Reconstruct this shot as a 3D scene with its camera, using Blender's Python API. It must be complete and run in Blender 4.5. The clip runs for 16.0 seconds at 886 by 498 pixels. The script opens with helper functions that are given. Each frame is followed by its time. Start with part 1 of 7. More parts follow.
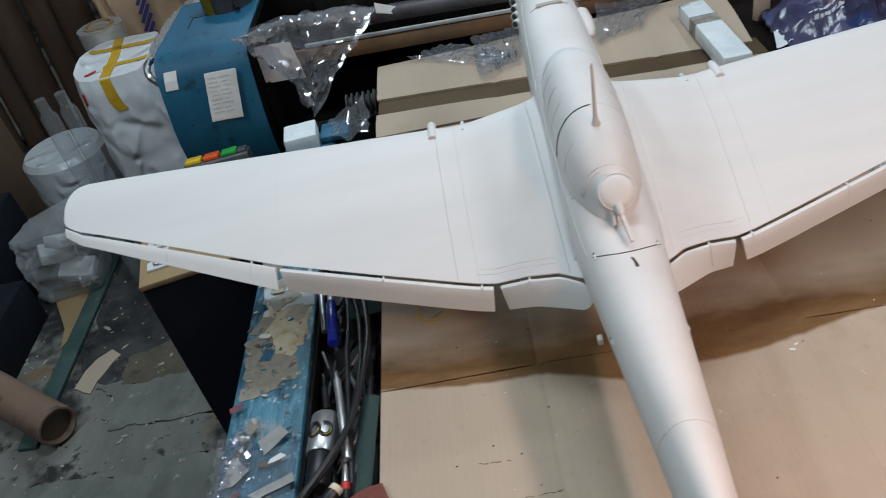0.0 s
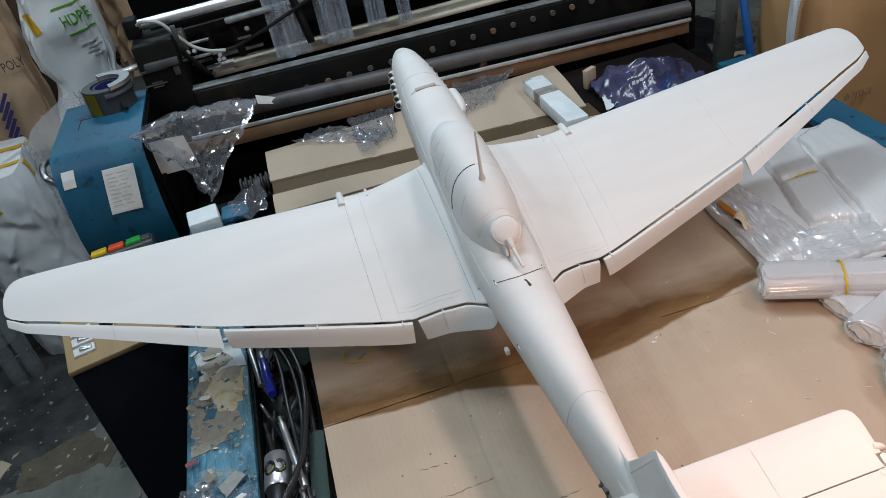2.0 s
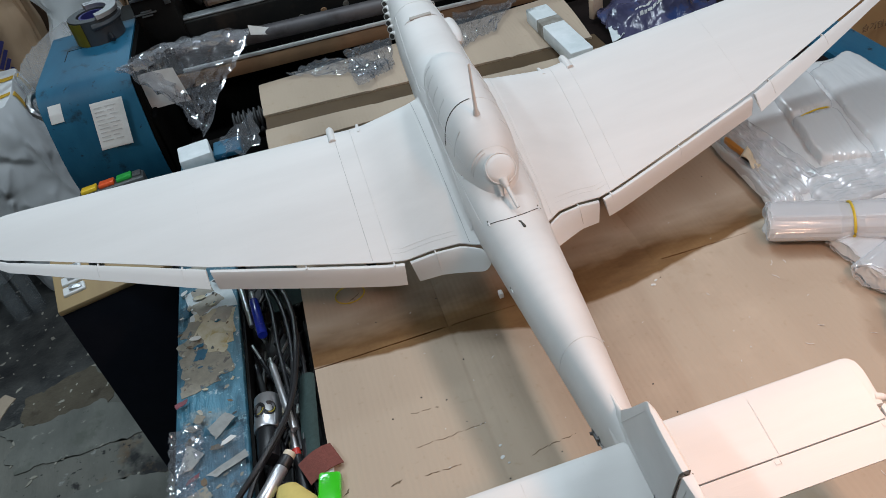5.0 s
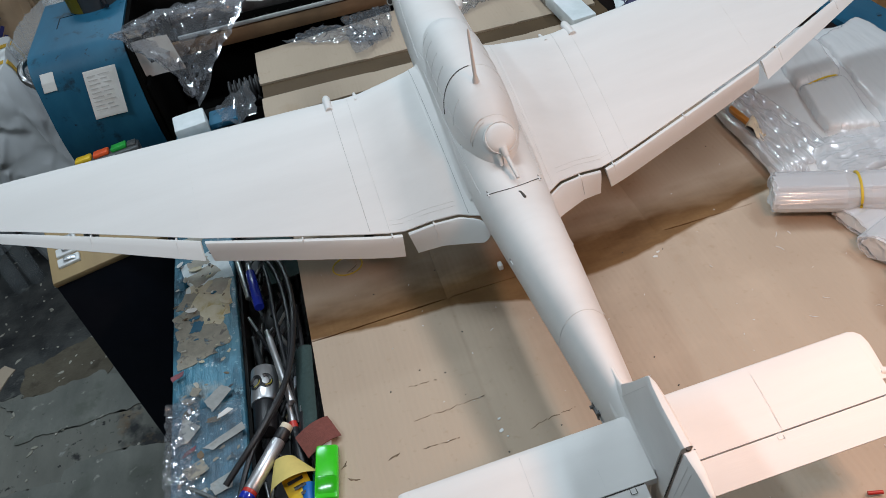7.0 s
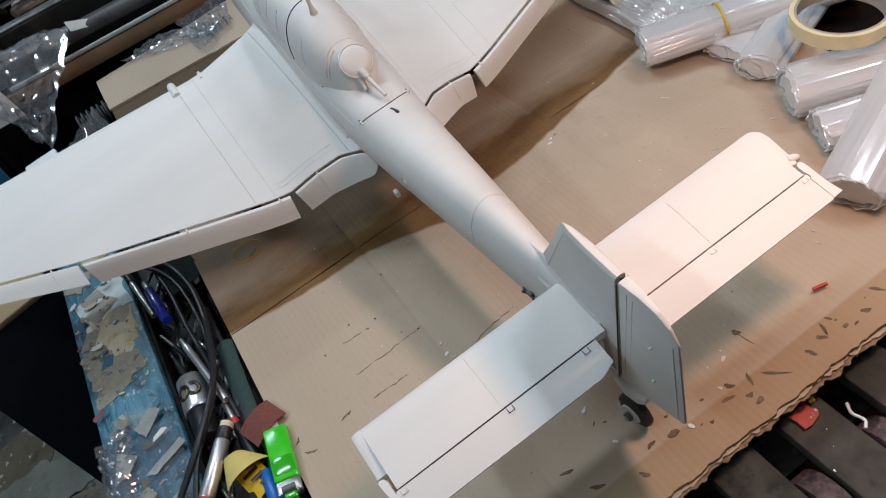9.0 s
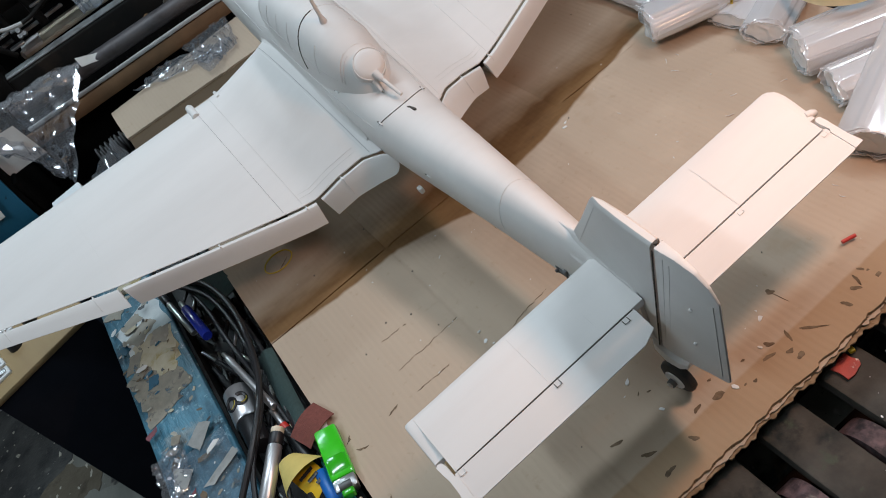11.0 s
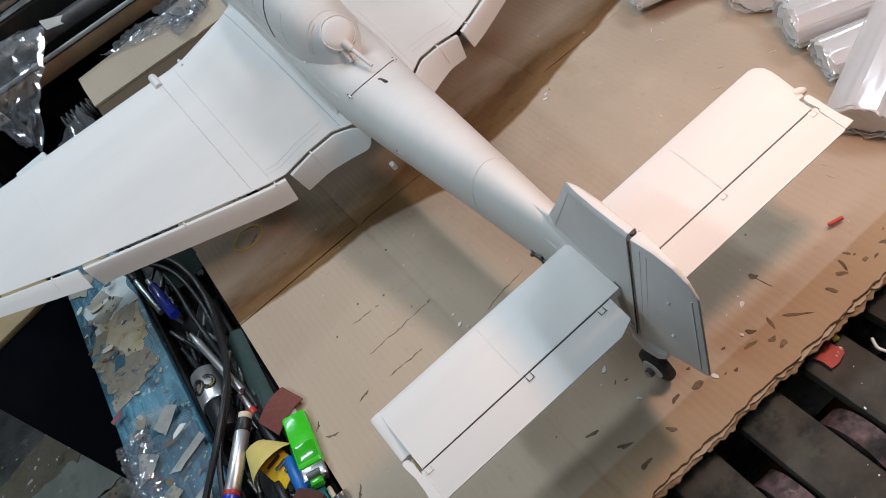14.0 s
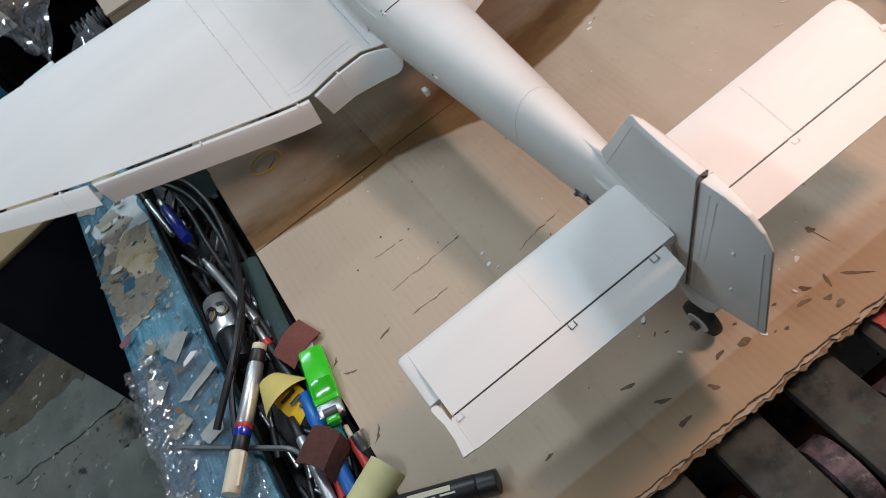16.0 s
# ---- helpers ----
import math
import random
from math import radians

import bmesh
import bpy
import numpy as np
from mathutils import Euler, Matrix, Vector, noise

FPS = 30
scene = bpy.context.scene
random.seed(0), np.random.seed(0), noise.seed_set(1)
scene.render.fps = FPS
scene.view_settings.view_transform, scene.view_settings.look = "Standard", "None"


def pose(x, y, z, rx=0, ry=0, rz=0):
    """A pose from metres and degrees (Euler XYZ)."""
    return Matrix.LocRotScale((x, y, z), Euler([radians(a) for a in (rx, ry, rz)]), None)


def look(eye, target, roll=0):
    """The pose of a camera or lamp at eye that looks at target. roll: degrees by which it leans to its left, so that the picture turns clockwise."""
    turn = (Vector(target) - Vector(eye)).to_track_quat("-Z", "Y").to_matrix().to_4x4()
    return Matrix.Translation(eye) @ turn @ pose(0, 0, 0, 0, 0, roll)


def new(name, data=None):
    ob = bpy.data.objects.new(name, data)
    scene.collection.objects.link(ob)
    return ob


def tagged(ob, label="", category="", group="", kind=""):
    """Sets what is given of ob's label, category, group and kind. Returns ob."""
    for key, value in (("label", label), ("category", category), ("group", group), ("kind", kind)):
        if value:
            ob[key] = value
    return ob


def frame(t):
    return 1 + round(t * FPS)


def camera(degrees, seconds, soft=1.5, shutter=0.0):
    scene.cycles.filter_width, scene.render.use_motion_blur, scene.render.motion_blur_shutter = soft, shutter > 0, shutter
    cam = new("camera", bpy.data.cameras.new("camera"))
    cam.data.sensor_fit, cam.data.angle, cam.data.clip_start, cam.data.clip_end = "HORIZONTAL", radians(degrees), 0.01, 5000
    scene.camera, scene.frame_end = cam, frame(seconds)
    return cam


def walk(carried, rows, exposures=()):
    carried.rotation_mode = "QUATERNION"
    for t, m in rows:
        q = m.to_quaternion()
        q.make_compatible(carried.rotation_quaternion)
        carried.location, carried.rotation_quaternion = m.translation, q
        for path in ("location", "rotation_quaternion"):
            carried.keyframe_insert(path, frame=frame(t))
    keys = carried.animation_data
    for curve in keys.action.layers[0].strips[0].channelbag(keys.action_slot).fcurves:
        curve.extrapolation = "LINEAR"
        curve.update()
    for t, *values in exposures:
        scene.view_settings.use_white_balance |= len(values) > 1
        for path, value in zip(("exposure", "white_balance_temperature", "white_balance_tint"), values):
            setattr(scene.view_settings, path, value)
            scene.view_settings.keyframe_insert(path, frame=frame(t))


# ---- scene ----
cam = camera(59.8, 16.0, 0.75, 0.4)
PATH = [
    (0, (-0.112, -0.59, 0.612), (-0.262, 0.979, -0.618), -13.9),
    (0.5, (-0.074, -0.599, 0.633), (-0.173, 0.982, -0.588), -13.9),
    (1, (-0.143, -0.658, 0.666), (-0.067, 0.95, -0.521), -14.1),
    (1.5, (-0.182, -0.713, 0.689), (0.045, 0.921, -0.442), -12.3),
    (2, (-0.18, -0.722, 0.685), (0.062, 0.904, -0.454), -12.0),
    (2.5, (-0.176, -0.718, 0.683), (0.063, 0.897, -0.471), -11.9),
    (3, (-0.171, -0.712, 0.682), (0.048, 0.886, -0.501), -12.3),
    (3.5, (-0.171, -0.704, 0.677), (0.036, 0.871, -0.538), -12.5),
    (4, (-0.168, -0.703, 0.675), (0.028, 0.857, -0.562), -12.6),
    (6.5, (-0.151, -0.689, 0.657), (0.004, 0.818, -0.648), -13.4),
    (7, (-0.155, -0.687, 0.657), (-0.004, 0.807, -0.665), -13.4),
    (7.5, (-0.158, -0.68, 0.654), (-0.023, 0.792, -0.694), -13.8),
    (8, (-0.158, -0.682, 0.595), (0.092, 0.728, -0.801), -10.3),
    (8.5, (-0.153, -0.69, 0.537), (0.142, 0.674, -0.896), -17.1),
    (8.7, (-0.154, -0.699, 0.569), (0.173, 0.702, -0.821), -22.3),
    (10.8, (-0.174, -0.715, 0.581), (0.119, 0.734, -0.766), -32.5),
    (11, (-0.176, -0.713, 0.581), (0.11, 0.728, -0.775), -32.4),
    (11.5, (-0.154, -0.708, 0.575), (0.054, 0.716, -0.814), -34.7),
    (12, (-0.165, -0.696, 0.566), (0.006, 0.683, -0.873), -35.5),
    (12.5, (-0.16, -0.686, 0.557), (0.005, 0.656, -0.916), -35.2),
    (13, (-0.147, -0.704, 0.576), (0.096, 0.698, -0.828), -33.2),
    (13.5, (-0.147, -0.703, 0.573), (0.102, 0.7, -0.83), -33.1),
    (14, (-0.15, -0.691, 0.565), (0.097, 0.688, -0.863), -33.1),
    (14.5, (-0.15, -0.689, 0.56), (0.076, 0.673, -0.887), -33.6),
    (15, (-0.151, -0.686, 0.558), (0.054, 0.66, -0.907), -34.3),
    (15.5, (-0.155, -0.677, 0.554), (0.027, 0.653, -0.929), -34.8),
    (16, (-0.165, -0.652, 0.542), (-0.029, 0.647, -0.974), -33.2),
]
walk(cam, [(t, look(eye, target, roll)) for t, eye, target, roll in PATH], [(0.0, 0.0), (7.5, 0.0), (8.5, -0.08), (11.0, -0.10), (12.0, -0.14), (12.5, -0.08), (13.0, -0.02), (16.0, -0.03)])

from mathutils.bvhtree import BVHTree

# ---- light ----
world = bpy.data.worlds.new("workshop_air")
scene.world = world
world.use_nodes = True
world.node_tree.nodes["Background"].inputs[0].default_value = (0.75, 0.88, 1.0, 1)
world.node_tree.nodes["Background"].inputs[1].default_value = 0.15


def area_lamp(name, eye, target, size_x, size_y, power, colour):
    data = bpy.data.lights.new(name, "AREA")
    data.shape, data.size, data.size_y = "RECTANGLE", size_x, size_y
    data.energy, data.color = power, colour
    ob = new(name, data)
    ob.matrix_world = look(eye, target)
    return ob


# one cool fluorescent batten on the ceiling, three unseen fill lights added, and one warm work lamp close to the tail
area_lamp("fluorescent_light", (-0.10, 0.62, 1.93), (-0.10, 0.62, 0), 1.2, 0.16, 20.5, (0.765, 0.892, 1.0))
# unseen fills, added to brighten the fin, the machine and the right wing's underside
area_lamp("fluorescent_light", (-1.40, -0.60, 1.93), (-1.40, -0.60, 0), 0.16, 1.2, 19, (0.735, 0.892, 1.0))
area_lamp("fluorescent_light", (-0.60, 2.6, 1.93), (-0.60, 2.6, 0), 1.2, 0.16, 26, (0.70, 0.89, 1.0))
area_lamp("fluorescent_light", (1.25, -0.55, 1.93), (1.25, -0.55, 0), 0.16, 1.2, 20.5, (0.765, 0.892, 1.0))
warm = bpy.data.lights.new("work_lamp", "POINT")
warm.energy, warm.color, warm.shadow_soft_size = 6.1, (1.0, 0.565, 0.375), 0.036
new("work_lamp", warm).location = (0.255, -0.495, 0.485)


# ---- materials ----
def nodes_of(name):
    m = bpy.data.materials.new(name)
    m.use_nodes = True
    t = m.node_tree
    return m, t, t.nodes["Principled BSDF"]


def noise_node(t, scale, detail=4.0, rough=0.55, stretch=None, distort=0.0):
    co = t.nodes.new("ShaderNodeTexCoord")
    n = t.nodes.new("ShaderNodeTexNoise")
    n.inputs["Scale"].default_value, n.inputs["Detail"].default_value = scale, detail
    n.inputs["Roughness"].default_value, n.inputs["Distortion"].default_value = rough, distort
    if stretch:
        mp = t.nodes.new("ShaderNodeMapping")
        mp.inputs["Scale"].default_value = stretch
        t.links.new(co.outputs["Object"], mp.inputs["Vector"])
        t.links.new(mp.outputs["Vector"], n.inputs["Vector"])
    else:
        t.links.new(co.outputs["Object"], n.inputs["Vector"])
    return n


def ramp(t, src, lo, hi, c0=(0, 0, 0, 1), c1=(1, 1, 1, 1)):
    r = t.nodes.new("ShaderNodeValToRGB")
    r.color_ramp.elements[0].position, r.color_ramp.elements[1].position = lo, hi
    r.color_ramp.elements[0].color, r.color_ramp.elements[1].color = c0, c1
    t.links.new(src, r.inputs["Fac"])
    return r


def mix(t, fac, a, b):
    m = t.nodes.new("ShaderNodeMix")
    m.data_type = "RGBA"
    for socket, v in ((m.inputs["Factor"], fac), (m.inputs["A"], a), (m.inputs["B"], b)):
        if isinstance(v, bpy.types.NodeSocket):
            t.links.new(v, socket)
        elif isinstance(v, tuple):
            socket.default_value = (*v[:3], 1)
        else:
            socket.default_value = v
    return m.outputs["Result"]


def surface(name, a, b, scale=20, rough=0.6, rough_to=None, metal=0.0, bump=0.1, bump_scale=200, stretch=None, stains=(), coat=0.0, spec=0.5, depth=0.002):
    """Two-tone noise, optional stains (colour, scale, low, high), bump and uneven roughness."""
    m, t, p = nodes_of(name)
    n = noise_node(t, scale, 5, 0.6, stretch)
    col = mix(t, ramp(t, n.outputs["Fac"], 0.35, 0.65).outputs["Color"], a, b)
    for c, s, lo, hi in stains:
        sn = noise_node(t, s, 6, 0.62)
        col = mix(t, ramp(t, sn.outputs["Fac"], lo, hi).outputs["Color"], col, c)
    t.links.new(col, p.inputs["Base Color"])
    fine = noise_node(t, bump_scale, 3, 0.6, stretch)
    r = t.nodes.new("ShaderNodeMapRange")
    r.inputs["To Min"].default_value, r.inputs["To Max"].default_value = rough, rough if rough_to is None else rough_to
    t.links.new(n.outputs["Fac"], r.inputs["Value"])
    t.links.new(r.outputs["Result"], p.inputs["Roughness"])
    if bump:
        b_ = t.nodes.new("ShaderNodeBump")
        b_.inputs["Strength"].default_value, b_.inputs["Distance"].default_value = bump, depth
        t.links.new(fine.outputs["Fac"], b_.inputs["Height"])
        t.links.new(b_.outputs["Normal"], p.inputs["Normal"])
    p.inputs["Metallic"].default_value, p.inputs["Coat Weight"].default_value = metal, coat
    p.inputs["Specular IOR Level"].default_value = spec
    return m


def film(name, clear, tint=(0.9, 0.93, 0.95), rough=0.12, bump=0.6, bump_scale=28, stretch=None, depth=0.01, ior=1.5):
    """Polythene: partly clear, partly milky, glossy all over."""
    m, t, p = nodes_of(name)
    n = noise_node(t, bump_scale, 3, 0.5, stretch, 0.6)
    n.noise_type = "RIDGED_MULTIFRACTAL"
    b_ = t.nodes.new("ShaderNodeBump")
    b_.inputs["Strength"].default_value, b_.inputs["Distance"].default_value = bump, depth
    t.links.new(n.outputs["Fac"], b_.inputs["Height"])
    t.links.new(b_.outputs["Normal"], p.inputs["Normal"])
    p.inputs["Base Color"].default_value, p.inputs["Roughness"].default_value = (*tint, 1), rough
    p.inputs["Specular IOR Level"].default_value = 0.9
    clear_node = t.nodes.new("ShaderNodeBsdfTransparent")
    clear_node.inputs[0].default_value = (0.97, 0.98, 1.0, 1)
    gloss = t.nodes.new("ShaderNodeBsdfGlossy")
    gloss.inputs["Roughness"].default_value = rough * 0.5
    t.links.new(b_.outputs["Normal"], gloss.inputs["Normal"])
    fres = t.nodes.new("ShaderNodeLayerWeight")
    fres.inputs["Blend"].default_value = 0.5
    t.links.new(b_.outputs["Normal"], fres.inputs["Normal"])
    edge, lift = t.nodes.new("ShaderNodeMath"), t.nodes.new("ShaderNodeMath")
    edge.operation, edge.inputs[1].default_value = "POWER", 4.0
    lift.operation, lift.inputs[1].default_value, lift.inputs[2].default_value = "MULTIPLY_ADD", 0.5, ((ior - 1) / (ior + 1)) ** 2
    t.links.new(fres.outputs["Facing"], edge.inputs[0])
    t.links.new(edge.outputs[0], lift.inputs[0])
    sheen = t.nodes.new("ShaderNodeMixShader")
    t.links.new(lift.outputs[0], sheen.inputs[0])
    t.links.new(clear_node.outputs[0], sheen.inputs[1])
    t.links.new(gloss.outputs[0], sheen.inputs[2])
    both = t.nodes.new("ShaderNodeMixShader")
    both.inputs[0].default_value = 1 - clear
    t.links.new(sheen.outputs[0], both.inputs[1])
    t.links.new(p.outputs[0], both.inputs[2])
    t.links.new(both.outputs[0], t.nodes["Material Output"].inputs["Surface"])
    return m


PRIMER = surface("white_primer", (0.722, 0.702, 0.680), (0.660, 0.640, 0.618), 14, 0.62, 0.5, bump=0.16, bump_scale=420, stretch=(0.12, 1, 1), depth=0.0004)
LINE = surface("panel_groove", (0.67, 0.65, 0.63), (0.60, 0.585, 0.565), 60, 0.8, bump=0)
# shade of recessed seams, gaps and bores, put into the colour of these two
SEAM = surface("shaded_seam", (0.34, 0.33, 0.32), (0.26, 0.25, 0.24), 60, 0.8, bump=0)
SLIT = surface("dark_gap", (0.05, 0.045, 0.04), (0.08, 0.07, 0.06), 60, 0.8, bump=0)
RUBBER = surface("black_rubber", (0.012, 0.012, 0.013), (0.02, 0.02, 0.02), 60, 0.5, 0.65, bump=0.1)
STEEL = surface("bright_steel", (0.62, 0.62, 0.62), (0.5, 0.5, 0.5), 50, 0.25, 0.4, metal=1.0, bump=0.03)
CARD = surface("cardboard", (0.472, 0.373, 0.282), (0.422, 0.330, 0.248), 5, 0.85, bump=0.12, bump_scale=260, stretch=(1, 0.12, 1), stains=(((0.34, 0.23, 0.14), 7, 0.62, 0.85), ((0.54, 0.42, 0.32), 3, 0.56, 0.75), ((0.38, 0.29, 0.20), 90, 0.60, 0.80)), spec=0.2)
_t = CARD.node_tree
_co, _w, _b = _t.nodes.new("ShaderNodeTexCoord"), _t.nodes.new("ShaderNodeTexWave"), _t.nodes.new("ShaderNodeBump")
_w.inputs["Scale"].default_value, _w.inputs["Distortion"].default_value, _w.inputs["Detail"].default_value = 46, 1.2, 1
_b.inputs["Strength"].default_value, _b.inputs["Distance"].default_value = 0.13, 0.001
_t.links.new(_co.outputs["Object"], _w.inputs["Vector"])
_t.links.new(_w.outputs["Fac"], _b.inputs["Height"])
_p = _t.nodes["Principled BSDF"]
_t.links.new(_p.inputs["Normal"].links[0].from_socket, _b.inputs["Normal"])
_t.links.new(_b.outputs["Normal"], _p.inputs["Normal"])
# the same board with the brown glue stain that runs along its crease
CARD_STAINED = CARD.copy()
CARD_STAINED.name = "stained_cardboard"
_t = CARD_STAINED.node_tree
_p = _t.nodes["Principled BSDF"]
_co, _xyz = _t.nodes.new("ShaderNodeTexCoord"), _t.nodes.new("ShaderNodeSeparateXYZ")
_t.links.new(_co.outputs["Object"], _xyz.inputs[0])


def _math(op, a, b):
    n = _t.nodes.new("ShaderNodeMath")
    n.operation = op
    for k, v in enumerate((a, b)):
        if isinstance(v, bpy.types.NodeSocket):
            _t.links.new(v, n.inputs[k])
        else:
            n.inputs[k].default_value = v
    return n.outputs[0]


# its lower edge wanders: depth below the middle of the sheet, from left to right
_low = ramp(_t, _math("ADD", _math("MULTIPLY", _xyz.outputs[0], 1.6), 0.43), 0.0, 0.98, (0.033, 0.033, 0.033, 1), (0.018, 0.018, 0.018, 1))
for _pos, _v in ((0.15, 0.048), (0.28, 0.050), (0.36, 0.064), (0.43, 0.084), (0.52, 0.070), (0.63, 0.066), (0.73, 0.050)):
    _low.color_ramp.elements.new(_pos).color = (_v, _v, _v, 1)
_shake = _math("MULTIPLY", _math("SUBTRACT", noise_node(_t, 16, 4, 0.6).outputs["Fac"], 0.5), 0.012)
_soft = _math("MULTIPLY", _math("SUBTRACT", noise_node(_t, 9, 3, 0.6, (1, 2.5, 1)).outputs["Fac"], 0.5), 0.050)
_fac = ramp(_t, _math("MULTIPLY", _math("ADD", _math("ADD", _xyz.outputs[1], _low.outputs["Color"]), _shake), 60), 0.0, 0.30, (0, 0, 0, 1), (1, 1, 1, 1))
_up = ramp(_t, _math("MULTIPLY", _math("ADD", _math("SUBTRACT", 0.044, _xyz.outputs[1]), _soft), 15), 0.0, 0.85, (0, 0, 0, 1), (1, 1, 1, 1))
_deep = ramp(_t, noise_node(_t, 26, 5, 0.65, (0.35, 1, 1)).outputs["Fac"], 0.35, 0.68, (0.205, 0.112, 0.044, 1), (0.120, 0.058, 0.020, 1))
_t.links.new(mix(_t, _math("MULTIPLY", _math("MULTIPLY", _fac.outputs["Color"], _up.outputs["Color"]), 0.97), _p.inputs["Base Color"].links[0].from_socket, _deep.outputs["Color"]), _p.inputs["Base Color"])
# and the browner strip along its folded front edge
_front = ramp(_t, _math("MULTIPLY", _math("ADD", _math("ADD", _xyz.outputs[1], 0.50), _math("MULTIPLY", _shake, 0.25)), 10), 0.625, 0.650, (0.62, 0.62, 0.62, 1), (0, 0, 0, 1))
_t.links.new(mix(_t, _front.outputs["Color"], _p.inputs["Base Color"].links[0].from_socket, (0.33, 0.205, 0.105)), _p.inputs["Base Color"])
CARD_EDGE = surface("cut_cardboard", (0.32, 0.225, 0.14), (0.17, 0.11, 0.062), 120, 0.9, bump=0.5, bump_scale=300, spec=0.1)
CARD_DARK = surface("brown_tape", (0.15, 0.105, 0.06), (0.12, 0.08, 0.045), 8, 0.6, bump=0.1, bump_scale=120)
TAPE_BROWN = surface("matt_brown_packing_tape", (0.105, 0.066, 0.034), (0.080, 0.050, 0.026), 8, 0.65, bump=0.1, bump_scale=120, spec=0.25)
DRIP = surface("brown_paint", (0.080, 0.048, 0.025), (0.20, 0.14, 0.085), 110, 0.8, bump=0)
BLUE = surface("blue_enamel", (0.007, 0.074, 0.136), (0.017, 0.118, 0.200), 9, 0.42, 0.58, spec=0.35, bump=0.15, bump_scale=90, stretch=(1, 0.3, 0.6), stains=(((0.008, 0.022, 0.036), 22, 0.58, 0.68), ((0.008, 0.015, 0.022), 55, 0.64, 0.70), ((0.12, 0.16, 0.18), 60, 0.70, 0.75)))
BLUE_TOP = surface("worn_blue_sheet", (0.016, 0.080, 0.125), (0.070, 0.215, 0.30), 60, 0.3, 0.55, bump=0.6, bump_scale=150, stretch=(1, 0.22, 1), stains=(((0.36, 0.44, 0.48), 60, 0.62, 0.67), ((0.012, 0.035, 0.055), 26, 0.56, 0.66), ((0.16, 0.30, 0.36), 130, 0.58, 0.64), ((0.20, 0.26, 0.28), 14, 0.60, 0.68)), depth=0.004)
BLACK = surface("black_cabinet", (0.004, 0.006, 0.012), (0.006, 0.008, 0.015), 30, 0.8, bump=0.06, spec=0.25)
IRON = surface("oily_black_iron", (0.005, 0.005, 0.005), (0.011, 0.010, 0.009), 14, 0.5, 0.75, bump=0.2, bump_scale=120, stains=(((0.022, 0.016, 0.012), 12, 0.58, 0.72),), spec=0.15)
# near-black base colour stands in for the deep shade inside machine openings
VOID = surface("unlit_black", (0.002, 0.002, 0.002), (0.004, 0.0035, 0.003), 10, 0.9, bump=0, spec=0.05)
GREYIRON = surface("grey_iron", (0.16, 0.17, 0.17), (0.10, 0.10, 0.10), 22, 0.4, 0.6, metal=0.6, bump=0.2)
WORN = surface("worn_grey_steel", (0.30, 0.31, 0.31), (0.15, 0.15, 0.15), 30, 0.4, 0.6, metal=0.25, bump=0.2, stains=(((0.05, 0.045, 0.04), 18, 0.58, 0.70),))
POLISHED = surface("polished_rod_steel", (0.86, 0.87, 0.88), (0.76, 0.77, 0.78), 30, 0.30, 0.42, metal=0.85, bump=0.02)
CABLE = surface("pale_grey_cable", (0.50, 0.50, 0.49), (0.40, 0.40, 0.39), 40, 0.45, bump=0.05)
BOLT = surface("dull_bolt_head", (0.15, 0.135, 0.115), (0.095, 0.085, 0.072), 40, 0.55, 0.7, metal=0.2, bump=0.2)
PIPE = surface("dull_grey_pipe", (0.075, 0.07, 0.075), (0.11, 0.10, 0.10), 12, 0.45, 0.6, metal=0.3, bump=0.1, stains=(((0.05, 0.04, 0.04), 14, 0.55, 0.7),))
RUST = surface("rusty_rail", (0.27, 0.15, 0.075), (0.20, 0.115, 0.06), 16, 0.6, 0.8, bump=0.2, stains=(((0.07, 0.045, 0.03), 10, 0.58, 0.72),))
PIT = surface("dark_machine_bed", (0.005, 0.0035, 0.003), (0.011, 0.006, 0.005), 10, 0.9, bump=0.3, bump_scale=80, spec=0.12)
PLATE = surface("dusty_dark_plate", (0.034, 0.031, 0.026), (0.072, 0.065, 0.055), 26, 0.5, 0.8, bump=0.5, bump_scale=130, stains=(((0.016, 0.019, 0.018), 20, 0.55, 0.66), ((0.060, 0.072, 0.050), 44, 0.60, 0.70), ((0.20, 0.18, 0.16), 110, 0.69, 0.74)), spec=0.2)
WHEEL = surface("rusty_drive_wheel", (0.040, 0.024, 0.028), (0.130, 0.082, 0.086), 110, 0.6, 0.8, bump=0.6, bump_scale=160, stains=(((0.20, 0.17, 0.15), 90, 0.62, 0.70), ((0.012, 0.009, 0.011), 35, 0.50, 0.62)))
FLOOR = surface("dirty_concrete", (0.115, 0.113, 0.098), (0.24, 0.232, 0.200), 3.5, 0.7, 0.9, bump=0.5, bump_scale=40, stretch=(1, 0.45, 1), stains=(((0.020, 0.020, 0.021), 2.6, 0.50, 0.56), ((0.17, 0.110, 0.060), 4.0, 0.55, 0.63), ((0.030, 0.028, 0.027), 11, 0.60, 0.66), ((0.28, 0.28, 0.26), 26, 0.64, 0.70), ((0.020, 0.019, 0.018), 60, 0.62, 0.67), ((0.34, 0.33, 0.30), 120, 0.69, 0.73)), depth=0.006)
WALLM = surface("dim_wall", (0.20, 0.19, 0.17), (0.14, 0.13, 0.12), 2, 0.85, bump=0.1)
CEIL = surface("dim_ceiling", (0.30, 0.30, 0.30), (0.24, 0.24, 0.24), 2, 0.9, bump=0.05)
PAPER = surface("white_paper", (0.72, 0.72, 0.70), (0.64, 0.63, 0.60), 30, 0.8, bump=0.05)
GREYBAR = surface("faded_print", (0.56, 0.56, 0.55), (0.50, 0.50, 0.49), 30, 0.8, bump=0)
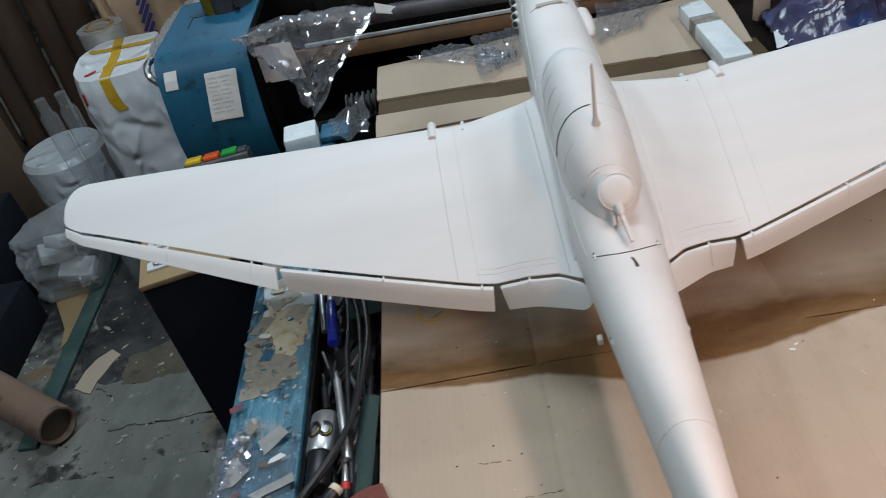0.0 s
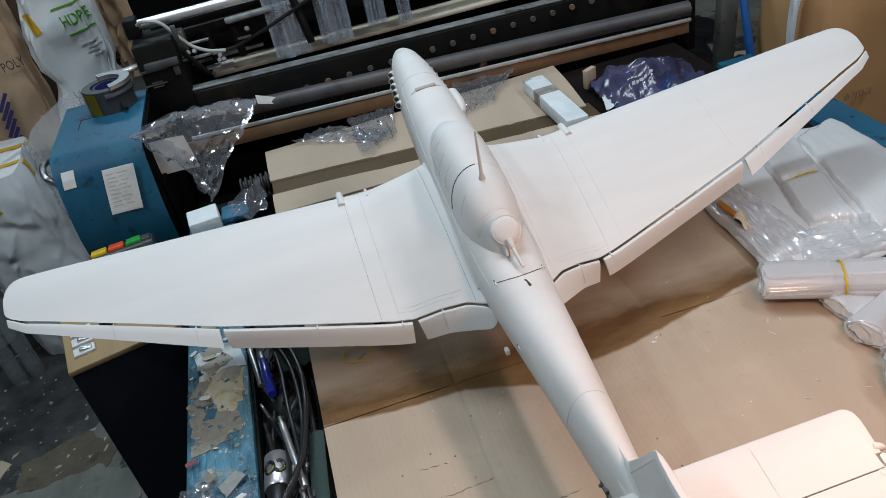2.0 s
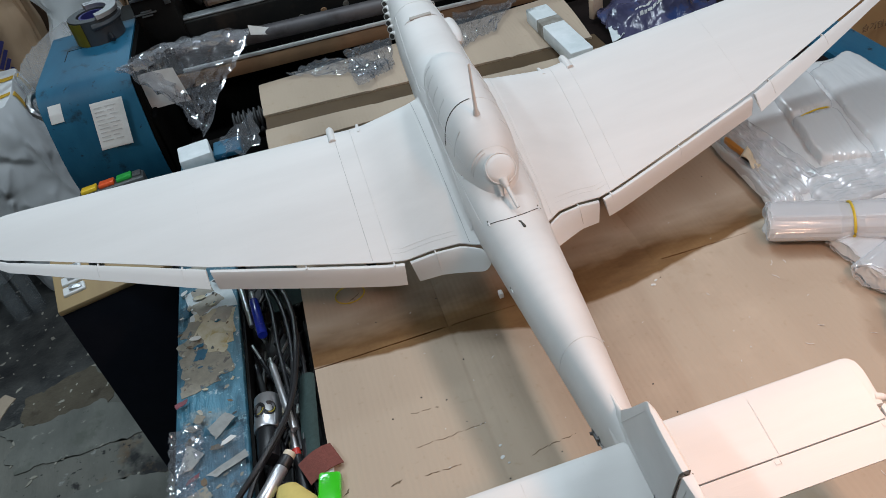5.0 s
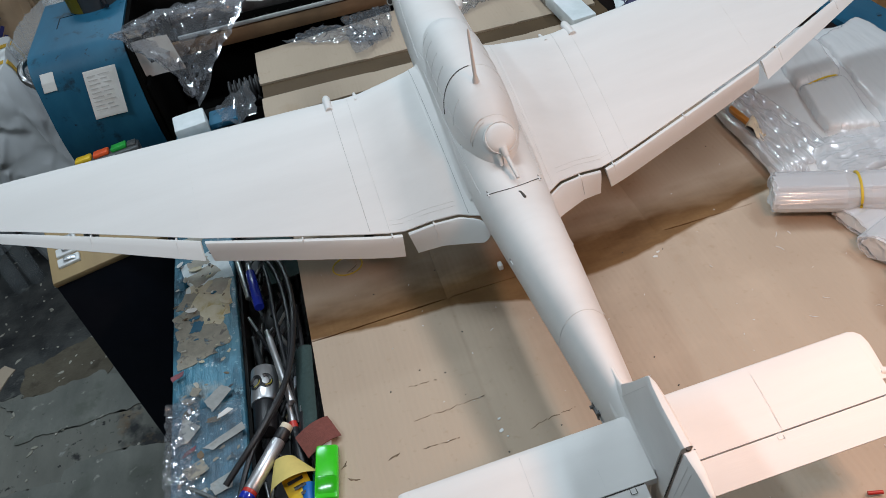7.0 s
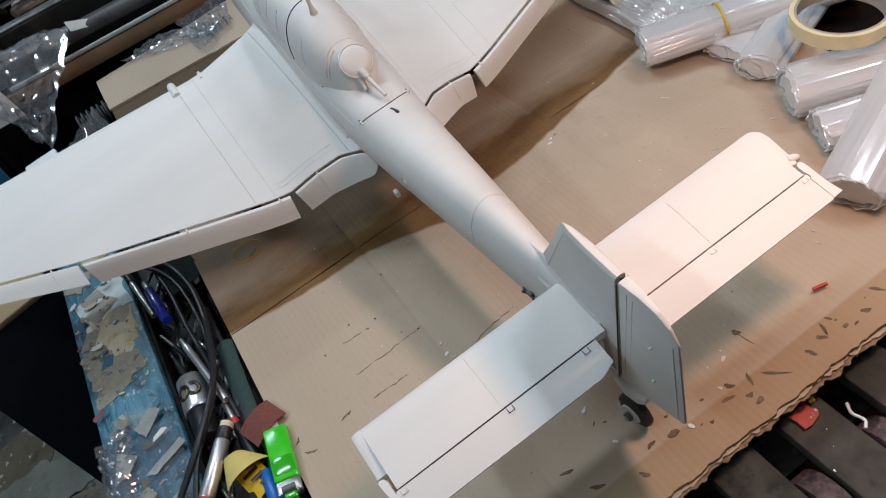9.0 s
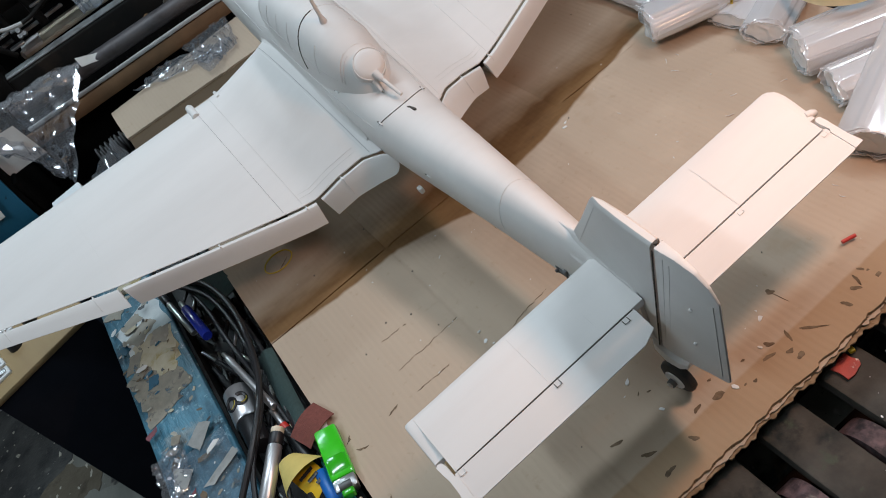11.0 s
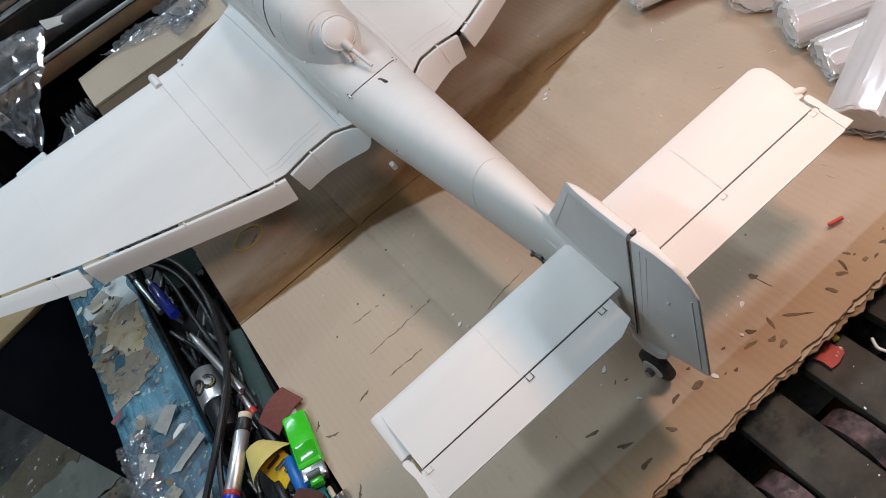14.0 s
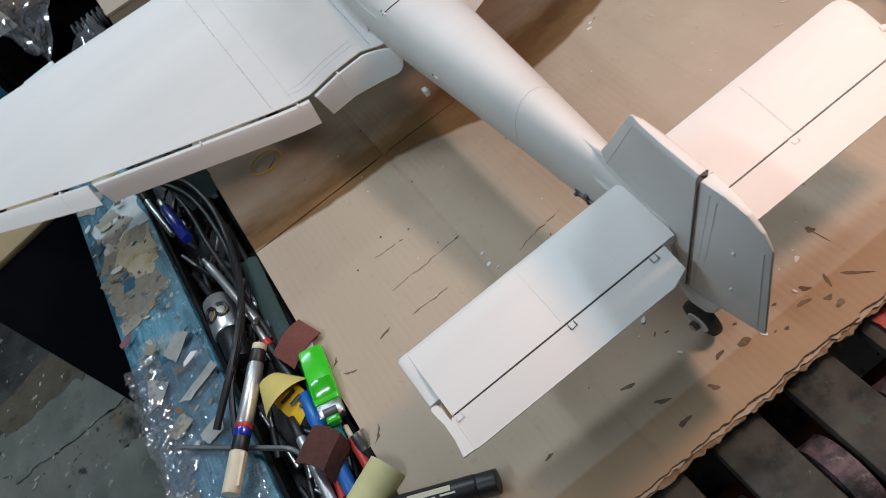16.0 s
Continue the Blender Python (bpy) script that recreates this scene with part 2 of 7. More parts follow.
SCRAP = surface("grey_paper_scrap", (0.42, 0.39, 0.33), (0.30, 0.28, 0.23), 24, 0.7, bump=0.2)
TAN = surface("tan_board", (0.36, 0.25, 0.12), (0.30, 0.20, 0.10), 20, 0.6, bump=0.1, bump_scale=150, stretch=(1, 0.1, 1))
KRAFT = film("kraft_sack", 0.0, (0.44, 0.29, 0.175), 0.75, 0.5, 7, None, 0.025)
DUST = surface("dusty_pale_table", (0.62, 0.56, 0.44), (0.50, 0.45, 0.35), 12, 0.7, bump=0.1)
SACK = film("white_woven_sack", 0.0, (0.76, 0.78, 0.78), 0.38, 0.7, 8, (1, 1, 0.6), 0.03)
WRAP = film("white_wrap", 0.0, (0.72, 0.73, 0.74), 0.30, 0.9, 17, (1, 1, 0.6), 0.022)
CLEAR = film("clear_film", 0.95, (0.80, 0.84, 0.88), rough=0.17, bump=0.16, bump_scale=20, stretch=(1, 0.6, 0.4), depth=0.005, ior=2.1)
THINFILM = film("crumpled_thin_film", 0.74, (0.80, 0.82, 0.83), 0.12, 0.5, 18, None, 0.01, 1.9)
HEM = film("crinkled_hem_film", 0.88, (0.80, 0.83, 0.86), 0.16, 0.3, 30, None, 0.006, 2.6)
STRIP = film("hanging_film", 0.70, (0.56, 0.64, 0.74), 0.10, 0.3, 50, (1, 1, 0.05), 0.008, 2.0)
BAGS = film("stacked_clear_bags", 0.46, (0.91, 0.92, 0.92), 0.10, 0.08, 16, (1, 0.5, 1), 0.004, 2.6)
CRISP = film("crinkled_clear_bag", 0.62, (0.86, 0.875, 0.88), 0.07, 0.5, 30, (1, 0.15, 1), 0.004, 2.6)
ROLLED = film("rolled_clear_bags", 0.66, (0.90, 0.905, 0.91), 0.22, 0.9, 60, (0.03, 1, 1), 0.004, 2.4)
CORED = film("tightly_rolled_film", 0.10, (0.80, 0.805, 0.81), 0.3, 0.8, 70, (0.03, 1, 1), 0.004)
FOAM = surface("white_foam", (0.74, 0.77, 0.78), (0.62, 0.66, 0.66), 30, 0.85, bump=0.25, bump_scale=140, stains=(((0.16, 0.17, 0.16), 16, 0.62, 0.74),))


def plain(name, c, rough=0.4, metal=0.0, coat=0.0):
    d = tuple(v * 0.86 for v in c)
    return surface(name, c, d, 45, rough, min(1, rough + 0.12), metal=metal, bump=0.05, bump_scale=300, coat=coat, depth=0.0006)


YELLOW, ORANGE, GREENK = plain("yellow_plastic", (0.80, 0.50, 0.02)), plain("orange_red_plastic", (0.80, 0.10, 0.02)), plain("green_plastic", (0.02, 0.36, 0.05))
TAPE_Y, BAND, REDP = plain("yellow_tape", (0.62, 0.36, 0.02), 0.35), plain("yellow_rubber_band", (0.62, 0.42, 0.02), 0.5), plain("red_plastic", (0.50, 0.03, 0.02), 0.35)
LIME = plain("lime_lighter_plastic", (0.05, 0.62, 0.02), 0.15, coat=0.6)
LIME_D = plain("lime_lighter_fuel", (0.03, 0.42, 0.01), 0.12, coat=0.6)
STICKY, STICKY2 = plain("yellow_paper", (0.66, 0.52, 0.16), 0.8), plain("pale_yellow_paper", (0.68, 0.60, 0.30), 0.8)
BLUEP, DEEPBLUE, TEAL = plain("blue_plastic", (0.01, 0.14, 0.50), 0.3), plain("deep_blue_pen", (0.01, 0.03, 0.40), 0.2, coat=0.5), plain("teal_print", (0.02, 0.25, 0.28), 0.4)
MAROON = surface("red_brown_abrasive_paper", (0.20, 0.06, 0.045), (0.15, 0.045, 0.035), 300, 0.9, bump=0.4, bump_scale=900)
ABRASIVE = surface("green_grey_abrasive_paper", (0.034, 0.064, 0.060), (0.026, 0.050, 0.048), 200, 0.9, bump=0.4, bump_scale=900)
IVORY, SILVER = plain("ivory_plastic", (0.72, 0.62, 0.46), 0.4), plain("silver_barrel", (0.60, 0.60, 0.61), 0.3, 0.85)
NAVY, GREENTXT, DARKTXT = plain("navy_stripe", (0.03, 0.03, 0.14)), plain("green_print", (0.09, 0.36, 0.02)), plain("dark_print", (0.06, 0.05, 0.05), 0.7)
TAPEROLL, CORE = plain("pale_yellow_tape_roll", (0.74, 0.67, 0.42), 0.3), plain("card_core", (0.36, 0.33, 0.30), 0.7)
DARKTAPE, OLIVE = plain("dark_grey_tape", (0.05, 0.055, 0.06), 0.4), plain("olive_tape", (0.33, 0.28, 0.03), 0.3)
PURPLE = surface("printed_purple_foil", (0.022, 0.022, 0.050), (0.110, 0.105, 0.185), 9, 0.12, 0.28, bump=0.5, bump_scale=26, stretch=(1, 0.4, 1), stains=(((0.24, 0.14, 0.27), 14, 0.62, 0.70), ((0.03, 0.05, 0.14), 20, 0.58, 0.66), ((0.34, 0.35, 0.43), 30, 0.68, 0.74)), depth=0.008)
STANDPAINT = surface("dull_grey_paint", (0.24, 0.24, 0.225), (0.17, 0.17, 0.16), 14, 0.55, 0.7, bump=0.1, stains=(((0.08, 0.06, 0.045), 20, 0.58, 0.68),))
HOSE = plain("blue_hose", (0.01, 0.09, 0.30), 0.35)
WHITEP, BLACKP = plain("white_plastic", (0.72, 0.72, 0.71)), plain("black_plastic", (0.012, 0.012, 0.014), 0.35)


# ---- building helpers ----
def thing(name, m=None, label="", category="", group="", kind=""):
    ob = new(name)
    ob.empty_display_size = 0.02
    ob.matrix_world = m or Matrix()
    return tagged(ob, label, category, group, kind)


def link(name, bm, material, smooth=0.6):
    me = bpy.data.meshes.new(name)
    bmesh.ops.recalc_face_normals(bm, faces=bm.faces)
    bm.to_mesh(me)
    bm.free()
    for m in material if isinstance(material, (list, tuple)) else [material]:
        me.materials.append(m)
    if smooth:
        me.polygons.foreach_set("use_smooth", [True] * len(me.polygons))
        me.set_sharp_from_angle(angle=smooth)
    return new(name, me)


def part(name, bm, material, parent, label="", smooth=0.6):
    ob = link(name, bm, material, smooth)
    ob.parent = parent
    return tagged(ob, label)


def whole(name, bm, material, label, category, group="", kind="", smooth=0.6, m=None):
    ob = link(name, bm, material, smooth)
    if m:
        ob.matrix_world = m
    return tagged(ob, label, category, group, kind)


def box(c, s, bevel=0.0, m=None, bm=None, seg=2):
    bm = bm or bmesh.new()
    made = bmesh.ops.create_cube(bm, size=1, matrix=(m or Matrix()) @ Matrix.LocRotScale(Vector(c), None, Vector(s)))
    if bevel:
        edges = list({e for v in made["verts"] for e in v.link_edges})
        bmesh.ops.bevel(bm, geom=edges, offset=bevel, segments=seg, affect="EDGES", profile=0.5)
    return bm


def rings_to(bm, rings, cap=True, closed=True):
    vs = [[bm.verts.new(p) for p in r] for r in rings]
    for a, b in zip(vs, vs[1:]):
        n = len(a)
        for i in range(n if closed else n - 1):
            j = (i + 1) % n
            bm.faces.new((a[i], a[j], b[j], b[i]))
    if cap and closed:
        bm.faces.new(vs[0][::-1]), bm.faces.new(vs[-1])
    return vs


def cyl(p0, p1, r0, r1=None, seg=20, bm=None, profile=None):
    """A turned part from p0 to p1; profile: rows of (way along 0..1, radius)."""
    bm = bm or bmesh.new()
    p0, p1 = Vector(p0), Vector(p1)
    q = (p1 - p0).to_track_quat("Z", "Y")
    rows = profile or ((0, r0), (1, r0 if r1 is None else r1))
    rings = [[p0.lerp(p1, s) + q @ Vector((r * math.cos(a), r * math.sin(a), 0)) for a in (2 * math.pi * i / seg for i in range(seg))] for s, r in rows]
    rings_to(bm, rings)
    return bm


def spline(pts, n=8):
    """Catmull-Rom through the points."""
    pts = [Vector(p) for p in pts]
    ext = [2 * pts[0] - pts[1], *pts, 2 * pts[-1] - pts[-2]]
    out = []
    for a, b, c, d in zip(ext, ext[1:], ext[2:], ext[3:]):
        for i in range(n):
            s = i / n
            out.append(0.5 * ((2 * b) + (c - a) * s + (2 * a - 5 * b + 4 * c - d) * s * s + (3 * b - a - 3 * c + d) * s ** 3))
    return out + [pts[-1]]


def tube(pts, r, seg=8, bm=None, n=8, loop=False):
    bm = bm or bmesh.new()
    pts = spline(pts, n) if n else [Vector(p) for p in pts]
    rings = []
    for i, p in enumerate(pts):
        d = (pts[min(i + 1, len(pts) - 1)] - pts[max(i - 1, 0)]).normalized()
        side = d.cross(Vector((0, 0, 1)))
        side = side.normalized() if side.length > 1e-4 else Vector((1, 0, 0))
        up = side.cross(d)
        rings.append([p + (side * math.cos(a) + up * math.sin(a)) * r for a in (2 * math.pi * k / seg for k in range(seg))])
    rings_to(bm, rings, cap=not loop)
    return bm


def prism(outline, thick, bm=None, m=None, bevel=0.0):
    """A flat outline in x, y, raised by thick."""
    bm = bm or bmesh.new()
    m = m or Matrix()
    lo = [bm.verts.new(m @ Vector((x, y, 0))) for x, y in outline]
    hi = [bm.verts.new(m @ Vector((x, y, thick))) for x, y in outline]
    n = len(lo)
    bm.faces.new(lo[::-1]), bm.faces.new(hi)
    for i in range(n):
        bm.faces.new((lo[i], lo[(i + 1) % n], hi[(i + 1) % n], hi[i]))
    if bevel:
        bmesh.ops.bevel(bm, geom=[e for e in bm.edges if all(v in hi for v in e.verts)], offset=bevel, segments=2, affect="EDGES", profile=0.5)
    return bm


def sheet(f, nu, nv, thick=0.001, bm=None):
    """A sheet with thickness through f(u, v), u and v from 0 to 1."""
    bm = bm or bmesh.new()
    top = [[bm.verts.new(f(i / nu, j / nv)) for j in range(nv + 1)] for i in range(nu + 1)]
    low = [[bm.verts.new(Vector(f(i / nu, j / nv)) - Vector((0, 0, thick))) for j in range(nv + 1)] for i in range(nu + 1)]
    for i in range(nu):
        for j in range(nv):
            bm.faces.new((top[i][j], top[i + 1][j], top[i + 1][j + 1], top[i][j + 1]))
            bm.faces.new((low[i][j], low[i][j + 1], low[i + 1][j + 1], low[i + 1][j]))
    for i in range(nu):
        bm.faces.new((top[i][0], low[i][0], low[i + 1][0], top[i + 1][0]))
        bm.faces.new((top[i][nv], top[i + 1][nv], low[i + 1][nv], low[i][nv]))
    for j in range(nv):
        bm.faces.new((top[0][j], top[0][j + 1], low[0][j + 1], low[0][j]))
        bm.faces.new((top[nu][j], low[nu][j], low[nu][j + 1], top[nu][j + 1]))
    return bm


def crumple(f, nu, nv, thick, jitter, seed):
    """A sheet whose points are shaken, so that it breaks into flat facets."""
    r = random.Random(seed)
    grid = {(i, j): Vector((r.uniform(-1, 1), r.uniform(-1, 1), r.uniform(-1, 1))) * jitter for i in range(nu + 1) for j in range(nv + 1)}
    return sheet(lambda u, v: Vector(f(u, v)) + grid[round(u * nu), round(v * nv)], nu, nv, thick)


def rough_blob(rx, ry, n, rnd, k=0.35):
    return [(rx * math.cos(a) * s, ry * math.sin(a) * s) for a, s in ((2 * math.pi * i / n, 1 - k * rnd.random()) for i in range(n))]


def wob(x, y, z, s, k):
    return noise.noise(Vector((x * s, y * s, z * s))) * k


def creased(x, y, seed, s, k, octaves=3):
    """Sharp ridges and soft hollows, as in crumpled film."""
    out = 0.0
    for _ in range(octaves):
        out += k * (0.5 - abs(noise.noise(Vector((x * s + seed, y * s - seed, seed * 1.7)))) * 1.6)
        s, k = s * 2.15, k * 0.46
    return out


def lettering(name, text, size, material, m, parent=None, deep=0.0004):
    cu = bpy.data.curves.new(name, "FONT")
    cu.body, cu.size, cu.extrude = text, size, deep
    cu.align_x, cu.align_y, cu.resolution_u = "CENTER", "CENTER", 3
    tmp = new(name, cu)
    me = bpy.data.meshes.new_from_object(tmp.evaluated_get(bpy.context.evaluated_depsgraph_get()))
    bpy.data.objects.remove(tmp)
    me.name = name
    me.materials.clear()
    me.materials.append(material)
    ob = new(name, me)
    ob.parent = parent
    ob.matrix_local = m
    return ob


def ribbon(pts, wide, side):
    """Packing tape laid along a line of places."""
    pts = spline(pts, 6)
    return sheet(lambda u, v: pts[round(u * (len(pts) - 1))] + Vector(side) * wide * (v - 0.5), len(pts) - 1, 2, 0.0016)


# ---- the room ----
FLOOR_Z = -0.68
whole("floor", box((0, 0.6, FLOOR_Z - 0.05), (6.4, 6.8, 0.1)), FLOOR, "dirty stained grey concrete workshop floor", "floor", kind="structure")
def floor_patch(name, corners, material, label, rise, seed):
    """Worn layers of the concrete: an outline with a crumbled edge, a millimetre or two thick."""
    ring = []
    for (x0, y0), (x1, y1) in zip(corners, corners[1:] + corners[:1]):
        n = max(3, int(math.hypot(x1 - x0, y1 - y0) / 0.008))
        for i in range(n):
            x, y = x0 + (x1 - x0) * i / n, y0 + (y1 - y0) * i / n
            ring.append((x + 0.016 * noise.noise(Vector((x * 22, y * 22, seed))) + 0.007 * noise.noise(Vector((x * 80, y * 80, seed))), y + 0.016 * noise.noise(Vector((x * 22, y * 22, seed + 9))) + 0.007 * noise.noise(Vector((x * 80, y * 80, seed + 9)))))
    bm = prism(ring, rise, None, Matrix.Translation((0, 0, FLOOR_Z)))
    bmesh.ops.triangulate(bm, faces=bm.faces)
    return whole(name, bm, material, label, "floor", kind="structure", smooth=0)


CEMENT = surface("pale_worn_cement", (0.125, 0.127, 0.113), (0.205, 0.205, 0.18), 9, 0.75, 0.9, bump=0.5, bump_scale=60, stretch=(1, 0.5, 1), stains=(((0.12, 0.125, 0.105), 9, 0.54, 0.66), ((0.33, 0.32, 0.28), 40, 0.62, 0.70), ((0.07, 0.07, 0.06), 70, 0.66, 0.72)), depth=0.005)
OILY = surface("oil_blackened_concrete", (0.018, 0.018, 0.019), (0.060, 0.059, 0.055), 16, 0.45, 0.8, bump=0.6, bump_scale=70, stains=(((0.10, 0.10, 0.09), 24, 0.60, 0.70), ((0.30, 0.30, 0.28), 60, 0.69, 0.73)), depth=0.006)
BROWNED = surface("rust_browned_concrete", (0.085, 0.068, 0.045), (0.120, 0.098, 0.068), 18, 0.8, bump=0.6, bump_scale=90, stains=(((0.060, 0.045, 0.030), 22, 0.56, 0.68), ((0.17, 0.165, 0.14), 30, 0.62, 0.72)), depth=0.005)
floor_patch("floor_patch_oil", [(-1.30, 1.50), (-0.92, 1.40), (-0.90, 0.95), (-0.996, 0.853), (-1.047, 0.843), (-1.09, 0.79), (-1.155, 0.758), (-1.241, 0.841), (-1.245, 0.96)], OILY, "oil-blackened stretch of the concrete floor", 0.0012, 1)
floor_patch("floor_patch_rust", [(-1.11, 0.85), (-0.95, 0.90), (-0.86, 0.80), (-0.90, 0.74), (-1.00, 0.735), (-1.10, 0.74)], BROWNED, "rust-brown stained stretch of the concrete floor", 0.0018, 2)
floor_patch("floor_patch_pale", [(-1.166, 0.753), (-1.075, 0.748), (-0.998, 0.752), (-0.90, 0.77), (-0.80, 0.70), (-0.80, 0.62), (-0.893, 0.608), (-0.988, 0.611), (-1.086, 0.613), (-1.129, 0.663), (-1.109, 0.712)], CEMENT, "pale crumbling cement skim on the floor", 0.0034, 3)
floor_patch("floor_patch_pale_front", [(-1.30, 0.478), (-1.034, 0.477), (-0.973, 0.459), (-0.944, 0.506), (-0.80, 0.497), (-0.62, 0.45), (-0.60, -0.20), (-1.30, -0.20)], CEMENT, "pale worn cement skim on the floor", 0.0030, 4)
whole("wall_north", box((0, 4.05, 0.68), (6.6, 0.1, 2.72)), WALLM, "dim grey workshop wall", "wall", kind="structure")
whole("wall_south", box((0, -2.85, 0.68), (6.6, 0.1, 2.72)), WALLM, "dim grey workshop wall", "wall", kind="structure")
whole("wall_west", box((-3.25, 0.6, 0.68), (0.1, 6.8, 2.72)), WALLM, "dim grey workshop wall", "wall", kind="structure")
whole("wall_east", box((3.25, 0.6, 0.68), (0.1, 6.8, 2.72)), WALLM, "dim grey workshop wall", "wall", kind="structure")
whole("ceiling", box((0, 0.6, 2.09), (6.6, 7.0, 0.1)), CEIL, "dim grey workshop ceiling", "ceiling", kind="structure")

# ---- the machine that serves as a bench ----
bench = thing("bench_frame", pose(0, 0, FLOOR_Z), "blue painted steel machine bench under the cardboard", "bench")
H = -FLOOR_Z
part("table_bed", box((0.19, 0.16, H - 0.034), (0.92, 1.24, 0.05), 0.004), PIT, bench, "dark steel bed")
part("side_panel", box((-0.3975, 0.03, H - 0.22), (0.085, 1.10, 0.40), 0.006), BLUE, bench)
part("top_strip", box((-0.3975, 0.03, H - 0.015), (0.0852, 1.1004, 0.012), 0.003), BLUE_TOP, bench, "worn blue strip with torn tape and paper")
part("tray_floor", box((-0.311, 0.03, H - 0.052), (0.088, 1.10, 0.008)), RUBBER, bench, "black tool tray")
part("tray_wall", box((-0.3525, 0.03, H - 0.036), (0.004, 1.10, 0.036)), IRON, bench)
part("tray_wall", box((-0.271, 0.03, H - 0.036), (0.006, 1.10, 0.036)), IRON, bench)
part("blue_rail", box((0.690, 0.06, H - 0.022), (0.080, 1.10, 0.044), 0.005), BLUE, bench, "blue enamelled side rail")
part("rail_panel", box((0.690, 0.06, H - 0.22), (0.07, 1.08, 0.35), 0.004), BLUE, bench)
for x in (-0.40, 0.69):
    for y in (-0.45, 0.55):
        part("leg", box((x, y, (H - 0.40) / 2), (0.06, 0.06, H - 0.40), 0.004), BLUE, bench)

# dark plates and drive wheels in front of the cardboard
rollers = thing("roller_bed", pose(0, -0.62, FLOOR_Z), "dusty black roller bed with flat plates and rusty drive wheels", "machine")
part("pit", box((0.14, 0.0, H - 0.14), (0.92, 0.30, 0.02)), PIT, rollers)
part("crossbar", box((0.14, 0.10, H - 0.10), (0.92, 0.03, 0.05), 0.003), IRON, rollers)
part("crossbar", box((0.14, -0.13, H - 0.08), (0.92, 0.03, 0.09), 0.003), IRON, rollers)
part("leg", box((-0.30, 0, (H - 0.14) / 2), (0.05, 0.2, H - 0.14), 0.004), IRON, rollers)
part("leg", box((0.58, 0, (H - 0.14) / 2), (0.05, 0.2, H - 0.14), 0.004), IRON, rollers)
for i in range(-4, 7):
    x = 0.0285 + 0.0695 * i
    part("plate", box((x, 0.010, H - 0.032), (0.043, 0.32, 0.014), 0.003), PLATE, rollers)
for i in range(-4, 6):
    x = 0.0285 + 0.0695 * (i + 0.5)
    part("drive_wheel", cyl((x - 0.011, 0.085, H - 0.062), (x + 0.011, 0.085, H - 0.062), 0, profile=((0, 0.030), (0.08, 0.036), (0.92, 0.036), (1, 0.030)), seg=36), WHEEL, rollers)
    part("shaft", cyl((x - 0.03, 0.085, H - 0.062), (x + 0.03, 0.085, H - 0.062), 0.008), IRON, rollers)

# ---- cardboard ----
rnd = random.Random(4)


def board(x0, x1, y0, y1, z, thick, sag=0.002, ragged=0.0, seed=0, folds=(), close=False):
    r = random.Random(seed)
    offs = [r.uniform(-1, 1) for _ in range(200)]

    def f(u, v):
        x, y = x0 + (x1 - x0) * u, y0 + (y1 - y0) * v
        h = z + wob(x, y, seed, 5, sag)
        for fx, depth in folds:
            h -= depth * math.exp(-((x - fx) / 0.004) ** 2)
        if ragged and v < 0.004:
            y += ragged * (0.42 * offs[int(u * 150)] + 0.4 * noise.noise(Vector((x * 210, seed, 5))) + 0.6 * noise.noise(Vector((x * 17, seed, 0))) + 0.7 * noise.noise(Vector((x * 55, seed, 3))))
        if close and v > 0.996:
            y += (0.0022 + 0.0012 * noise.noise(Vector((x * 30, 2, 7)))) * (1 - max(math.exp(-((x + 0.19) / 0.088) ** 6), math.exp(-((x - 0.26) / 0.085) ** 6))) + 0.0009 * noise.noise(Vector((x * 60, 3, 1)))
        return Vector((x, y, h))
    return f


sheets = thing("cardboard_sheet", pose(0, 0, 0), "opened brown cardboard sheet with creases and brown paint spots", "cardboard")
part("front_panel", sheet(board(-0.267, 0.44, -0.472, -0.0345, 0.0, 0.004, 0.0022, 0.0022, 1, ((-0.094, 0.0014), (0.172, 0.0014)), True), 300, 60, 0.004), CARD_STAINED, sheets)
part("middle_panel", sheet(board(-0.267, 0.362, -0.0325, 0.505, 0.0, 0.004, 0.0025, 0, 2, ((-0.097, 0.003), (0.172, 0.003))), 130, 60, 0.004), CARD_STAINED, sheets)


def back_flap(y0, y0r, y1, y1r, seed):
    def f(u, v):
        x = -0.279 + (0.352 - -0.279 + 0.02 * v) * u
        front = y0 + (y0r - y0) * u
        y = front + ((y1 + (y1r - y1) * u) - front) * v
        return Vector((x, y, 0.002 + 0.004 * math.sin(3.1 * v) + wob(x, y, seed, 6, 0.002) - 0.002 * math.exp(-((x + 0.07) / 0.005) ** 2) - 0.002 * math.exp(-((x - 0.20) / 0.005) ** 2)))
    return f


part("back_flap", sheet(back_flap(0.508, 0.508, 0.581, 0.531, 5), 70, 14, 0.004), CARD, sheets)
part("back_flap", sheet(back_flap(0.638, 0.582, 0.770, 0.805, 6), 70, 20, 0.004), CARD, sheets)
part("tape", sheet(lambda u, v: Vector((-0.277 + 0.640 * u, 0.570 - 0.052 * u + 0.080 * v, -0.002 + wob(u * 3, v, 0, 3, 0.001))), 60, 4, 0.002), TAPE_BROWN, sheets, "brown packing tape in the fold")


def card_top(x, y):
    """Height of the front panel under a place."""
    return wob(x, y, 1, 5, 0.0022) - 0.0014 * math.exp(-((x + 0.094) / 0.004) ** 2) - 0.0014 * math.exp(-((x - 0.172) / 0.004) ** 2) if y < -0.034 else wob(x, y, 2, 5, 0.0025)


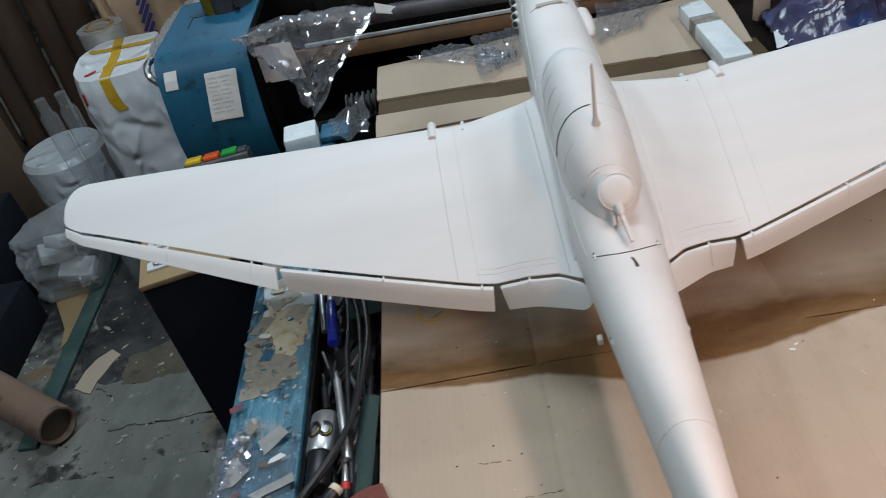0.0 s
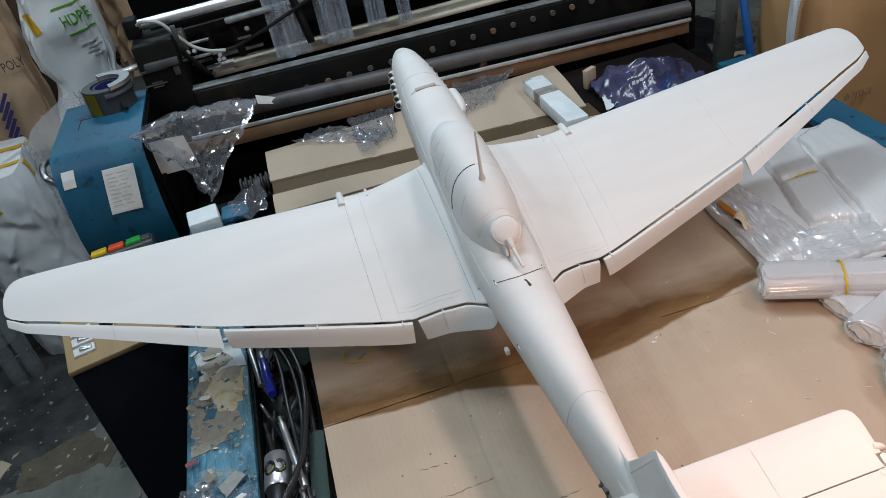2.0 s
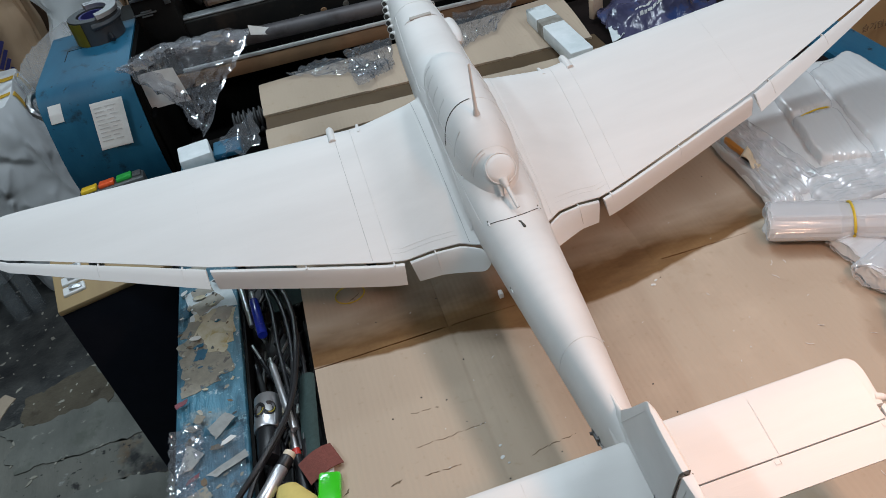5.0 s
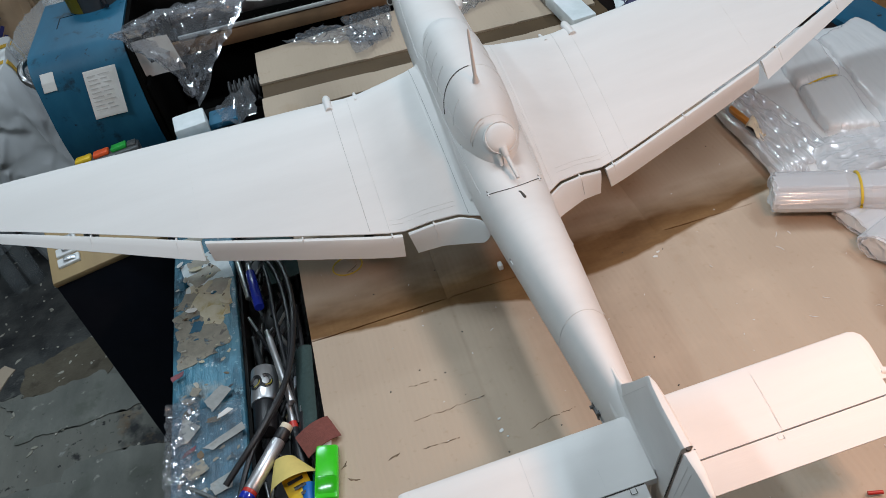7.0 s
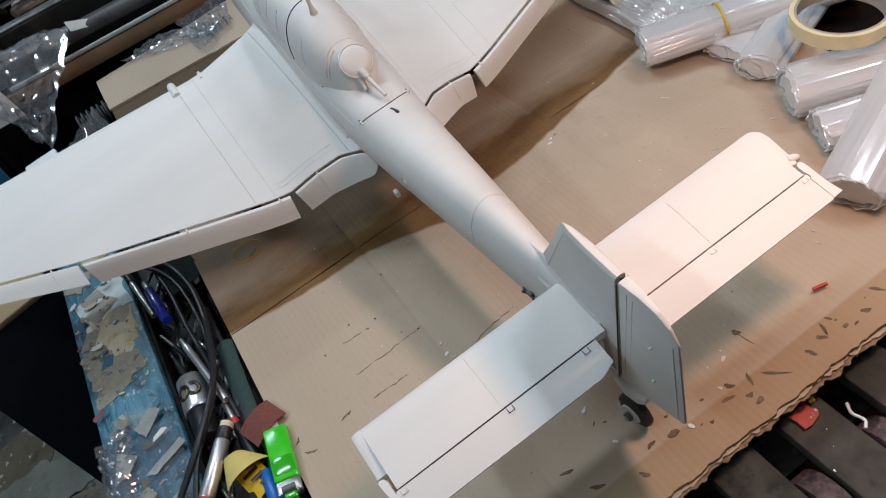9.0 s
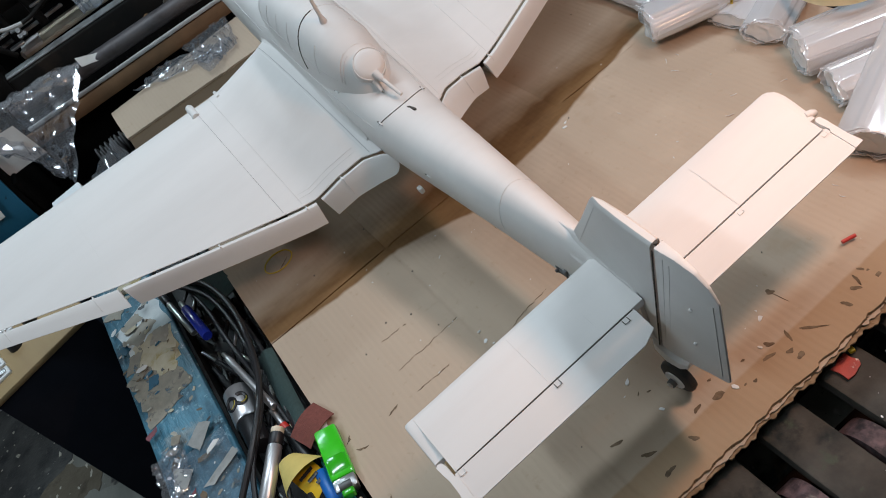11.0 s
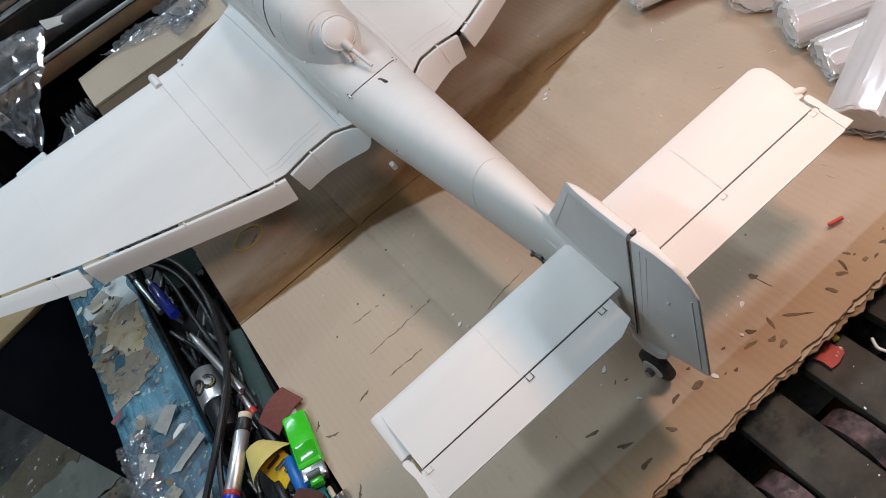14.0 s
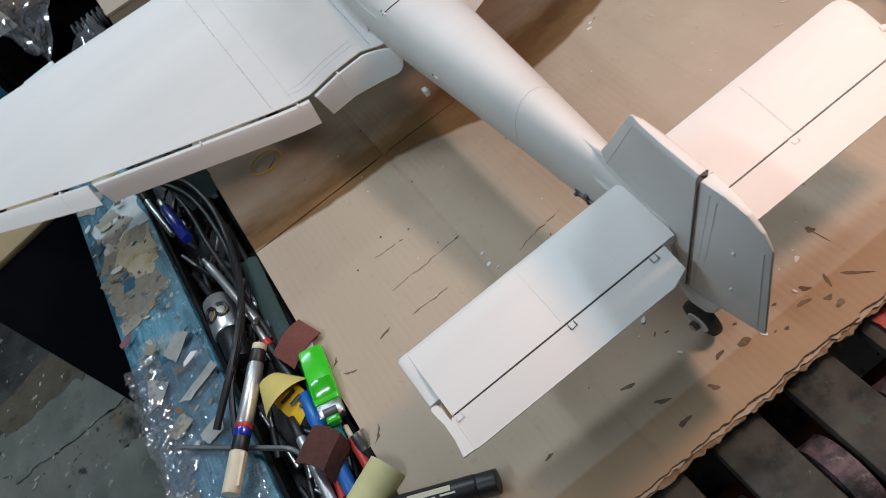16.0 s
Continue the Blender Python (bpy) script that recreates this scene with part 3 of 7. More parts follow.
# the cut front edge shows its corrugation
part("torn_liner", sheet(board(-0.266, 0.438, -0.4760, -0.44, -0.0064, 0.003, 0.0015, 0.0036, 7), 300, 6, 0.0016), CARD_EDGE, sheets, "torn lower liner")
part("torn_liner", sheet(board(-0.266, 0.438, -0.4735, -0.44, -0.0044, 0.003, 0.0015, 0.0030, 12), 300, 6, 0.0010), CARD, sheets, "torn middle liner")
bm = bmesh.new()
for i in range(300):
    x = -0.266 + 0.00234 * i
    box((x, -0.4685 + 0.0016 * rnd.uniform(-1, 1), -0.0042), (0.0011, 0.004, 0.0034), 0, None, bm)
tagged(part("torn_edge", bm, CARD_EDGE, sheets, "torn corrugated edge", smooth=0), kind="stuff")

bm = bmesh.new()


def drip(x, y, size, slim, turn):
    """A dried drop: a soft uneven outline, sometimes with a tail."""
    ph, ring = rnd.uniform(0, 6), []
    for i in range(16):
        a = 2 * math.pi * i / 16
        k = 1 + 0.22 * math.sin(2 * a + ph) + 0.16 * math.sin(3 * a + 2 * ph) + 0.10 * rnd.uniform(-1, 1) + 0.5 * max(0, math.cos(a)) ** 8
        ring.append((size * k * math.cos(a), size * slim * k * math.sin(a)))
    prism(ring, 0.0008, bm, Matrix.Translation((x, y, card_top(x, y) - 0.0004)) @ Matrix.Rotation(turn, 4, "Z"))


for x, y, size, slim, turn in ((0.1071, -0.3989, 0.0032, 0.75, -0.7), (0.1080, -0.4065, 0.0072, 0.07, -1.45), (0.0664, -0.4325, 0.0036, 0.55, -0.6), (0.0571, -0.4403, 0.0042, 0.45, -0.2), (0.0717, -0.4492, 0.0027, 0.75, 0.1), (0.0739, -0.4576, 0.0030, 0.85, 0.5),
                               (0.0822, -0.4393, 0.0056, 0.22, 1.19), (0.0996, -0.4470, 0.0098, 0.11, -0.72), (0.1572, -0.4450, 0.0046, 0.30, 1.3), (0.1497, -0.4481, 0.0036, 0.55, -0.9), (0.171, -0.453, 0.0030, 0.7, 0.2), (0.193, -0.454, 0.0034, 0.6, -0.4), (0.1336, -0.4527, 0.0034, 0.6, -1.2),
                               (0.215, -0.445, 0.006, 0.2, -1.0), (0.005, -0.4353, 0.0050, 0.55, -0.3), (-0.0148, -0.4314, 0.0032, 0.6, 0.2), (-0.0345, -0.4468, 0.0036, 0.55, -0.8), (-0.069, -0.431, 0.005, 0.35, -0.4), (-0.080, -0.406, 0.0045, 0.35, -0.2), (-0.068, -0.453, 0.0042, 0.5, 0), (0.011, -0.4205, 0.0014, 0.8, 0),
                               (0.0419, -0.4278, 0.0014, 0.8, 0), (0.0341, -0.4475, 0.0018, 0.7, 0.3), (0.0265, -0.4440, 0.0014, 0.5, 0)):
    drip(x, y, size, slim, turn)
for i in range(9):
    drip(rnd.uniform(0.14, 0.36), -0.462 + 0.05 * rnd.random(), rnd.uniform(0.0008, 0.0026), rnd.uniform(0.3, 0.8), rnd.uniform(0, 6))
for i in range(12):
    drip(rnd.uniform(-0.25, 0.0), rnd.uniform(-0.46, -0.26), rnd.uniform(0.0008, 0.0022), rnd.uniform(0.3, 0.8), rnd.uniform(0, 6))


def scratch(x0, y0, x1, y1, w, gaps):
    """A torn scratch in the liner: wandering ragged runs of uneven width along a line."""
    l, a = math.hypot(x1 - x0, y1 - y0), math.atan2(y1 - y0, x1 - x0)
    s0 = 0.0
    while s0 < l:
        run = rnd.uniform(0.008, 0.022)
        s1 = min(l, s0 + run)
        n = max(5, int((s1 - s0) / 0.0011))
        mid_, wide = [], []
        for k in range(n + 1):
            d = s0 + (s1 - s0) * k / n
            mid_.append((d, 0.0022 * noise.noise(Vector((d * 120 + x0 * 300, y0 * 300, 0))) + 0.0008 * noise.noise(Vector((d * 520, y0 * 300, 4)))))
            wide.append(w * (0.10 + 0.75 * max(0.0, 0.45 + noise.noise(Vector((d * 260, x0 * 200, 9))))) * min(1, 5 * k / n, 5 * (1 - k / n)) + 0.00005)
        prism([(d, o - h * rnd.uniform(0.4, 0.6)) for (d, o), h in zip(mid_, wide)] + [(d, o + h * rnd.uniform(0.4, 0.6) + 0.0001) for (d, o), h in reversed(list(zip(mid_, wide)))], 0.0006, bm, Matrix.Translation((x0, y0, card_top(0.5 * (x0 + x1), 0.5 * (y0 + y1)) - 0.0002)) @ Matrix.Rotation(a, 4, "Z"))
        s0 = s1 + 0.0015 + 0.016 * gaps * rnd.random()


scratch(-0.1712, -0.1440, -0.1397, -0.1469, 0.0012, 0.25)
scratch(-0.1763, -0.1890, -0.1390, -0.1897, 0.0006, 0.45)
scratch(-0.1390, -0.1897, -0.1175, -0.1876, 0.0008, 0.3)
scratch(-0.1175, -0.1876, -0.0975, -0.1861, 0.0014, 0)
scratch(-0.1752, -0.2265, -0.1361, -0.2267, 0.0014, 0.1)
scratch(-0.0655, -0.2440, -0.0466, -0.2385, 0.0011, 0.1)
scratch(-0.0466, -0.2385, -0.0151, -0.2354, 0.0013, 0.1)
for x, y, l, a in ((-0.205, -0.224, 0.014, 0.38), (-0.249, -0.2346, 0.014, -0.52), (-0.256, -0.2156, 0.011, 0.85),
                   (-0.257, -0.303, 0.018, 0.90), (-0.158, -0.410, 0.010, 0.05), (-0.19, 0.16, 0.03, 0.4), (-0.2, 0.07, 0.02, 0.7)):
    w_ = 0.0011 if l > 0.02 else 0.0024
    low = [(l * (i / 9 - 0.5), 0.0006 * math.sin(5 * i / 9 + x * 90) - w_ * (0.15 + 0.85 * rnd.random()) * math.sin(math.pi * i / 9)) for i in range(10)]
    top_ = [(l * (i / 9 - 0.5), 0.0006 * math.sin(5 * i / 9 + x * 90) + w_ * 0.4 * rnd.random() * math.sin(math.pi * i / 9)) for i in range(8, 0, -1)]
    prism(low + top_, 0.0007, bm, Matrix.Translation((x, y, card_top(x, y) - 0.0003)) @ Matrix.Rotation(a, 4, "Z"))
whole("paint_spots", bm, DRIP, "dried brown paint drips and scratches on the cardboard", "paint spots", kind="stuff", smooth=0)

bm = bmesh.new()
for i in range(46):
    x, y = rnd.uniform(-0.24, 0.36), rnd.uniform(-0.45, 0.10)
    s = rnd.uniform(0.0004, 0.0009)
    prism(rough_blob(s * 1.8, s * 0.7, 6, rnd), 0.0006, bm, Matrix.Translation((x, y, card_top(x, y))) @ Matrix.Rotation(rnd.uniform(0, 6), 4, "Z"))
for x, y, s in ((0.082, -0.411, 0.0042), (-0.035, -0.372, 0.0045), (-0.033, -0.411, 0.003), (0.06, -0.43, 0.003), (0.152, -0.072, 0.004), (0.158, -0.066, 0.003), (0.02, -0.44, 0.004), (-0.0917, -0.2192, 0.003), (-0.0944, -0.2337, 0.0042), (-0.0899, -0.2426, 0.002)):
    prism(rough_blob(s, s * 0.55, 6, rnd, 0.5), 0.001, bm, Matrix.Translation((x, y, card_top(x, y))) @ Matrix.Rotation(rnd.uniform(0, 6), 4, "Z"))
for i in range(15):
    x, y = (rnd.uniform(0.16, 0.33), rnd.uniform(-0.40, -0.06)) if i % 3 else (rnd.uniform(-0.2, 0.1), rnd.uniform(-0.2, -0.05))
    z, a, l = card_top(x, y) + 0.0006, rnd.uniform(0, 6), rnd.uniform(0.003, 0.010)
    tube([(x + l * k * math.cos(a + 0.5 * k), y + l * k * math.sin(a + 0.5 * k), z) for k in (0, 0.35, 0.7, 1)], 0.00035, 5, bm, 3)
whole("plastic_chips", bm, WHITEP, "small white plastic chips scattered on the cardboard", "debris", kind="stuff", smooth=0)
bm = bmesh.new()
for i in range(14):
    x, y = rnd.uniform(-0.22, 0.36), rnd.uniform(-0.40, 0.12)
    prism(rough_blob(0.0008, 0.0006, 6, rnd), 0.001, bm, Matrix.Translation((x, y, card_top(x, y))))
for x, y in ((-0.0951, -0.0901), (0.084, -0.208), (0.09, -0.25), (-0.1549, -0.1267), (-0.1916, -0.1436), (-0.1291, -0.141), (-0.0944, -0.2600), (-0.10, 0.02)):
    prism(rough_blob(0.0012, 0.0009, 7, rnd), 0.0008, bm, Matrix.Translation((x, y, card_top(x, y))))
whole("dark_crumbs", bm, RUBBER, "dark crumbs scattered on the cardboard", "debris", kind="stuff", smooth=0)
whole("red_pin", cyl((0.180, -0.4137, 0.0042), (0.192, -0.4171, 0.0042), 0.0017), REDP, "small red plastic pin on the cardboard", "pin")
bm = bmesh.new()
for i in range(28):
    a0, a1 = 2 * math.pi * i / 28, 2 * math.pi * (i + 1) / 28
    cyl((-0.204 + 0.0195 * math.cos(a0), 0.075 + 0.017 * math.sin(a0), 0.004), (-0.204 + 0.0195 * math.cos(a1), 0.075 + 0.017 * math.sin(a1), 0.0038), 0.0010, seg=6, bm=bm)
whole("rubber_band", bm, BAND, "yellow rubber band lying on the cardboard", "rubber band")


# ---- the model aircraft ----
plane = thing("model_aircraft", pose(0, 0, 0, 0, -1.3, 0), "large white primed model dive bomber with gull wings on cardboard", "model aircraft")


def lerp_rows(rows, y):
    for a, b in zip(rows, rows[1:]):
        lo, hi = sorted((a[0], b[0]))
        if lo <= y <= hi:
            s = (y - a[0]) / (b[0] - a[0])
            return [p + (q - p) * s for p, q in zip(a, b)]
    return list(rows[0] if abs(y - rows[0][0]) < abs(y - rows[-1][0]) else rows[-1])


def smooth_rows(rows, n=5):
    """Rows of numbers made denser along a Catmull-Rom curve."""
    ext = [rows[0], *rows, rows[-1]]
    out = []
    for a, b, c, d in zip(ext, ext[1:], ext[2:], ext[3:]):
        for i in range(n):
            s = i / n
            out.append([0.5 * (2 * q + (r - p) * s + (2 * p - 5 * q + 4 * r - w) * s * s + (3 * q - p - 3 * r + w) * s ** 3) for p, q, r, w in zip(a, b, c, d)])
    return out + [list(rows[-1])]


# y, top, bottom, half width, squareness
BODY = smooth_rows([
    (0.453, 0.256, 0.240, 0.0085, 2.0), (0.446, 0.260, 0.232, 0.0150, 2.0), (0.425, 0.2635, 0.210, 0.0235, 2.1), (0.385, 0.2640, 0.186, 0.0310, 2.2),
    (0.330, 0.2585, 0.168, 0.0365, 2.3), (0.286, 0.2525, 0.156, 0.0395, 2.4), (0.200, 0.2360, 0.128, 0.0425, 2.5), (0.100, 0.2120, 0.104, 0.0435, 2.5),
    (0.000, 0.1840, 0.090, 0.0420, 2.4), (-0.087, 0.1615, 0.084, 0.0360, 2.2), (-0.150, 0.1555, 0.080, 0.0312, 2.1), (-0.240, 0.1470, 0.0725, 0.0240, 2.0),
    (-0.320, 0.1385, 0.062, 0.0170, 2.0), (-0.395, 0.128, 0.052, 0.0085, 2.0)], 5)


def body_ring(row, n=40, grow=0.0, a0=0.0, a1=2 * math.pi):
    y, top, low, w, k = row
    cz, h, out = (top + low) / 2, (top - low) / 2 + grow, []
    for i in range(n):
        a = a0 + (a1 - a0) * i / (n if a1 - a0 > 6.2 else n - 1)
        c, s = math.cos(a), math.sin(a)
        out.append(Vector(((w + grow) * math.copysign(abs(c) ** (2 / k), c), y, cz + h * math.copysign(abs(s) ** (2 / k), s))))
    return out


def skin_point(y, a, lift=0.0):
    return body_ring(lerp_rows(BODY, y), 2, lift, a, a + 0.001)[0]


bm = bmesh.new()
rings_to(bm, [body_ring(r) for r in BODY])
fuselage = part("fuselage", bm, PRIMER, plane)


def groove(name, pts, parent, r=0.0005, material=None):
    return part(name, tube(pts, r, 5, n=0), material or LINE, parent)


def hoop(y, a0, a1, tilt=0.0, n=24, lift=0.0001):
    return [skin_point(y + tilt * math.sin(a0 + (a1 - a0) * i / n), a0 + (a1 - a0) * i / n, lift) for i in range(n + 1)]


groove("panel_line", hoop(-0.243, 0.0, math.pi), fuselage, 0.0003)
groove("panel_line", hoop(0.330, 0.0, math.pi), fuselage, 0.0003)
groove("panel_line", hoop(0.424, 0.0, math.pi), fuselage, 0.0004)
groove("panel_line", [skin_point(-0.0495 - 0.022 * math.sin(a) ** 2, a, 0.0001) for a in [0.66 + 1.76 * i / 24 for i in range(25)]], fuselage, 0.00045, SLIT)
groove("panel_line", [skin_point(0.16 - 0.0088 * i, 0.60, 0.0001) for i in range(25)], fuselage, 0.00032, LINE)
groove("panel_line", hoop(0.290, 1.05, 2.1), fuselage, 0.0011, LINE)
for s in (1, -1):
    groove("panel_line", [skin_point(0.33 - 0.022 * i, math.pi / 2 + s * (0.85 + 0.03 * i), 0.0001) for i in range(8)], fuselage, 0.0004)
    groove("panel_line", [skin_point(0.15 - 0.02 * i, math.pi / 2 + s * 1.05, 0.0001) for i in range(11)], fuselage, 0.0004)
part("hood_vent", box((0, 0, 0), (0.030, 0.0065, 0.003), 0.001, pose(0, 0.290, 0.2528, 8)), surface("bare_tan_plastic", (0.42, 0.38, 0.33), (0.36, 0.32, 0.28), 40, 0.6), fuselage, "bare tan vent strip")
bm = box((0, 0, 0), (0.0030, 0.0095, 0.005), 0.0013, pose(0.0030, -0.0840, 0.1606, 0, 0, 10))
box((0, 0, 0), (0.0034, 0.0050, 0.0042), 0.0012, pose(0.0012, -0.0785, 0.1614, 0, 0, 34), bm)
part("slot", bm, SLIT, fuselage, "dark slot behind the cockpit")
for y, a in ((0.078, 2.46), (0.014, 2.42), (-0.060, 2.36), (-0.135, 3.0)):
    for s in (1, -1):
        ang = math.pi / 2 + s * (a - math.pi / 2)
        p = skin_point(y, ang, 0.0)
        part("clip", box(p, (0.0016, 0.0080, 0.0016), 0.0005), WHITEP, fuselage)
        part("clip_slot", box(p + Vector((0, 0.0038, 0.0004)), (0.0017, 0.0030, 0.0017), 0.0004), SLIT, fuselage)
# exhaust stubs along the engine and one intake scoop
for s in (1, -1):
    for i in range(6):
        p = skin_point(0.405 - 0.0165 * i, math.pi / 2 + s * (1.34 if s > 0 else 1.60), 0.0)
        q = p + Vector((-s * -0.0, -0.006, 0.0)) + Vector((math.copysign(0.0045, p.x), 0, 0.001))
        stub = part("exhaust_stub", cyl(p, q, 0.0056, 0.0050, 14), PRIMER, fuselage)
        d = (q - p).normalized()
        part("bore", cyl(q - d * 0.001, q + d * 0.0004, 0.0036, seg=12), SLIT, stub)
part("intake_scoop", cyl((0.037, 0.312, 0.222), (0.039, 0.258, 0.214), 0, profile=((0, 0.0085), (0.06, 0.0115), (0.5, 0.012), (0.85, 0.009), (1, 0.004)), seg=20), PRIMER, fuselage)
part("chin_radiator", cyl((0, 0.415, 0.196), (0, 0.235, 0.150), 0, profile=((0, 0.018), (0.08, 0.030), (0.5, 0.032), (0.9, 0.022), (1, 0.012)), seg=24), PRIMER, fuselage)

# cockpit cover: y, top, shoulder height, half width
COVER = smooth_rows([(0.196, 0.2385, 0.232, 0.018), (0.180, 0.2450, 0.226, 0.0280), (0.155, 0.2530, 0.217, 0.0345), (0.110, 0.2505, 0.204, 0.0375), (0.055, 0.2400, 0.190, 0.0375),
                     (0.020, 0.2290, 0.181, 0.0350), (-0.006, 0.2120, 0.174, 0.0275), (-0.026, 0.1900, 0.168, 0.0195), (-0.040, 0.1720, 0.1640, 0.0110)], 4)


def cover_ring(row, n=25, lift=0.0):
    """Sloping sides that meet a narrower rounded top."""
    y, top, low, w = row
    out = []
    for i in range(n):
        a = math.pi * i / (n - 1)
        c, s = math.cos(a), math.sin(a)
        out.append(Vector(((w + lift) * math.copysign(abs(c) ** 0.92, c), y, low - 0.012 + (top + lift - low + 0.012) * abs(s) ** 0.80)))
    return out


bm = bmesh.new()
rings_to(bm, [cover_ring(r) for r in COVER])
cockpit = part("cockpit_cover", bm, PRIMER, plane, "closed painted cockpit cover")


def cover_hoop(y, lift, lo=1, hi=24):
    return cover_ring(lerp_rows(COVER, y), 25, lift)[lo:hi]


groove("frame_line", cover_hoop(0.060, 0.0001, 12, 24), cockpit, 0.0007, SLIT)
groove("frame_line", cover_hoop(0.060, 0.0001, 1, 13), cockpit, 0.0003)
for y in (0.085, 0.11, 0.135, 0.158, 0.03):
    for lo, hi in ((2, 8), (17, 23)):
        groove("frame_line", cover_hoop(y, 0.0001, lo, hi), cockpit, 0.0004)
groove("frame_line", cover_hoop(-0.004, 0.0, 4, 21), cockpit, 0.0003, PRIMER)
for k in (3, 21):
    groove("frame_line", [cover_ring(lerp_rows(COVER, 0.17 - 0.012 * i), 25, 0.0001)[k] for i in range(15)], cockpit, 0.0003)
# the gunner's round mount, tilted back, with a raised rim
tilt = Matrix.Translation((0.0025, -0.0275, 0.1985)) @ Matrix.Rotation(radians(50), 4, "X")
ring_ = part("gun_ring", cyl(tilt @ Vector((0, 0, -0.014)), tilt @ Vector((0, 0, 0.0036)), 0, profile=((0, 0.0176), (0.60, 0.0176), (0.76, 0.0170), (0.88, 0.0150), (0.96, 0.0110), (1, 0.0050)), seg=36), PRIMER, cockpit)
bm = bmesh.new()
hoop_ = [tilt @ Vector((0.0166 * math.cos(2 * math.pi * i / 36), 0.0166 * math.sin(2 * math.pi * i / 36), 0.0006)) for i in range(37)]
tube(hoop_, 0.0006, 6, bm, 0, True)
part("rim", bm, PRIMER, ring_)
for k in (0.0, 0.0035):
    groove("frame_rib", cover_hoop(-0.0035 - k, 0.0003, 14, 22), cockpit, 0.0006, PRIMER)
bm = cyl((0.001, -0.036, 0.1915), (0.0020, -0.044, 0.1850), 0.0046, 0.0034, 14)
cyl((0.0020, -0.044, 0.1850), (0.0045, -0.068, 0.1725), 0.0024, 0.0019, 12, bm)
cyl((-0.0035, -0.034, 0.1835), (-0.0045, -0.044, 0.1745), 0.0036, 0.0022, 12, bm)
part("rear_gun", bm, PRIMER, plane)
bm = cyl((0, 0.036, 0.228), (0, 0.0255, 0.301), 0, profile=((0, 0.0050), (0.10, 0.0040), (0.2, 0.0022), (0.96, 0.0013), (1, 0.0007)), seg=14)
part("radio_mast", bm, PRIMER, plane)

# wing stations: x, LE y, LE z, TE y, TE z, thickness
WING = [
    (0.028, 0.192, 0.190, -0.0500, 0.1190, 0.036), (0.044, 0.191, 0.1865, -0.0410, 0.1185, 0.034), (0.060, 0.191, 0.1825, -0.0290, 0.1180, 0.032), (0.090, 0.193, 0.177, -0.011, 0.1060, 0.030),
    (0.122, 0.196, 0.171, 0.004, 0.0915, 0.029), (0.142, 0.199, 0.1695, 0.0085, 0.0930, 0.028), (0.165, 0.202, 0.170, 0.0130, 0.0975, 0.0275), (0.250, 0.203, 0.1755, 0.0290, 0.1170, 0.024),
    (0.344, 0.2035, 0.182, 0.0485, 0.1380, 0.020), (0.450, 0.2040, 0.189, 0.0885, 0.1560, 0.015), (0.550, 0.2045, 0.1955, 0.128, 0.1705, 0.011), (0.577, 0.2040, 0.1970, 0.138, 0.1740, 0.0095),
    (0.584, 0.2030, 0.1970, 0.1415, 0.1752, 0.0090), (0.590, 0.2008, 0.1967, 0.1448, 0.1765, 0.008), (0.595, 0.1968, 0.1958, 0.1480, 0.1778, 0.0070), (0.599, 0.1905, 0.1942, 0.1515, 0.1792, 0.0055), (0.6012, 0.1838, 0.1922, 0.1550, 0.1806, 0.0040), (0.602, 0.1760, 0.1900, 0.1590, 0.1824, 0.0025)]


def foil(c):
    return 1.02 * (2.97 * math.sqrt(max(c, 0)) - 1.26 * c - 3.516 * c * c + 2.843 * c ** 3 - 1.015 * c ** 4) / 1.0


def wing_point(x, c, upper=True, lift=0.0):
    """A place on the skin: x from the middle, c from the leading (0) to the trailing edge (1)."""
    _, ly, lz, ty, tz, th = lerp_rows(WING, min(max(x, 0.030), 0.602))
    y, z = ly + (ty - ly) * c, lz + (tz - lz) * c
    t = foil(c * 0.78) * th
    sharp = 1 if upper else 1 - c ** 5
    return Vector((x, y, z + (t * 0.62 + lift if upper else -t * 0.42 * sharp) - 0.26 * th * c * sharp))


CS = [0, 0.006, 0.02, 0.045, 0.08, 0.13, 0.2, 0.3, 0.42, 0.55, 0.68, 0.8, 0.9, 0.96, 1.0]


def station_list():
    out = []
    for a, b in zip(WING, WING[1:]):
        n = max(1, round((b[0] - a[0]) / 0.02))
        out += [a[0] + (b[0] - a[0]) * i / n for i in range(n)]
    return out + [WING[-1][0]]


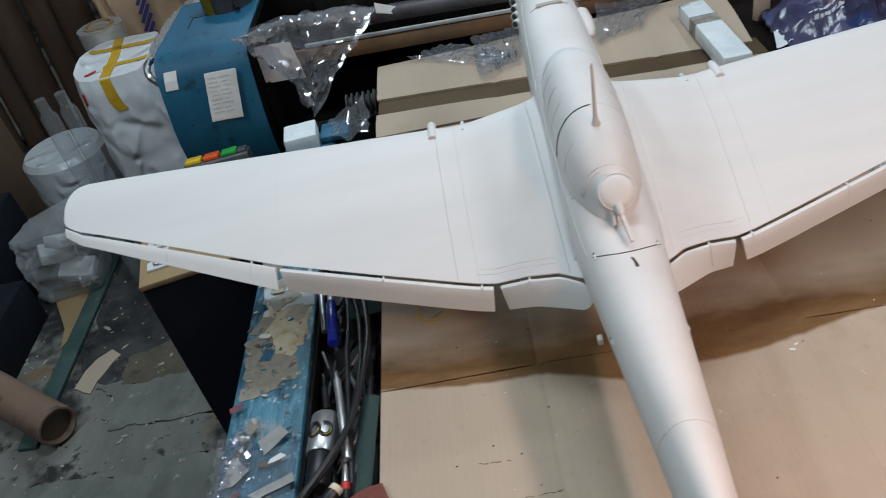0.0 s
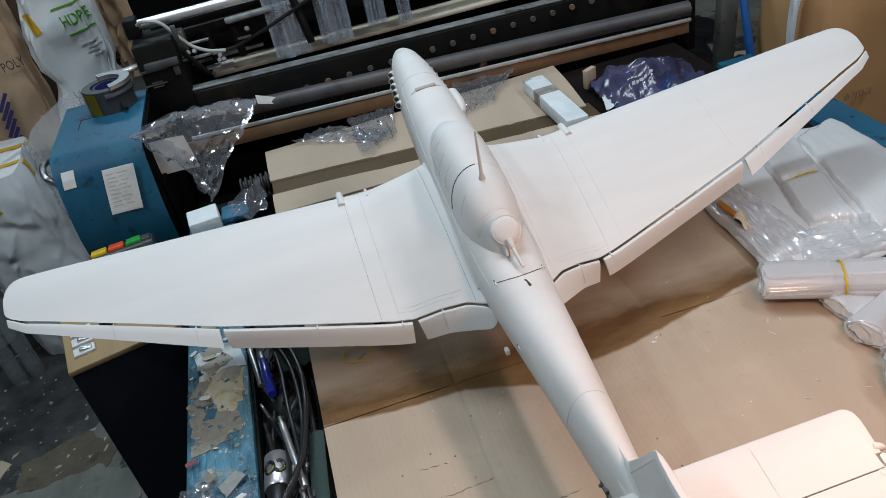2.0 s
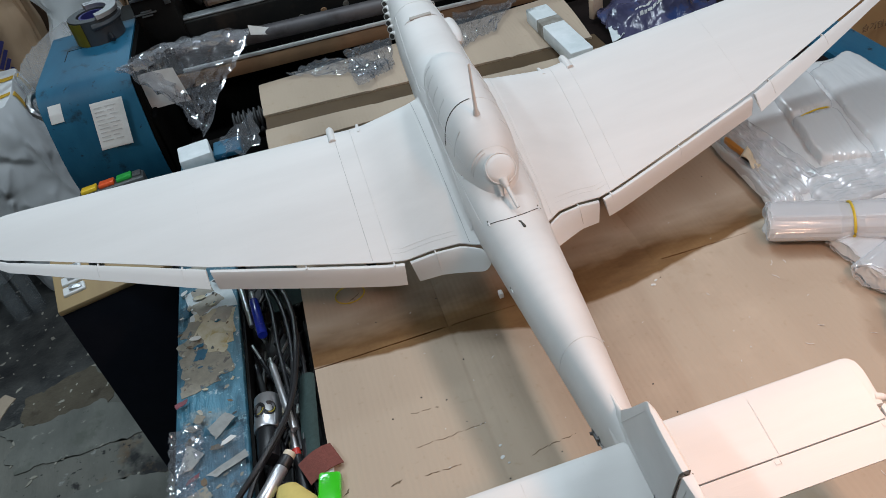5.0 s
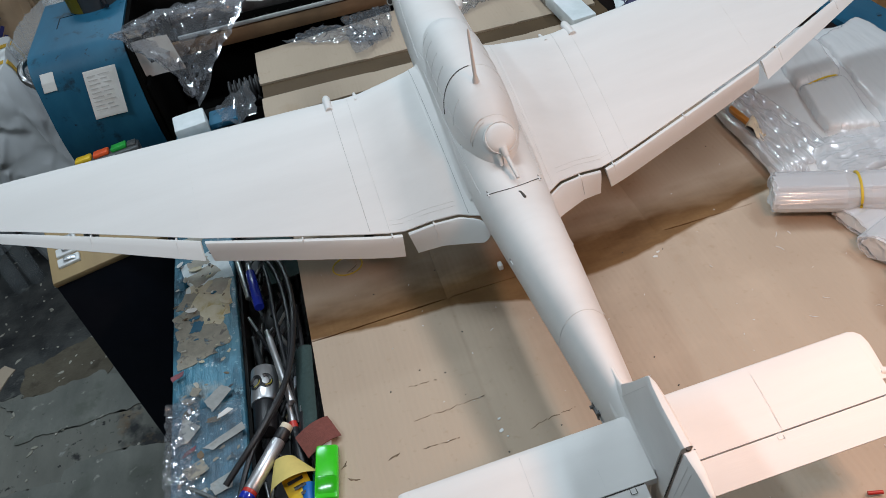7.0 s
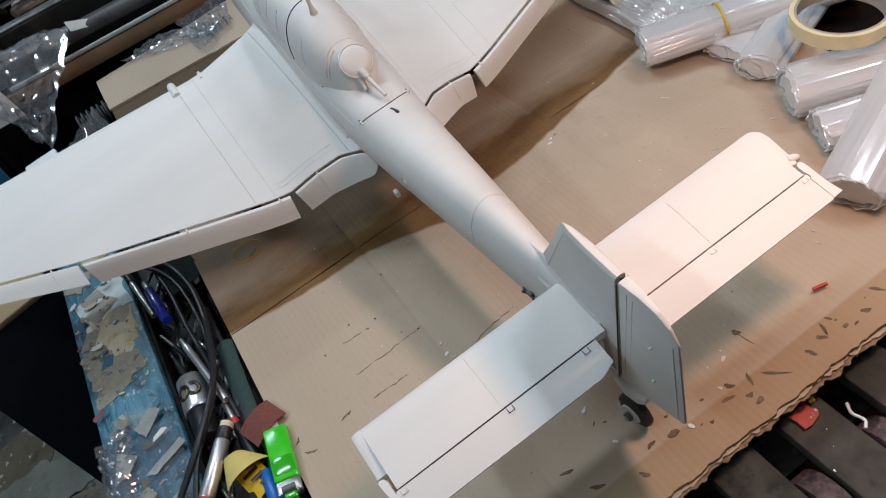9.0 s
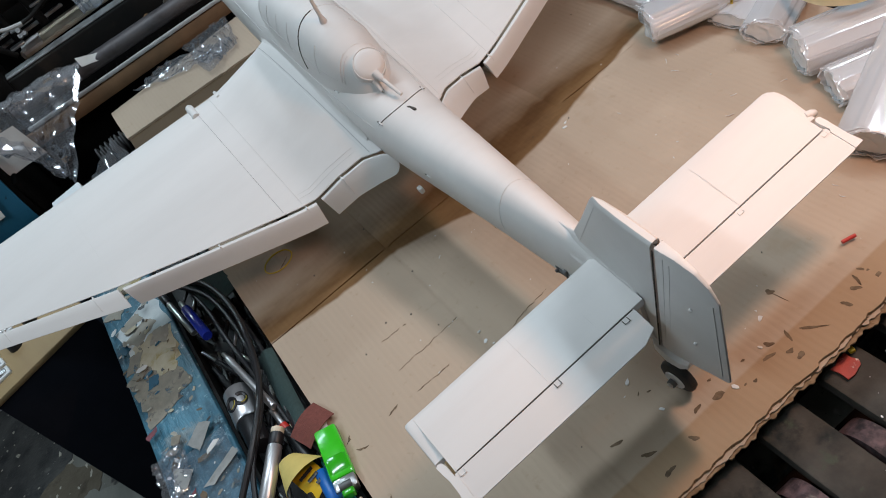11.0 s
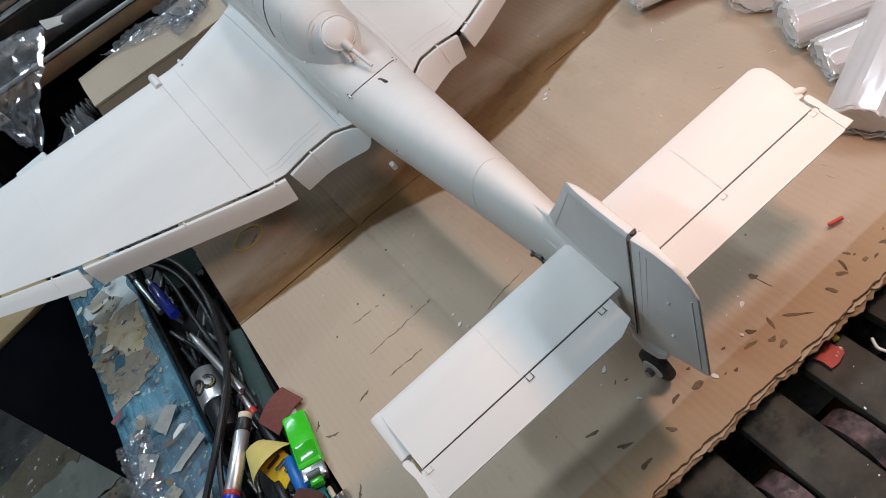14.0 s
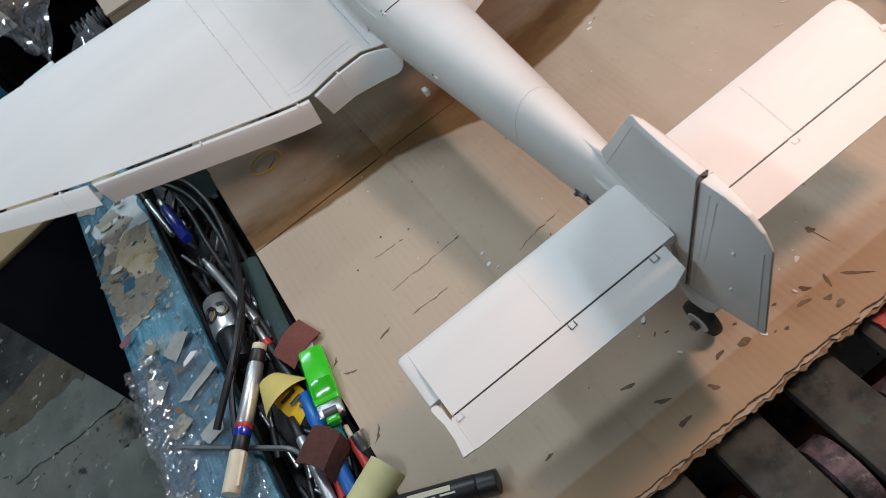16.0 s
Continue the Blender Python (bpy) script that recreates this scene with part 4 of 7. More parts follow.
for s in (-1, 1):
    flip = Matrix.Diagonal((s, 1, 1, 1))
    bm = bmesh.new()
    rings_to(bm, [[flip @ wing_point(x, c) for c in CS] + [flip @ wing_point(x, c, False) for c in CS[::-1][:-1]] for x in station_list()])
    wing = part("wing", bm, PRIMER, plane)
    # left seams have shade painted in; those on the lit right wing stay pale
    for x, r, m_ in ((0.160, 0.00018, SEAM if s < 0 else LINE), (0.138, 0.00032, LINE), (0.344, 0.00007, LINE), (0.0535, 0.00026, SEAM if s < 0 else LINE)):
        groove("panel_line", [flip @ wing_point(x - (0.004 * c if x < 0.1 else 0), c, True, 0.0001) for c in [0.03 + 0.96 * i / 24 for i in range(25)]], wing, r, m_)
    groove("panel_line", [flip @ wing_point(0.06 + 0.075 * i / 12, 0.93, True, 0.0) for i in range(13)], wing, 0.00022)
    groove("panel_line", [flip @ wing_point(0.06 + 0.080 * i / 12, 0.955, True, 0.0) for i in range(13)], wing, 0.00022)
    bump = flip @ Vector((0.163, 0.213, 0.1735))
    part("dive_brake_mount", cyl(bump, flip @ Vector((0.163, 0.178, 0.1725)), 0, profile=((0, 0.0016), (0.05, 0.0038), (0.14, 0.0050), (0.5, 0.0054), (1, 0.0050)), seg=18), PRIMER, wing)
    part("wing_gun", cyl(flip @ Vector((0.127, 0.2035, 0.1715)), flip @ Vector((0.127, 0.180, 0.1742)), 0.0022, 0.0024, 12), PRIMER, wing)
    # fillet between wing and fuselage
    rings = []
    for i in range(25):
        c = 0.03 + 0.93 * i / 24
        low_ = wing_point(0.057 - 0.004 * c, c, True, 0.0002)
        row = lerp_rows(BODY, low_.y)
        cz, hh = (row[1] + row[2]) / 2, (row[1] - row[2]) / 2
        rise = min(0.92, max(-0.95, (low_.z + 0.022 * (1 - 0.55 * c ** 3) - cz) / hh))
        ang = math.asin(math.copysign(abs(rise) ** (row[4] / 2), rise))
        high_ = skin_point(low_.y, ang, 0.0002)
        mid_ = Vector((high_.x * 0.99, low_.y, low_.z + 0.001))
        curve_ = [low_ * (1 - q) ** 2 + mid_ * 2 * q * (1 - q) + high_ * q * q for q in [j / 8 for j in range(9)]]
        rings.append([flip @ p for p in curve_] + [flip @ Vector((high_.x - 0.010, low_.y, high_.z - 0.004)), flip @ Vector((high_.x - 0.010, low_.y, low_.z - 0.006)), flip @ (low_ + Vector((-0.003, 0, -0.003)))])
    bm = bmesh.new()
    rings_to(bm, rings)
    part("wing_fillet", bm, PRIMER, wing, smooth=1.0)
    # control surfaces hung behind the wing: rows of x and the drop of the trailing edge
    for name, rows in (("inner_flap", ((0.033, -0.0165, -0.0175), (0.060, -0.0195, -0.0220), (0.085, -0.0135, -0.0225), (0.1185, -0.0075, -0.0245))),
                       ("outer_flap", ((0.1255, -0.0075, -0.0245), (0.20, -0.0075, -0.0240), (0.28, -0.0075, -0.0235), (0.3425, -0.0075, -0.0230))),
                       ("aileron", ((0.347, -0.0180, -0.0135), (0.42, -0.0165, -0.0105), (0.50, -0.0140, -0.0075), (0.582, -0.0100, -0.0045), (0.598, -0.0080, -0.0035)))):
        bm = bmesh.new()
        rings = []
        for x in [rows[0][0] + (rows[-1][0] - rows[0][0]) * (i / 18) ** 1.6 for i in range(19)]:
            _, dy, dz = lerp_rows(rows, x)
            root = wing_point(x, 1.0) + Vector((0, -0.0026, -0.0028))
            d = (Vector((0, dy, dz)) + Vector((0, -0.0014, -0.0014))) * (0.90 if s > 0 and name == "outer_flap" else 1.0)
            nrm = Vector((0, -dz, dy)).normalized()
            if nrm.z < 0:
                nrm = -nrm
            fat = 0.0042 if name != "aileron" else 0.0034
            prof = ((0, 0.35), (0.06, 0.85), (0.18, 1.0), (0.5, 0.7), (0.85, 0.28), (1, 0.10))
            k = 1.0
            if name == "inner_flap" and s < 0 and x < 0.047:
                k = max(0.22, math.sqrt(max(0.0, 1 - (1 - (x - 0.033) / 0.014) ** 2)))
            # the ends are cut askew, so that the gaps open towards the back
            way_ = (x - rows[0][0]) / (rows[-1][0] - rows[0][0])
            skew = {"inner_flap": -0.0045 * way_, "outer_flap": 0.0035 * (1 - way_) - 0.002 * way_, "aileron": 0.0}[name]
            rings.append([flip @ (root + Vector((skew * a, 0, 0)) + d * (a * k + (1 - k) * 0.4) + nrm * fat * b) for a, b in prof] + [flip @ (root + Vector((skew * a, 0, 0)) + d * (a * k + (1 - k) * 0.4) - nrm * fat * b * 0.6) for a, b in prof[::-1]])
        rings_to(bm, rings)
        flap = part(name, bm, PRIMER, plane)
        xs = {"inner_flap": (0.088,), "outer_flap": (0.137, 0.236), "aileron": (0.374, 0.47)}[name]
        for x in xs:
            root = wing_point(x, 1.0)
            part("hinge", box(flip @ (root + Vector((0, -0.0026, -0.0030))), (0.0018, 0.0075, 0.0030), 0.0005), PRIMER, flap)
            _, dy, dz = lerp_rows(rows, x)
            nrm = Vector((0, -dz, dy)).normalized()
            nrm = -nrm if nrm.z < 0 else nrm
            base = root + Vector((0, -0.0026, -0.0028))
            groove("panel_line", [flip @ (base + Vector((0, dy, dz)) * a + nrm * 0.0042 * b * (1.0 if name != "aileron" else 0.81)) for a, b in ((0.06, 0.88), (0.18, 1.03), (0.5, 0.74), (0.85, 0.32))], flap, 0.00035)
    # undercarriage with its fairing
    leg = part("wheel_fairing", cyl(flip @ Vector((0.165, 0.150, 0.150)), flip @ Vector((0.165, 0.130, 0.020)), 0, profile=((0, 0.013), (0.45, 0.015), (0.62, 0.022), (0.85, 0.024), (1, 0.014)), seg=20), PRIMER, plane)
    part("wheel", cyl(flip @ Vector((0.158, 0.128, 0.0235)), flip @ Vector((0.172, 0.128, 0.0235)), 0, profile=((0, 0.016), (0.2, 0.021), (0.8, 0.021), (1, 0.016)), seg=28), RUBBER, leg)

# tailplane
for s in (-1, 1):
    flip = Matrix.Diagonal((s, 1, 1, 1))

    def tail_ring(x, y0, y1, z0, z1, t):
        prof = ((0, 0), (0.03, 0.42), (0.12, 0.85), (0.35, 1.0), (0.7, 0.8), (1, 0.62))
        up = [Vector((x, y0 + (y1 - y0) * a, z0 + (z1 - z0) * a + t * b)) for a, b in prof]
        lo = [Vector((x, y0 + (y1 - y0) * a, z0 + (z1 - z0) * a - t * b)) for a, b in prof[::-1][:-1]]
        return [flip @ p for p in up + lo]
    bm = bmesh.new()
    rows = [(0.006, -0.345, 0.0058), (0.10, -0.345, 0.0054), (0.186, -0.3452, 0.0050), (0.1889, -0.3454, 0.0048), (0.1891, -0.3456, 0.0048), (0.1925, -0.3470, 0.0046), (0.1960, -0.351, 0.0040), (0.1972, -0.357, 0.0026)] if s > 0 else [(0.006, -0.345, 0.0058), (0.10, -0.345, 0.0054), (0.1889, -0.3452, 0.0050), (0.1891, -0.3452, 0.0050), (0.193, -0.3452, 0.0050), (0.1962, -0.3456, 0.0046), (0.1972, -0.3464, 0.0040), (0.1976, -0.348, 0.0024)]
    rings_to(bm, [tail_ring(x, y0 + (0.003 if s > 0 else 0), (-0.4005 if s < 0 else -0.3982) if x < 0.1890 else -0.3850, 0.1265 + (0.005 if s > 0 else 0) + 0.14 * (y0 + 0.345), 0.1170, t) for x, y0, t in rows])
    stab = part("tailplane", bm, PRIMER, plane)
    bm = bmesh.new()
    rows = [(0.016, -0.0178), (0.030, -0.0235), (0.105, -0.0235), (0.187, -0.0235), (0.1905, -0.0225)]
    rings_to(bm, [[flip @ Vector((x, -0.4020 if s < 0 else -0.3997, 0.1170 + 0.0034)), flip @ Vector((x, -0.4020 + dy * 0.6, 0.1139 + 0.0018)), flip @ Vector((x, -0.4020 + dy, 0.1122 + 0.0004)),
                   flip @ Vector((x, -0.4020 + dy, 0.1122 - 0.0004)), flip @ Vector((x, -0.4020 + dy * 0.6, 0.1139 - 0.0016)), flip @ Vector((x, -0.4020 if s < 0 else -0.3997, 0.1170 - 0.0032))] for x, dy in rows])
    elevator = part("elevator", bm, PRIMER, plane)
    # hinge-gap shade is in the line colour, darker on the left tailplane
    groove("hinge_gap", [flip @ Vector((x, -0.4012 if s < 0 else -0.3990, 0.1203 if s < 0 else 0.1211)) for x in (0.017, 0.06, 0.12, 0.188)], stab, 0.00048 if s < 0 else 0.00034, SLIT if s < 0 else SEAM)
    for x in (0.0265, 0.094, 0.1855):
        part("hinge", box(flip @ Vector((x, -0.402 if s < 0 else -0.3998, 0.1176)), (0.0042, 0.0080, 0.0034), 0.0003), PRIMER, elevator)
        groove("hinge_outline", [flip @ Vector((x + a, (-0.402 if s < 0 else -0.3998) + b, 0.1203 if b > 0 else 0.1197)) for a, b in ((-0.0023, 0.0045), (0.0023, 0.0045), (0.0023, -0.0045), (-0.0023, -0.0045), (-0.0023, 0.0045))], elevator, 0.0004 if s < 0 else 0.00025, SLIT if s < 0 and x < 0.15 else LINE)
    lift_ = 0.005 if s > 0 else 0.0
    for x in (0.098, 0.045) if s < 0 else (0.098,):
        groove("panel_line", [flip @ Vector((x, y, (0.1265 + lift_) + (0.0095 + lift_) * (y + 0.345) / 0.0555 + 0.0053 * b)) for y, b in ((-0.352, 0.88), (-0.365, 1.0), (-0.384, 0.82), (-0.398, 0.65))], stab, 0.00022 if s < 0 else 0.00013, LINE)
    groove("panel_line", [flip @ Vector((x, -0.4125, 0.1159)) for x in (0.035, 0.07, 0.12)], elevator, 0.00035)
    # balance horn that reaches past the hinge line into a notch of the tip
    tip = [(0.1912, -0.4030), (0.1916, -0.3925), (0.1930, -0.3880), (0.1962, -0.3868), (0.1980, -0.3885), (0.1972, -0.3960), (0.1960, -0.4030), (0.1965, -0.4140), (0.1985, -0.4245), (0.1900, -0.4250), (0.1895, -0.4040)]
    bm = bmesh.new()
    lo_, hi_ = [], []
    for x, y in tip:
        k = min(1.0, max(0.0, (-0.4020 - y) / 0.0235))
        zc, half = 0.1175 - 0.0050 * k, 0.0030 * (1 - k) + 0.0005
        lo_.append(bm.verts.new(flip @ Vector((x, y, zc - half))))
        hi_.append(bm.verts.new(flip @ Vector((x, y, zc + half))))
    bm.faces.new(lo_[::-1]), bm.faces.new(hi_)
    for i in range(len(tip)):
        j = (i + 1) % len(tip)
        bm.faces.new((lo_[i], lo_[j], hi_[j], hi_[i]))
    part("balance_horn", bm, PRIMER, elevator, smooth=0.9)
    part("hinge_wood", box(flip @ Vector((0.1902, -0.3945, 0.1168)), (0.0016, 0.0150, 0.0030), 0.0004), surface("bare_brown_hinge", (0.30, 0.19, 0.07), (0.20, 0.12, 0.05), 60, 0.6) if s < 0 else PRIMER, stab, "bare brown hinge strip" if s < 0 else "")
    if s > 0:
        part("tip_tab", cyl(flip @ Vector((0.1940, -0.3780, 0.1195)), flip @ Vector((0.2035 if s > 0 else 0.1985, -0.3815, 0.1185)), 0, profile=((0, 0.0040), (0.6, 0.0036), (0.9, 0.0024), (1, 0.0010)), seg=14), PRIMER, stab)

# fin and rudder
def slab(rows_yz, half):
    """A flat upright blade: outline in y, z with its half thickness at each corner."""
    bm = bmesh.new()
    n = len(rows_yz)
    l = [bm.verts.new((-h, y, z)) for (y, z), h in zip(rows_yz, half)]
    r = [bm.verts.new((h, y, z)) for (y, z), h in zip(rows_yz, half)]
    bm.faces.new(l), bm.faces.new(r[::-1])
    for i in range(n):
        bm.faces.new((l[i], r[i], r[(i + 1) % n], l[(i + 1) % n]))
    bmesh.ops.bevel(bm, geom=[e for e in bm.edges], offset=0.0011, segments=2, affect="EDGES", profile=0.5)
    return bm


def blade(rows, profile):
    """A tapered upright blade: rows of front y, z, back y, z and a factor on the thickness; profile: way along the chord, half thickness."""
    bm = bmesh.new()
    rings = []
    for y0, z0, y1, z1, k in rows:
        near = [Vector((-h * k, y0 + (y1 - y0) * c, z0 + (z1 - z0) * c)) for c, h in profile]
        rings.append(near + [Vector((-p.x, p.y, p.z)) for p in near[::-1]])
    rings_to(bm, rings)
    return bm


fin = part("fin", blade([(-0.352, 0.060, -0.3945, 0.047, 1), (-0.322, 0.136, -0.4162, 0.136, 1), (-0.348, 0.1715, -0.4244, 0.1697, 1), (-0.3750, 0.2115, -0.4327, 0.2040, 0.95), (-0.3775, 0.2142, -0.4332, 0.2060, 0.80), (-0.3798, 0.2156, -0.4335, 0.2072, 0.45)],
                        ((0, 0.0007), (0.03, 0.0014), (0.13, 0.0034), (0.45, 0.0048), (1, 0.0046))), PRIMER, plane)
# fairing where the fin grows out of the fuselage
bm = bmesh.new()
rings_to(bm, [[Vector((sx * w_, y, z)) for sx, w_, z in ((-1, w1, z0), (-1, w1 * 0.55, z0 + 0.35 * hh), (-1, w1 * 0.22, z0 + 0.75 * hh), (-1, 0.0009, z0 + hh), (1, 0.0009, z0 + hh), (1, w1 * 0.22, z0 + 0.75 * hh), (1, w1 * 0.55, z0 + 0.35 * hh), (1, w1, z0))]
                  for y, w1, z0, hh in ((-0.306, 0.004, 0.137, 0.003), (-0.318, 0.010, 0.130, 0.010), (-0.330, 0.0125, 0.124, 0.020), (-0.345, 0.0125, 0.120, 0.026), (-0.395, 0.010, 0.112, 0.026))])
part("fin_fillet", bm, PRIMER, plane, smooth=1.2)
rudder = part("rudder", slab([(-0.4360, 0.2060), (-0.452, 0.2045), (-0.466, 0.1995), (-0.475, 0.191), (-0.480, 0.178), (-0.4665, 0.0660), (-0.4640, 0.0630), (-0.3975, 0.0455)],
                             [0.0042, 0.0030, 0.0019, 0.0014, 0.0012, 0.0012, 0.0012, 0.005]), PRIMER, plane)
for s in (-1, 1):
    groove("hinge_gap", [(s * 0.0046, -0.4347, 0.2030), (s * 0.0052, -0.415, 0.125), (s * 0.0056, -0.3960, 0.048)], fin, 0.0006, SLIT)
    groove("panel_line", [(s * 0.0037, -0.3885, 0.206), (s * 0.0045, -0.3740, 0.128)], fin, 0.00035)
    groove("panel_line", [(s * 0.0030, -0.3805, 0.2085), (s * 0.0034, -0.3335, 0.136)], fin, 0.00025)
    groove("panel_line", [(s * 0.0036, -0.4415, 0.198), (s * 0.0044, -0.4050, 0.06)], rudder, 0.0004)
    groove("panel_line", [(s * 0.0017, -0.4745, 0.172), (s * 0.0019, -0.461, 0.07)], rudder, 0.0004)
    groove("panel_line", [(s * 0.0034, -0.4455, 0.194), (s * 0.0040, -0.4110, 0.064)], rudder, 0.0003)
    for z, y in ((0.150, -0.452), (0.100, -0.444)):
        part("rivet", cyl((s * 0.0028, y, z), (s * 0.0046, y, z), 0.0012, seg=8), PRIMER, rudder)
part("hinge_pin", cyl((0, -0.4345, 0.2050), (0, -0.4345, 0.2072), 0.0016, seg=12), SLIT, fin)
bm = bmesh.new()
rings_to(bm, [[Vector((w_ * c, y, z + hh * d)) for c, d in ((-1, 0), (-0.9, 0.8), (-0.5, 1), (0.5, 1), (0.9, 0.8), (1, 0))] for y, w_, z, hh in ((-0.384, 0.003, 0.050, 0.004), (-0.392, 0.0085, 0.044, 0.010), (-0.405, 0.0095, 0.040, 0.012), (-0.418, 0.0080, 0.0405, 0.009), (-0.424, 0.005, 0.043, 0.005))])
fork = part("tail_wheel_fork", bm, PRIMER, plane)
part("fork_leg", cyl((0.000, -0.402, 0.042), (-0.001, -0.409, 0.020), 0.0028, 0.0024, 10), PRIMER, fork)
turned = pose(-0.0065, -0.409, 0.0180, 0, 0, 6)
wheel = part("tail_wheel", cyl(turned @ Vector((-0.005, 0, 0)), turned @ Vector((0.005, 0, 0)), 0, profile=((0, 0.011), (0.2, 0.0158), (0.5, 0.0166), (0.8, 0.0158), (1, 0.011)), seg=28), RUBBER, plane)
part("hub", cyl(turned @ Vector((-0.0062, 0, 0)), turned @ Vector((-0.0046, 0, 0)), 0.0088, 0.0096, 20), WHITEP, wheel, "white plastic hub")
part("axle", cyl(turned @ Vector((-0.012, 0, 0)), turned @ Vector((0.009, 0, 0)), 0.0024, seg=10), STEEL, wheel)
part("axle_nut", cyl(turned @ Vector((-0.0105, 0, 0)), turned @ Vector((-0.0070, 0, 0)), 0.0042, seg=6), GREYIRON, wheel)
bm = box((-0.0175, -0.312, 0.094), (0.005, 0.012, 0.004), 0.001)
cyl((-0.018, -0.316, 0.090), (-0.018, -0.316, 0.100), 0.0018, seg=8, bm=bm)
cyl((-0.022, -0.306, 0.095), (-0.010, -0.306, 0.095), 0.0016, seg=8, bm=bm)
cyl((-0.0175, -0.304, 0.089), (-0.0175, -0.304, 0.097), 0.0022, seg=8, bm=bm)
part("control_horn", bm, GREYIRON, plane, "small metal control horn")
part("push_rod", cyl((-0.018, -0.312, 0.094), (-0.018, -0.350, 0.099), 0.001, seg=8), STEEL, plane)
part("under_peg", box((-0.036, -0.088, 0.080), (0.005, 0.008, 0.007), 0.001), WHITEP, plane)


# ---- machine behind the aircraft ----
press = thing("bag_machine", pose(0.15, 1.0, FLOOR_Z), "black oily bag-making machine with rails, rollers and bolts", "machine")
B = Matrix.Translation((-0.15, -1.0, -FLOOR_Z))


def at(*p):
    return B @ Vector(p)


def bar(p0, p1, wide, high, bevel=0.002):
    """A square bar between two places."""
    p0, p1 = at(*p0), at(*p1)
    d = p1 - p0
    yaw, dip = math.atan2(d.y, d.x), math.asin(d.z / d.length)
    m = Matrix.Translation((p0 + p1) / 2) @ Matrix.Rotation(yaw, 4, "Z") @ Matrix.Rotation(-dip, 4, "Y")
    return box((0, 0, 0), (d.length, wide, high), bevel, m)


beam = part("front_beam", bar((-0.46, 0.950, 0.043), (0.72, 0.978, 0.010), 0.03, 0.125, 0.004), IRON, press)
part("beam_ledge", bar((-0.45, 0.958, 0.108), (0.72, 0.986, 0.075), 0.030, 0.004), WORN, press, "worn grey ledge")
for i in range(20):
    x = -0.305 + 0.0495 * i
    k = (x + 0.46) / 1.26
    part("bolt", cyl(at(x, 0.936 + 0.030 * k, 0.0405 + 0.030 * k), at(x, 0.931 + 0.030 * k, 0.0405 + 0.030 * k), 0.0072, 0.0064, 14), BOLT if i % 4 else RUST, beam)
part("wide_roller", cyl(at(-0.42, 0.885, 0.066), at(0.70, 0.808, 0.047), 0.0165, seg=28), PIPE, press, "dull grey roller")
part("rusty_rail", bar((-0.47, 0.870, 0.012), (0.70, 0.808, 0.0064), 0.012, 0.030), RUST, press)
part("scraper_strip", bar((-0.42, 0.866, 0.034), (0.70, 0.797, 0.0245), 0.007, 0.007, 0.001), CABLE, press, "pale scraper strip")
for i in range(43):
    x = -0.36 + 0.0245 * i
    k = (x + 0.42) / 1.165
    part("comb_tooth", box(at(x, 0.874 - 0.072 * k, 0.034 - 0.012 * k), (0.0022, 0.013, 0.0115), 0.0005), IRON, press)
# inner walls and floors in VOID: their darkness is painted
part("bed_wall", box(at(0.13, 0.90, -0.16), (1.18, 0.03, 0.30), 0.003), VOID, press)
part("body", box(at(0.13, 1.12, -0.36), (1.21, 0.36, 0.62), 0.01), PIT, press)
part("back_beam", bar((-0.46, 1.16, 0.145), (0.74, 1.19, 0.167), 0.05, 0.05, 0.004), IRON, press)
part("pale_table", box(at(0.175, 1.076, 0.095), (1.04, 0.082, 0.010), 0.003), DUST, press, "dusty pale slide table")
part("table_end", box(at(-0.322, 1.070, 0.098), (0.046, 0.070, 0.010), 0.003), WHITEP, press, "white end of the slide table")
part("pale_strip", bar((-0.385, 1.05, 0.130), (-0.222, 1.056, 0.131), 0.010, 0.006, 0.001), WORN, press)
part("end_knob", cyl(at(-0.342, 1.05, 0.088), at(-0.342, 1.05, 0.104), 0, profile=((0, 0.009), (0.6, 0.010), (1, 0.007)), seg=16), WHITEP, press, "white knob")
part("inner_bar", bar((-0.40, 1.09, 0.186), (0.74, 1.114, 0.197), 0.03, 0.028), IRON, press)
part("silver_bar", bar((-0.285, 1.0, 0.216), (0.12, 1.02, 0.222), 0.024, 0.010, 0.004), WORN, press, "flat grey steel bar")
part("silver_bar", bar((-0.345, 1.075, 0.240), (0.10, 1.09, 0.246), 0.022, 0.008, 0.003), WORN, press, "flat grey steel bar")
part("chrome_rod", cyl(at(-0.475, 1.0, 0.252), at(0.74, 1.041, 0.2505), 0.0105, seg=28), POLISHED, press, "polished steel rod")
part("dark_bar", bar((-0.44, 1.03, 0.226), (0.74, 1.054, 0.2365), 0.02, 0.018), IRON, press)
part("brace", bar((-0.118, 0.975, 0.132), (-0.135, 1.0, 0.245), 0.012, 0.016), IRON, press)
part("end_plate", box(at(0.728, 0.95, 0.06), (0.02, 0.22, 0.26), 0.004), IRON, press)
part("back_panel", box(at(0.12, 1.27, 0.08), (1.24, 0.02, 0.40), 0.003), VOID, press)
part("upper_beam", bar((-0.52, 1.30, 0.32), (0.75, 1.33, 0.336), 0.10, 0.12, 0.006), IRON, press)
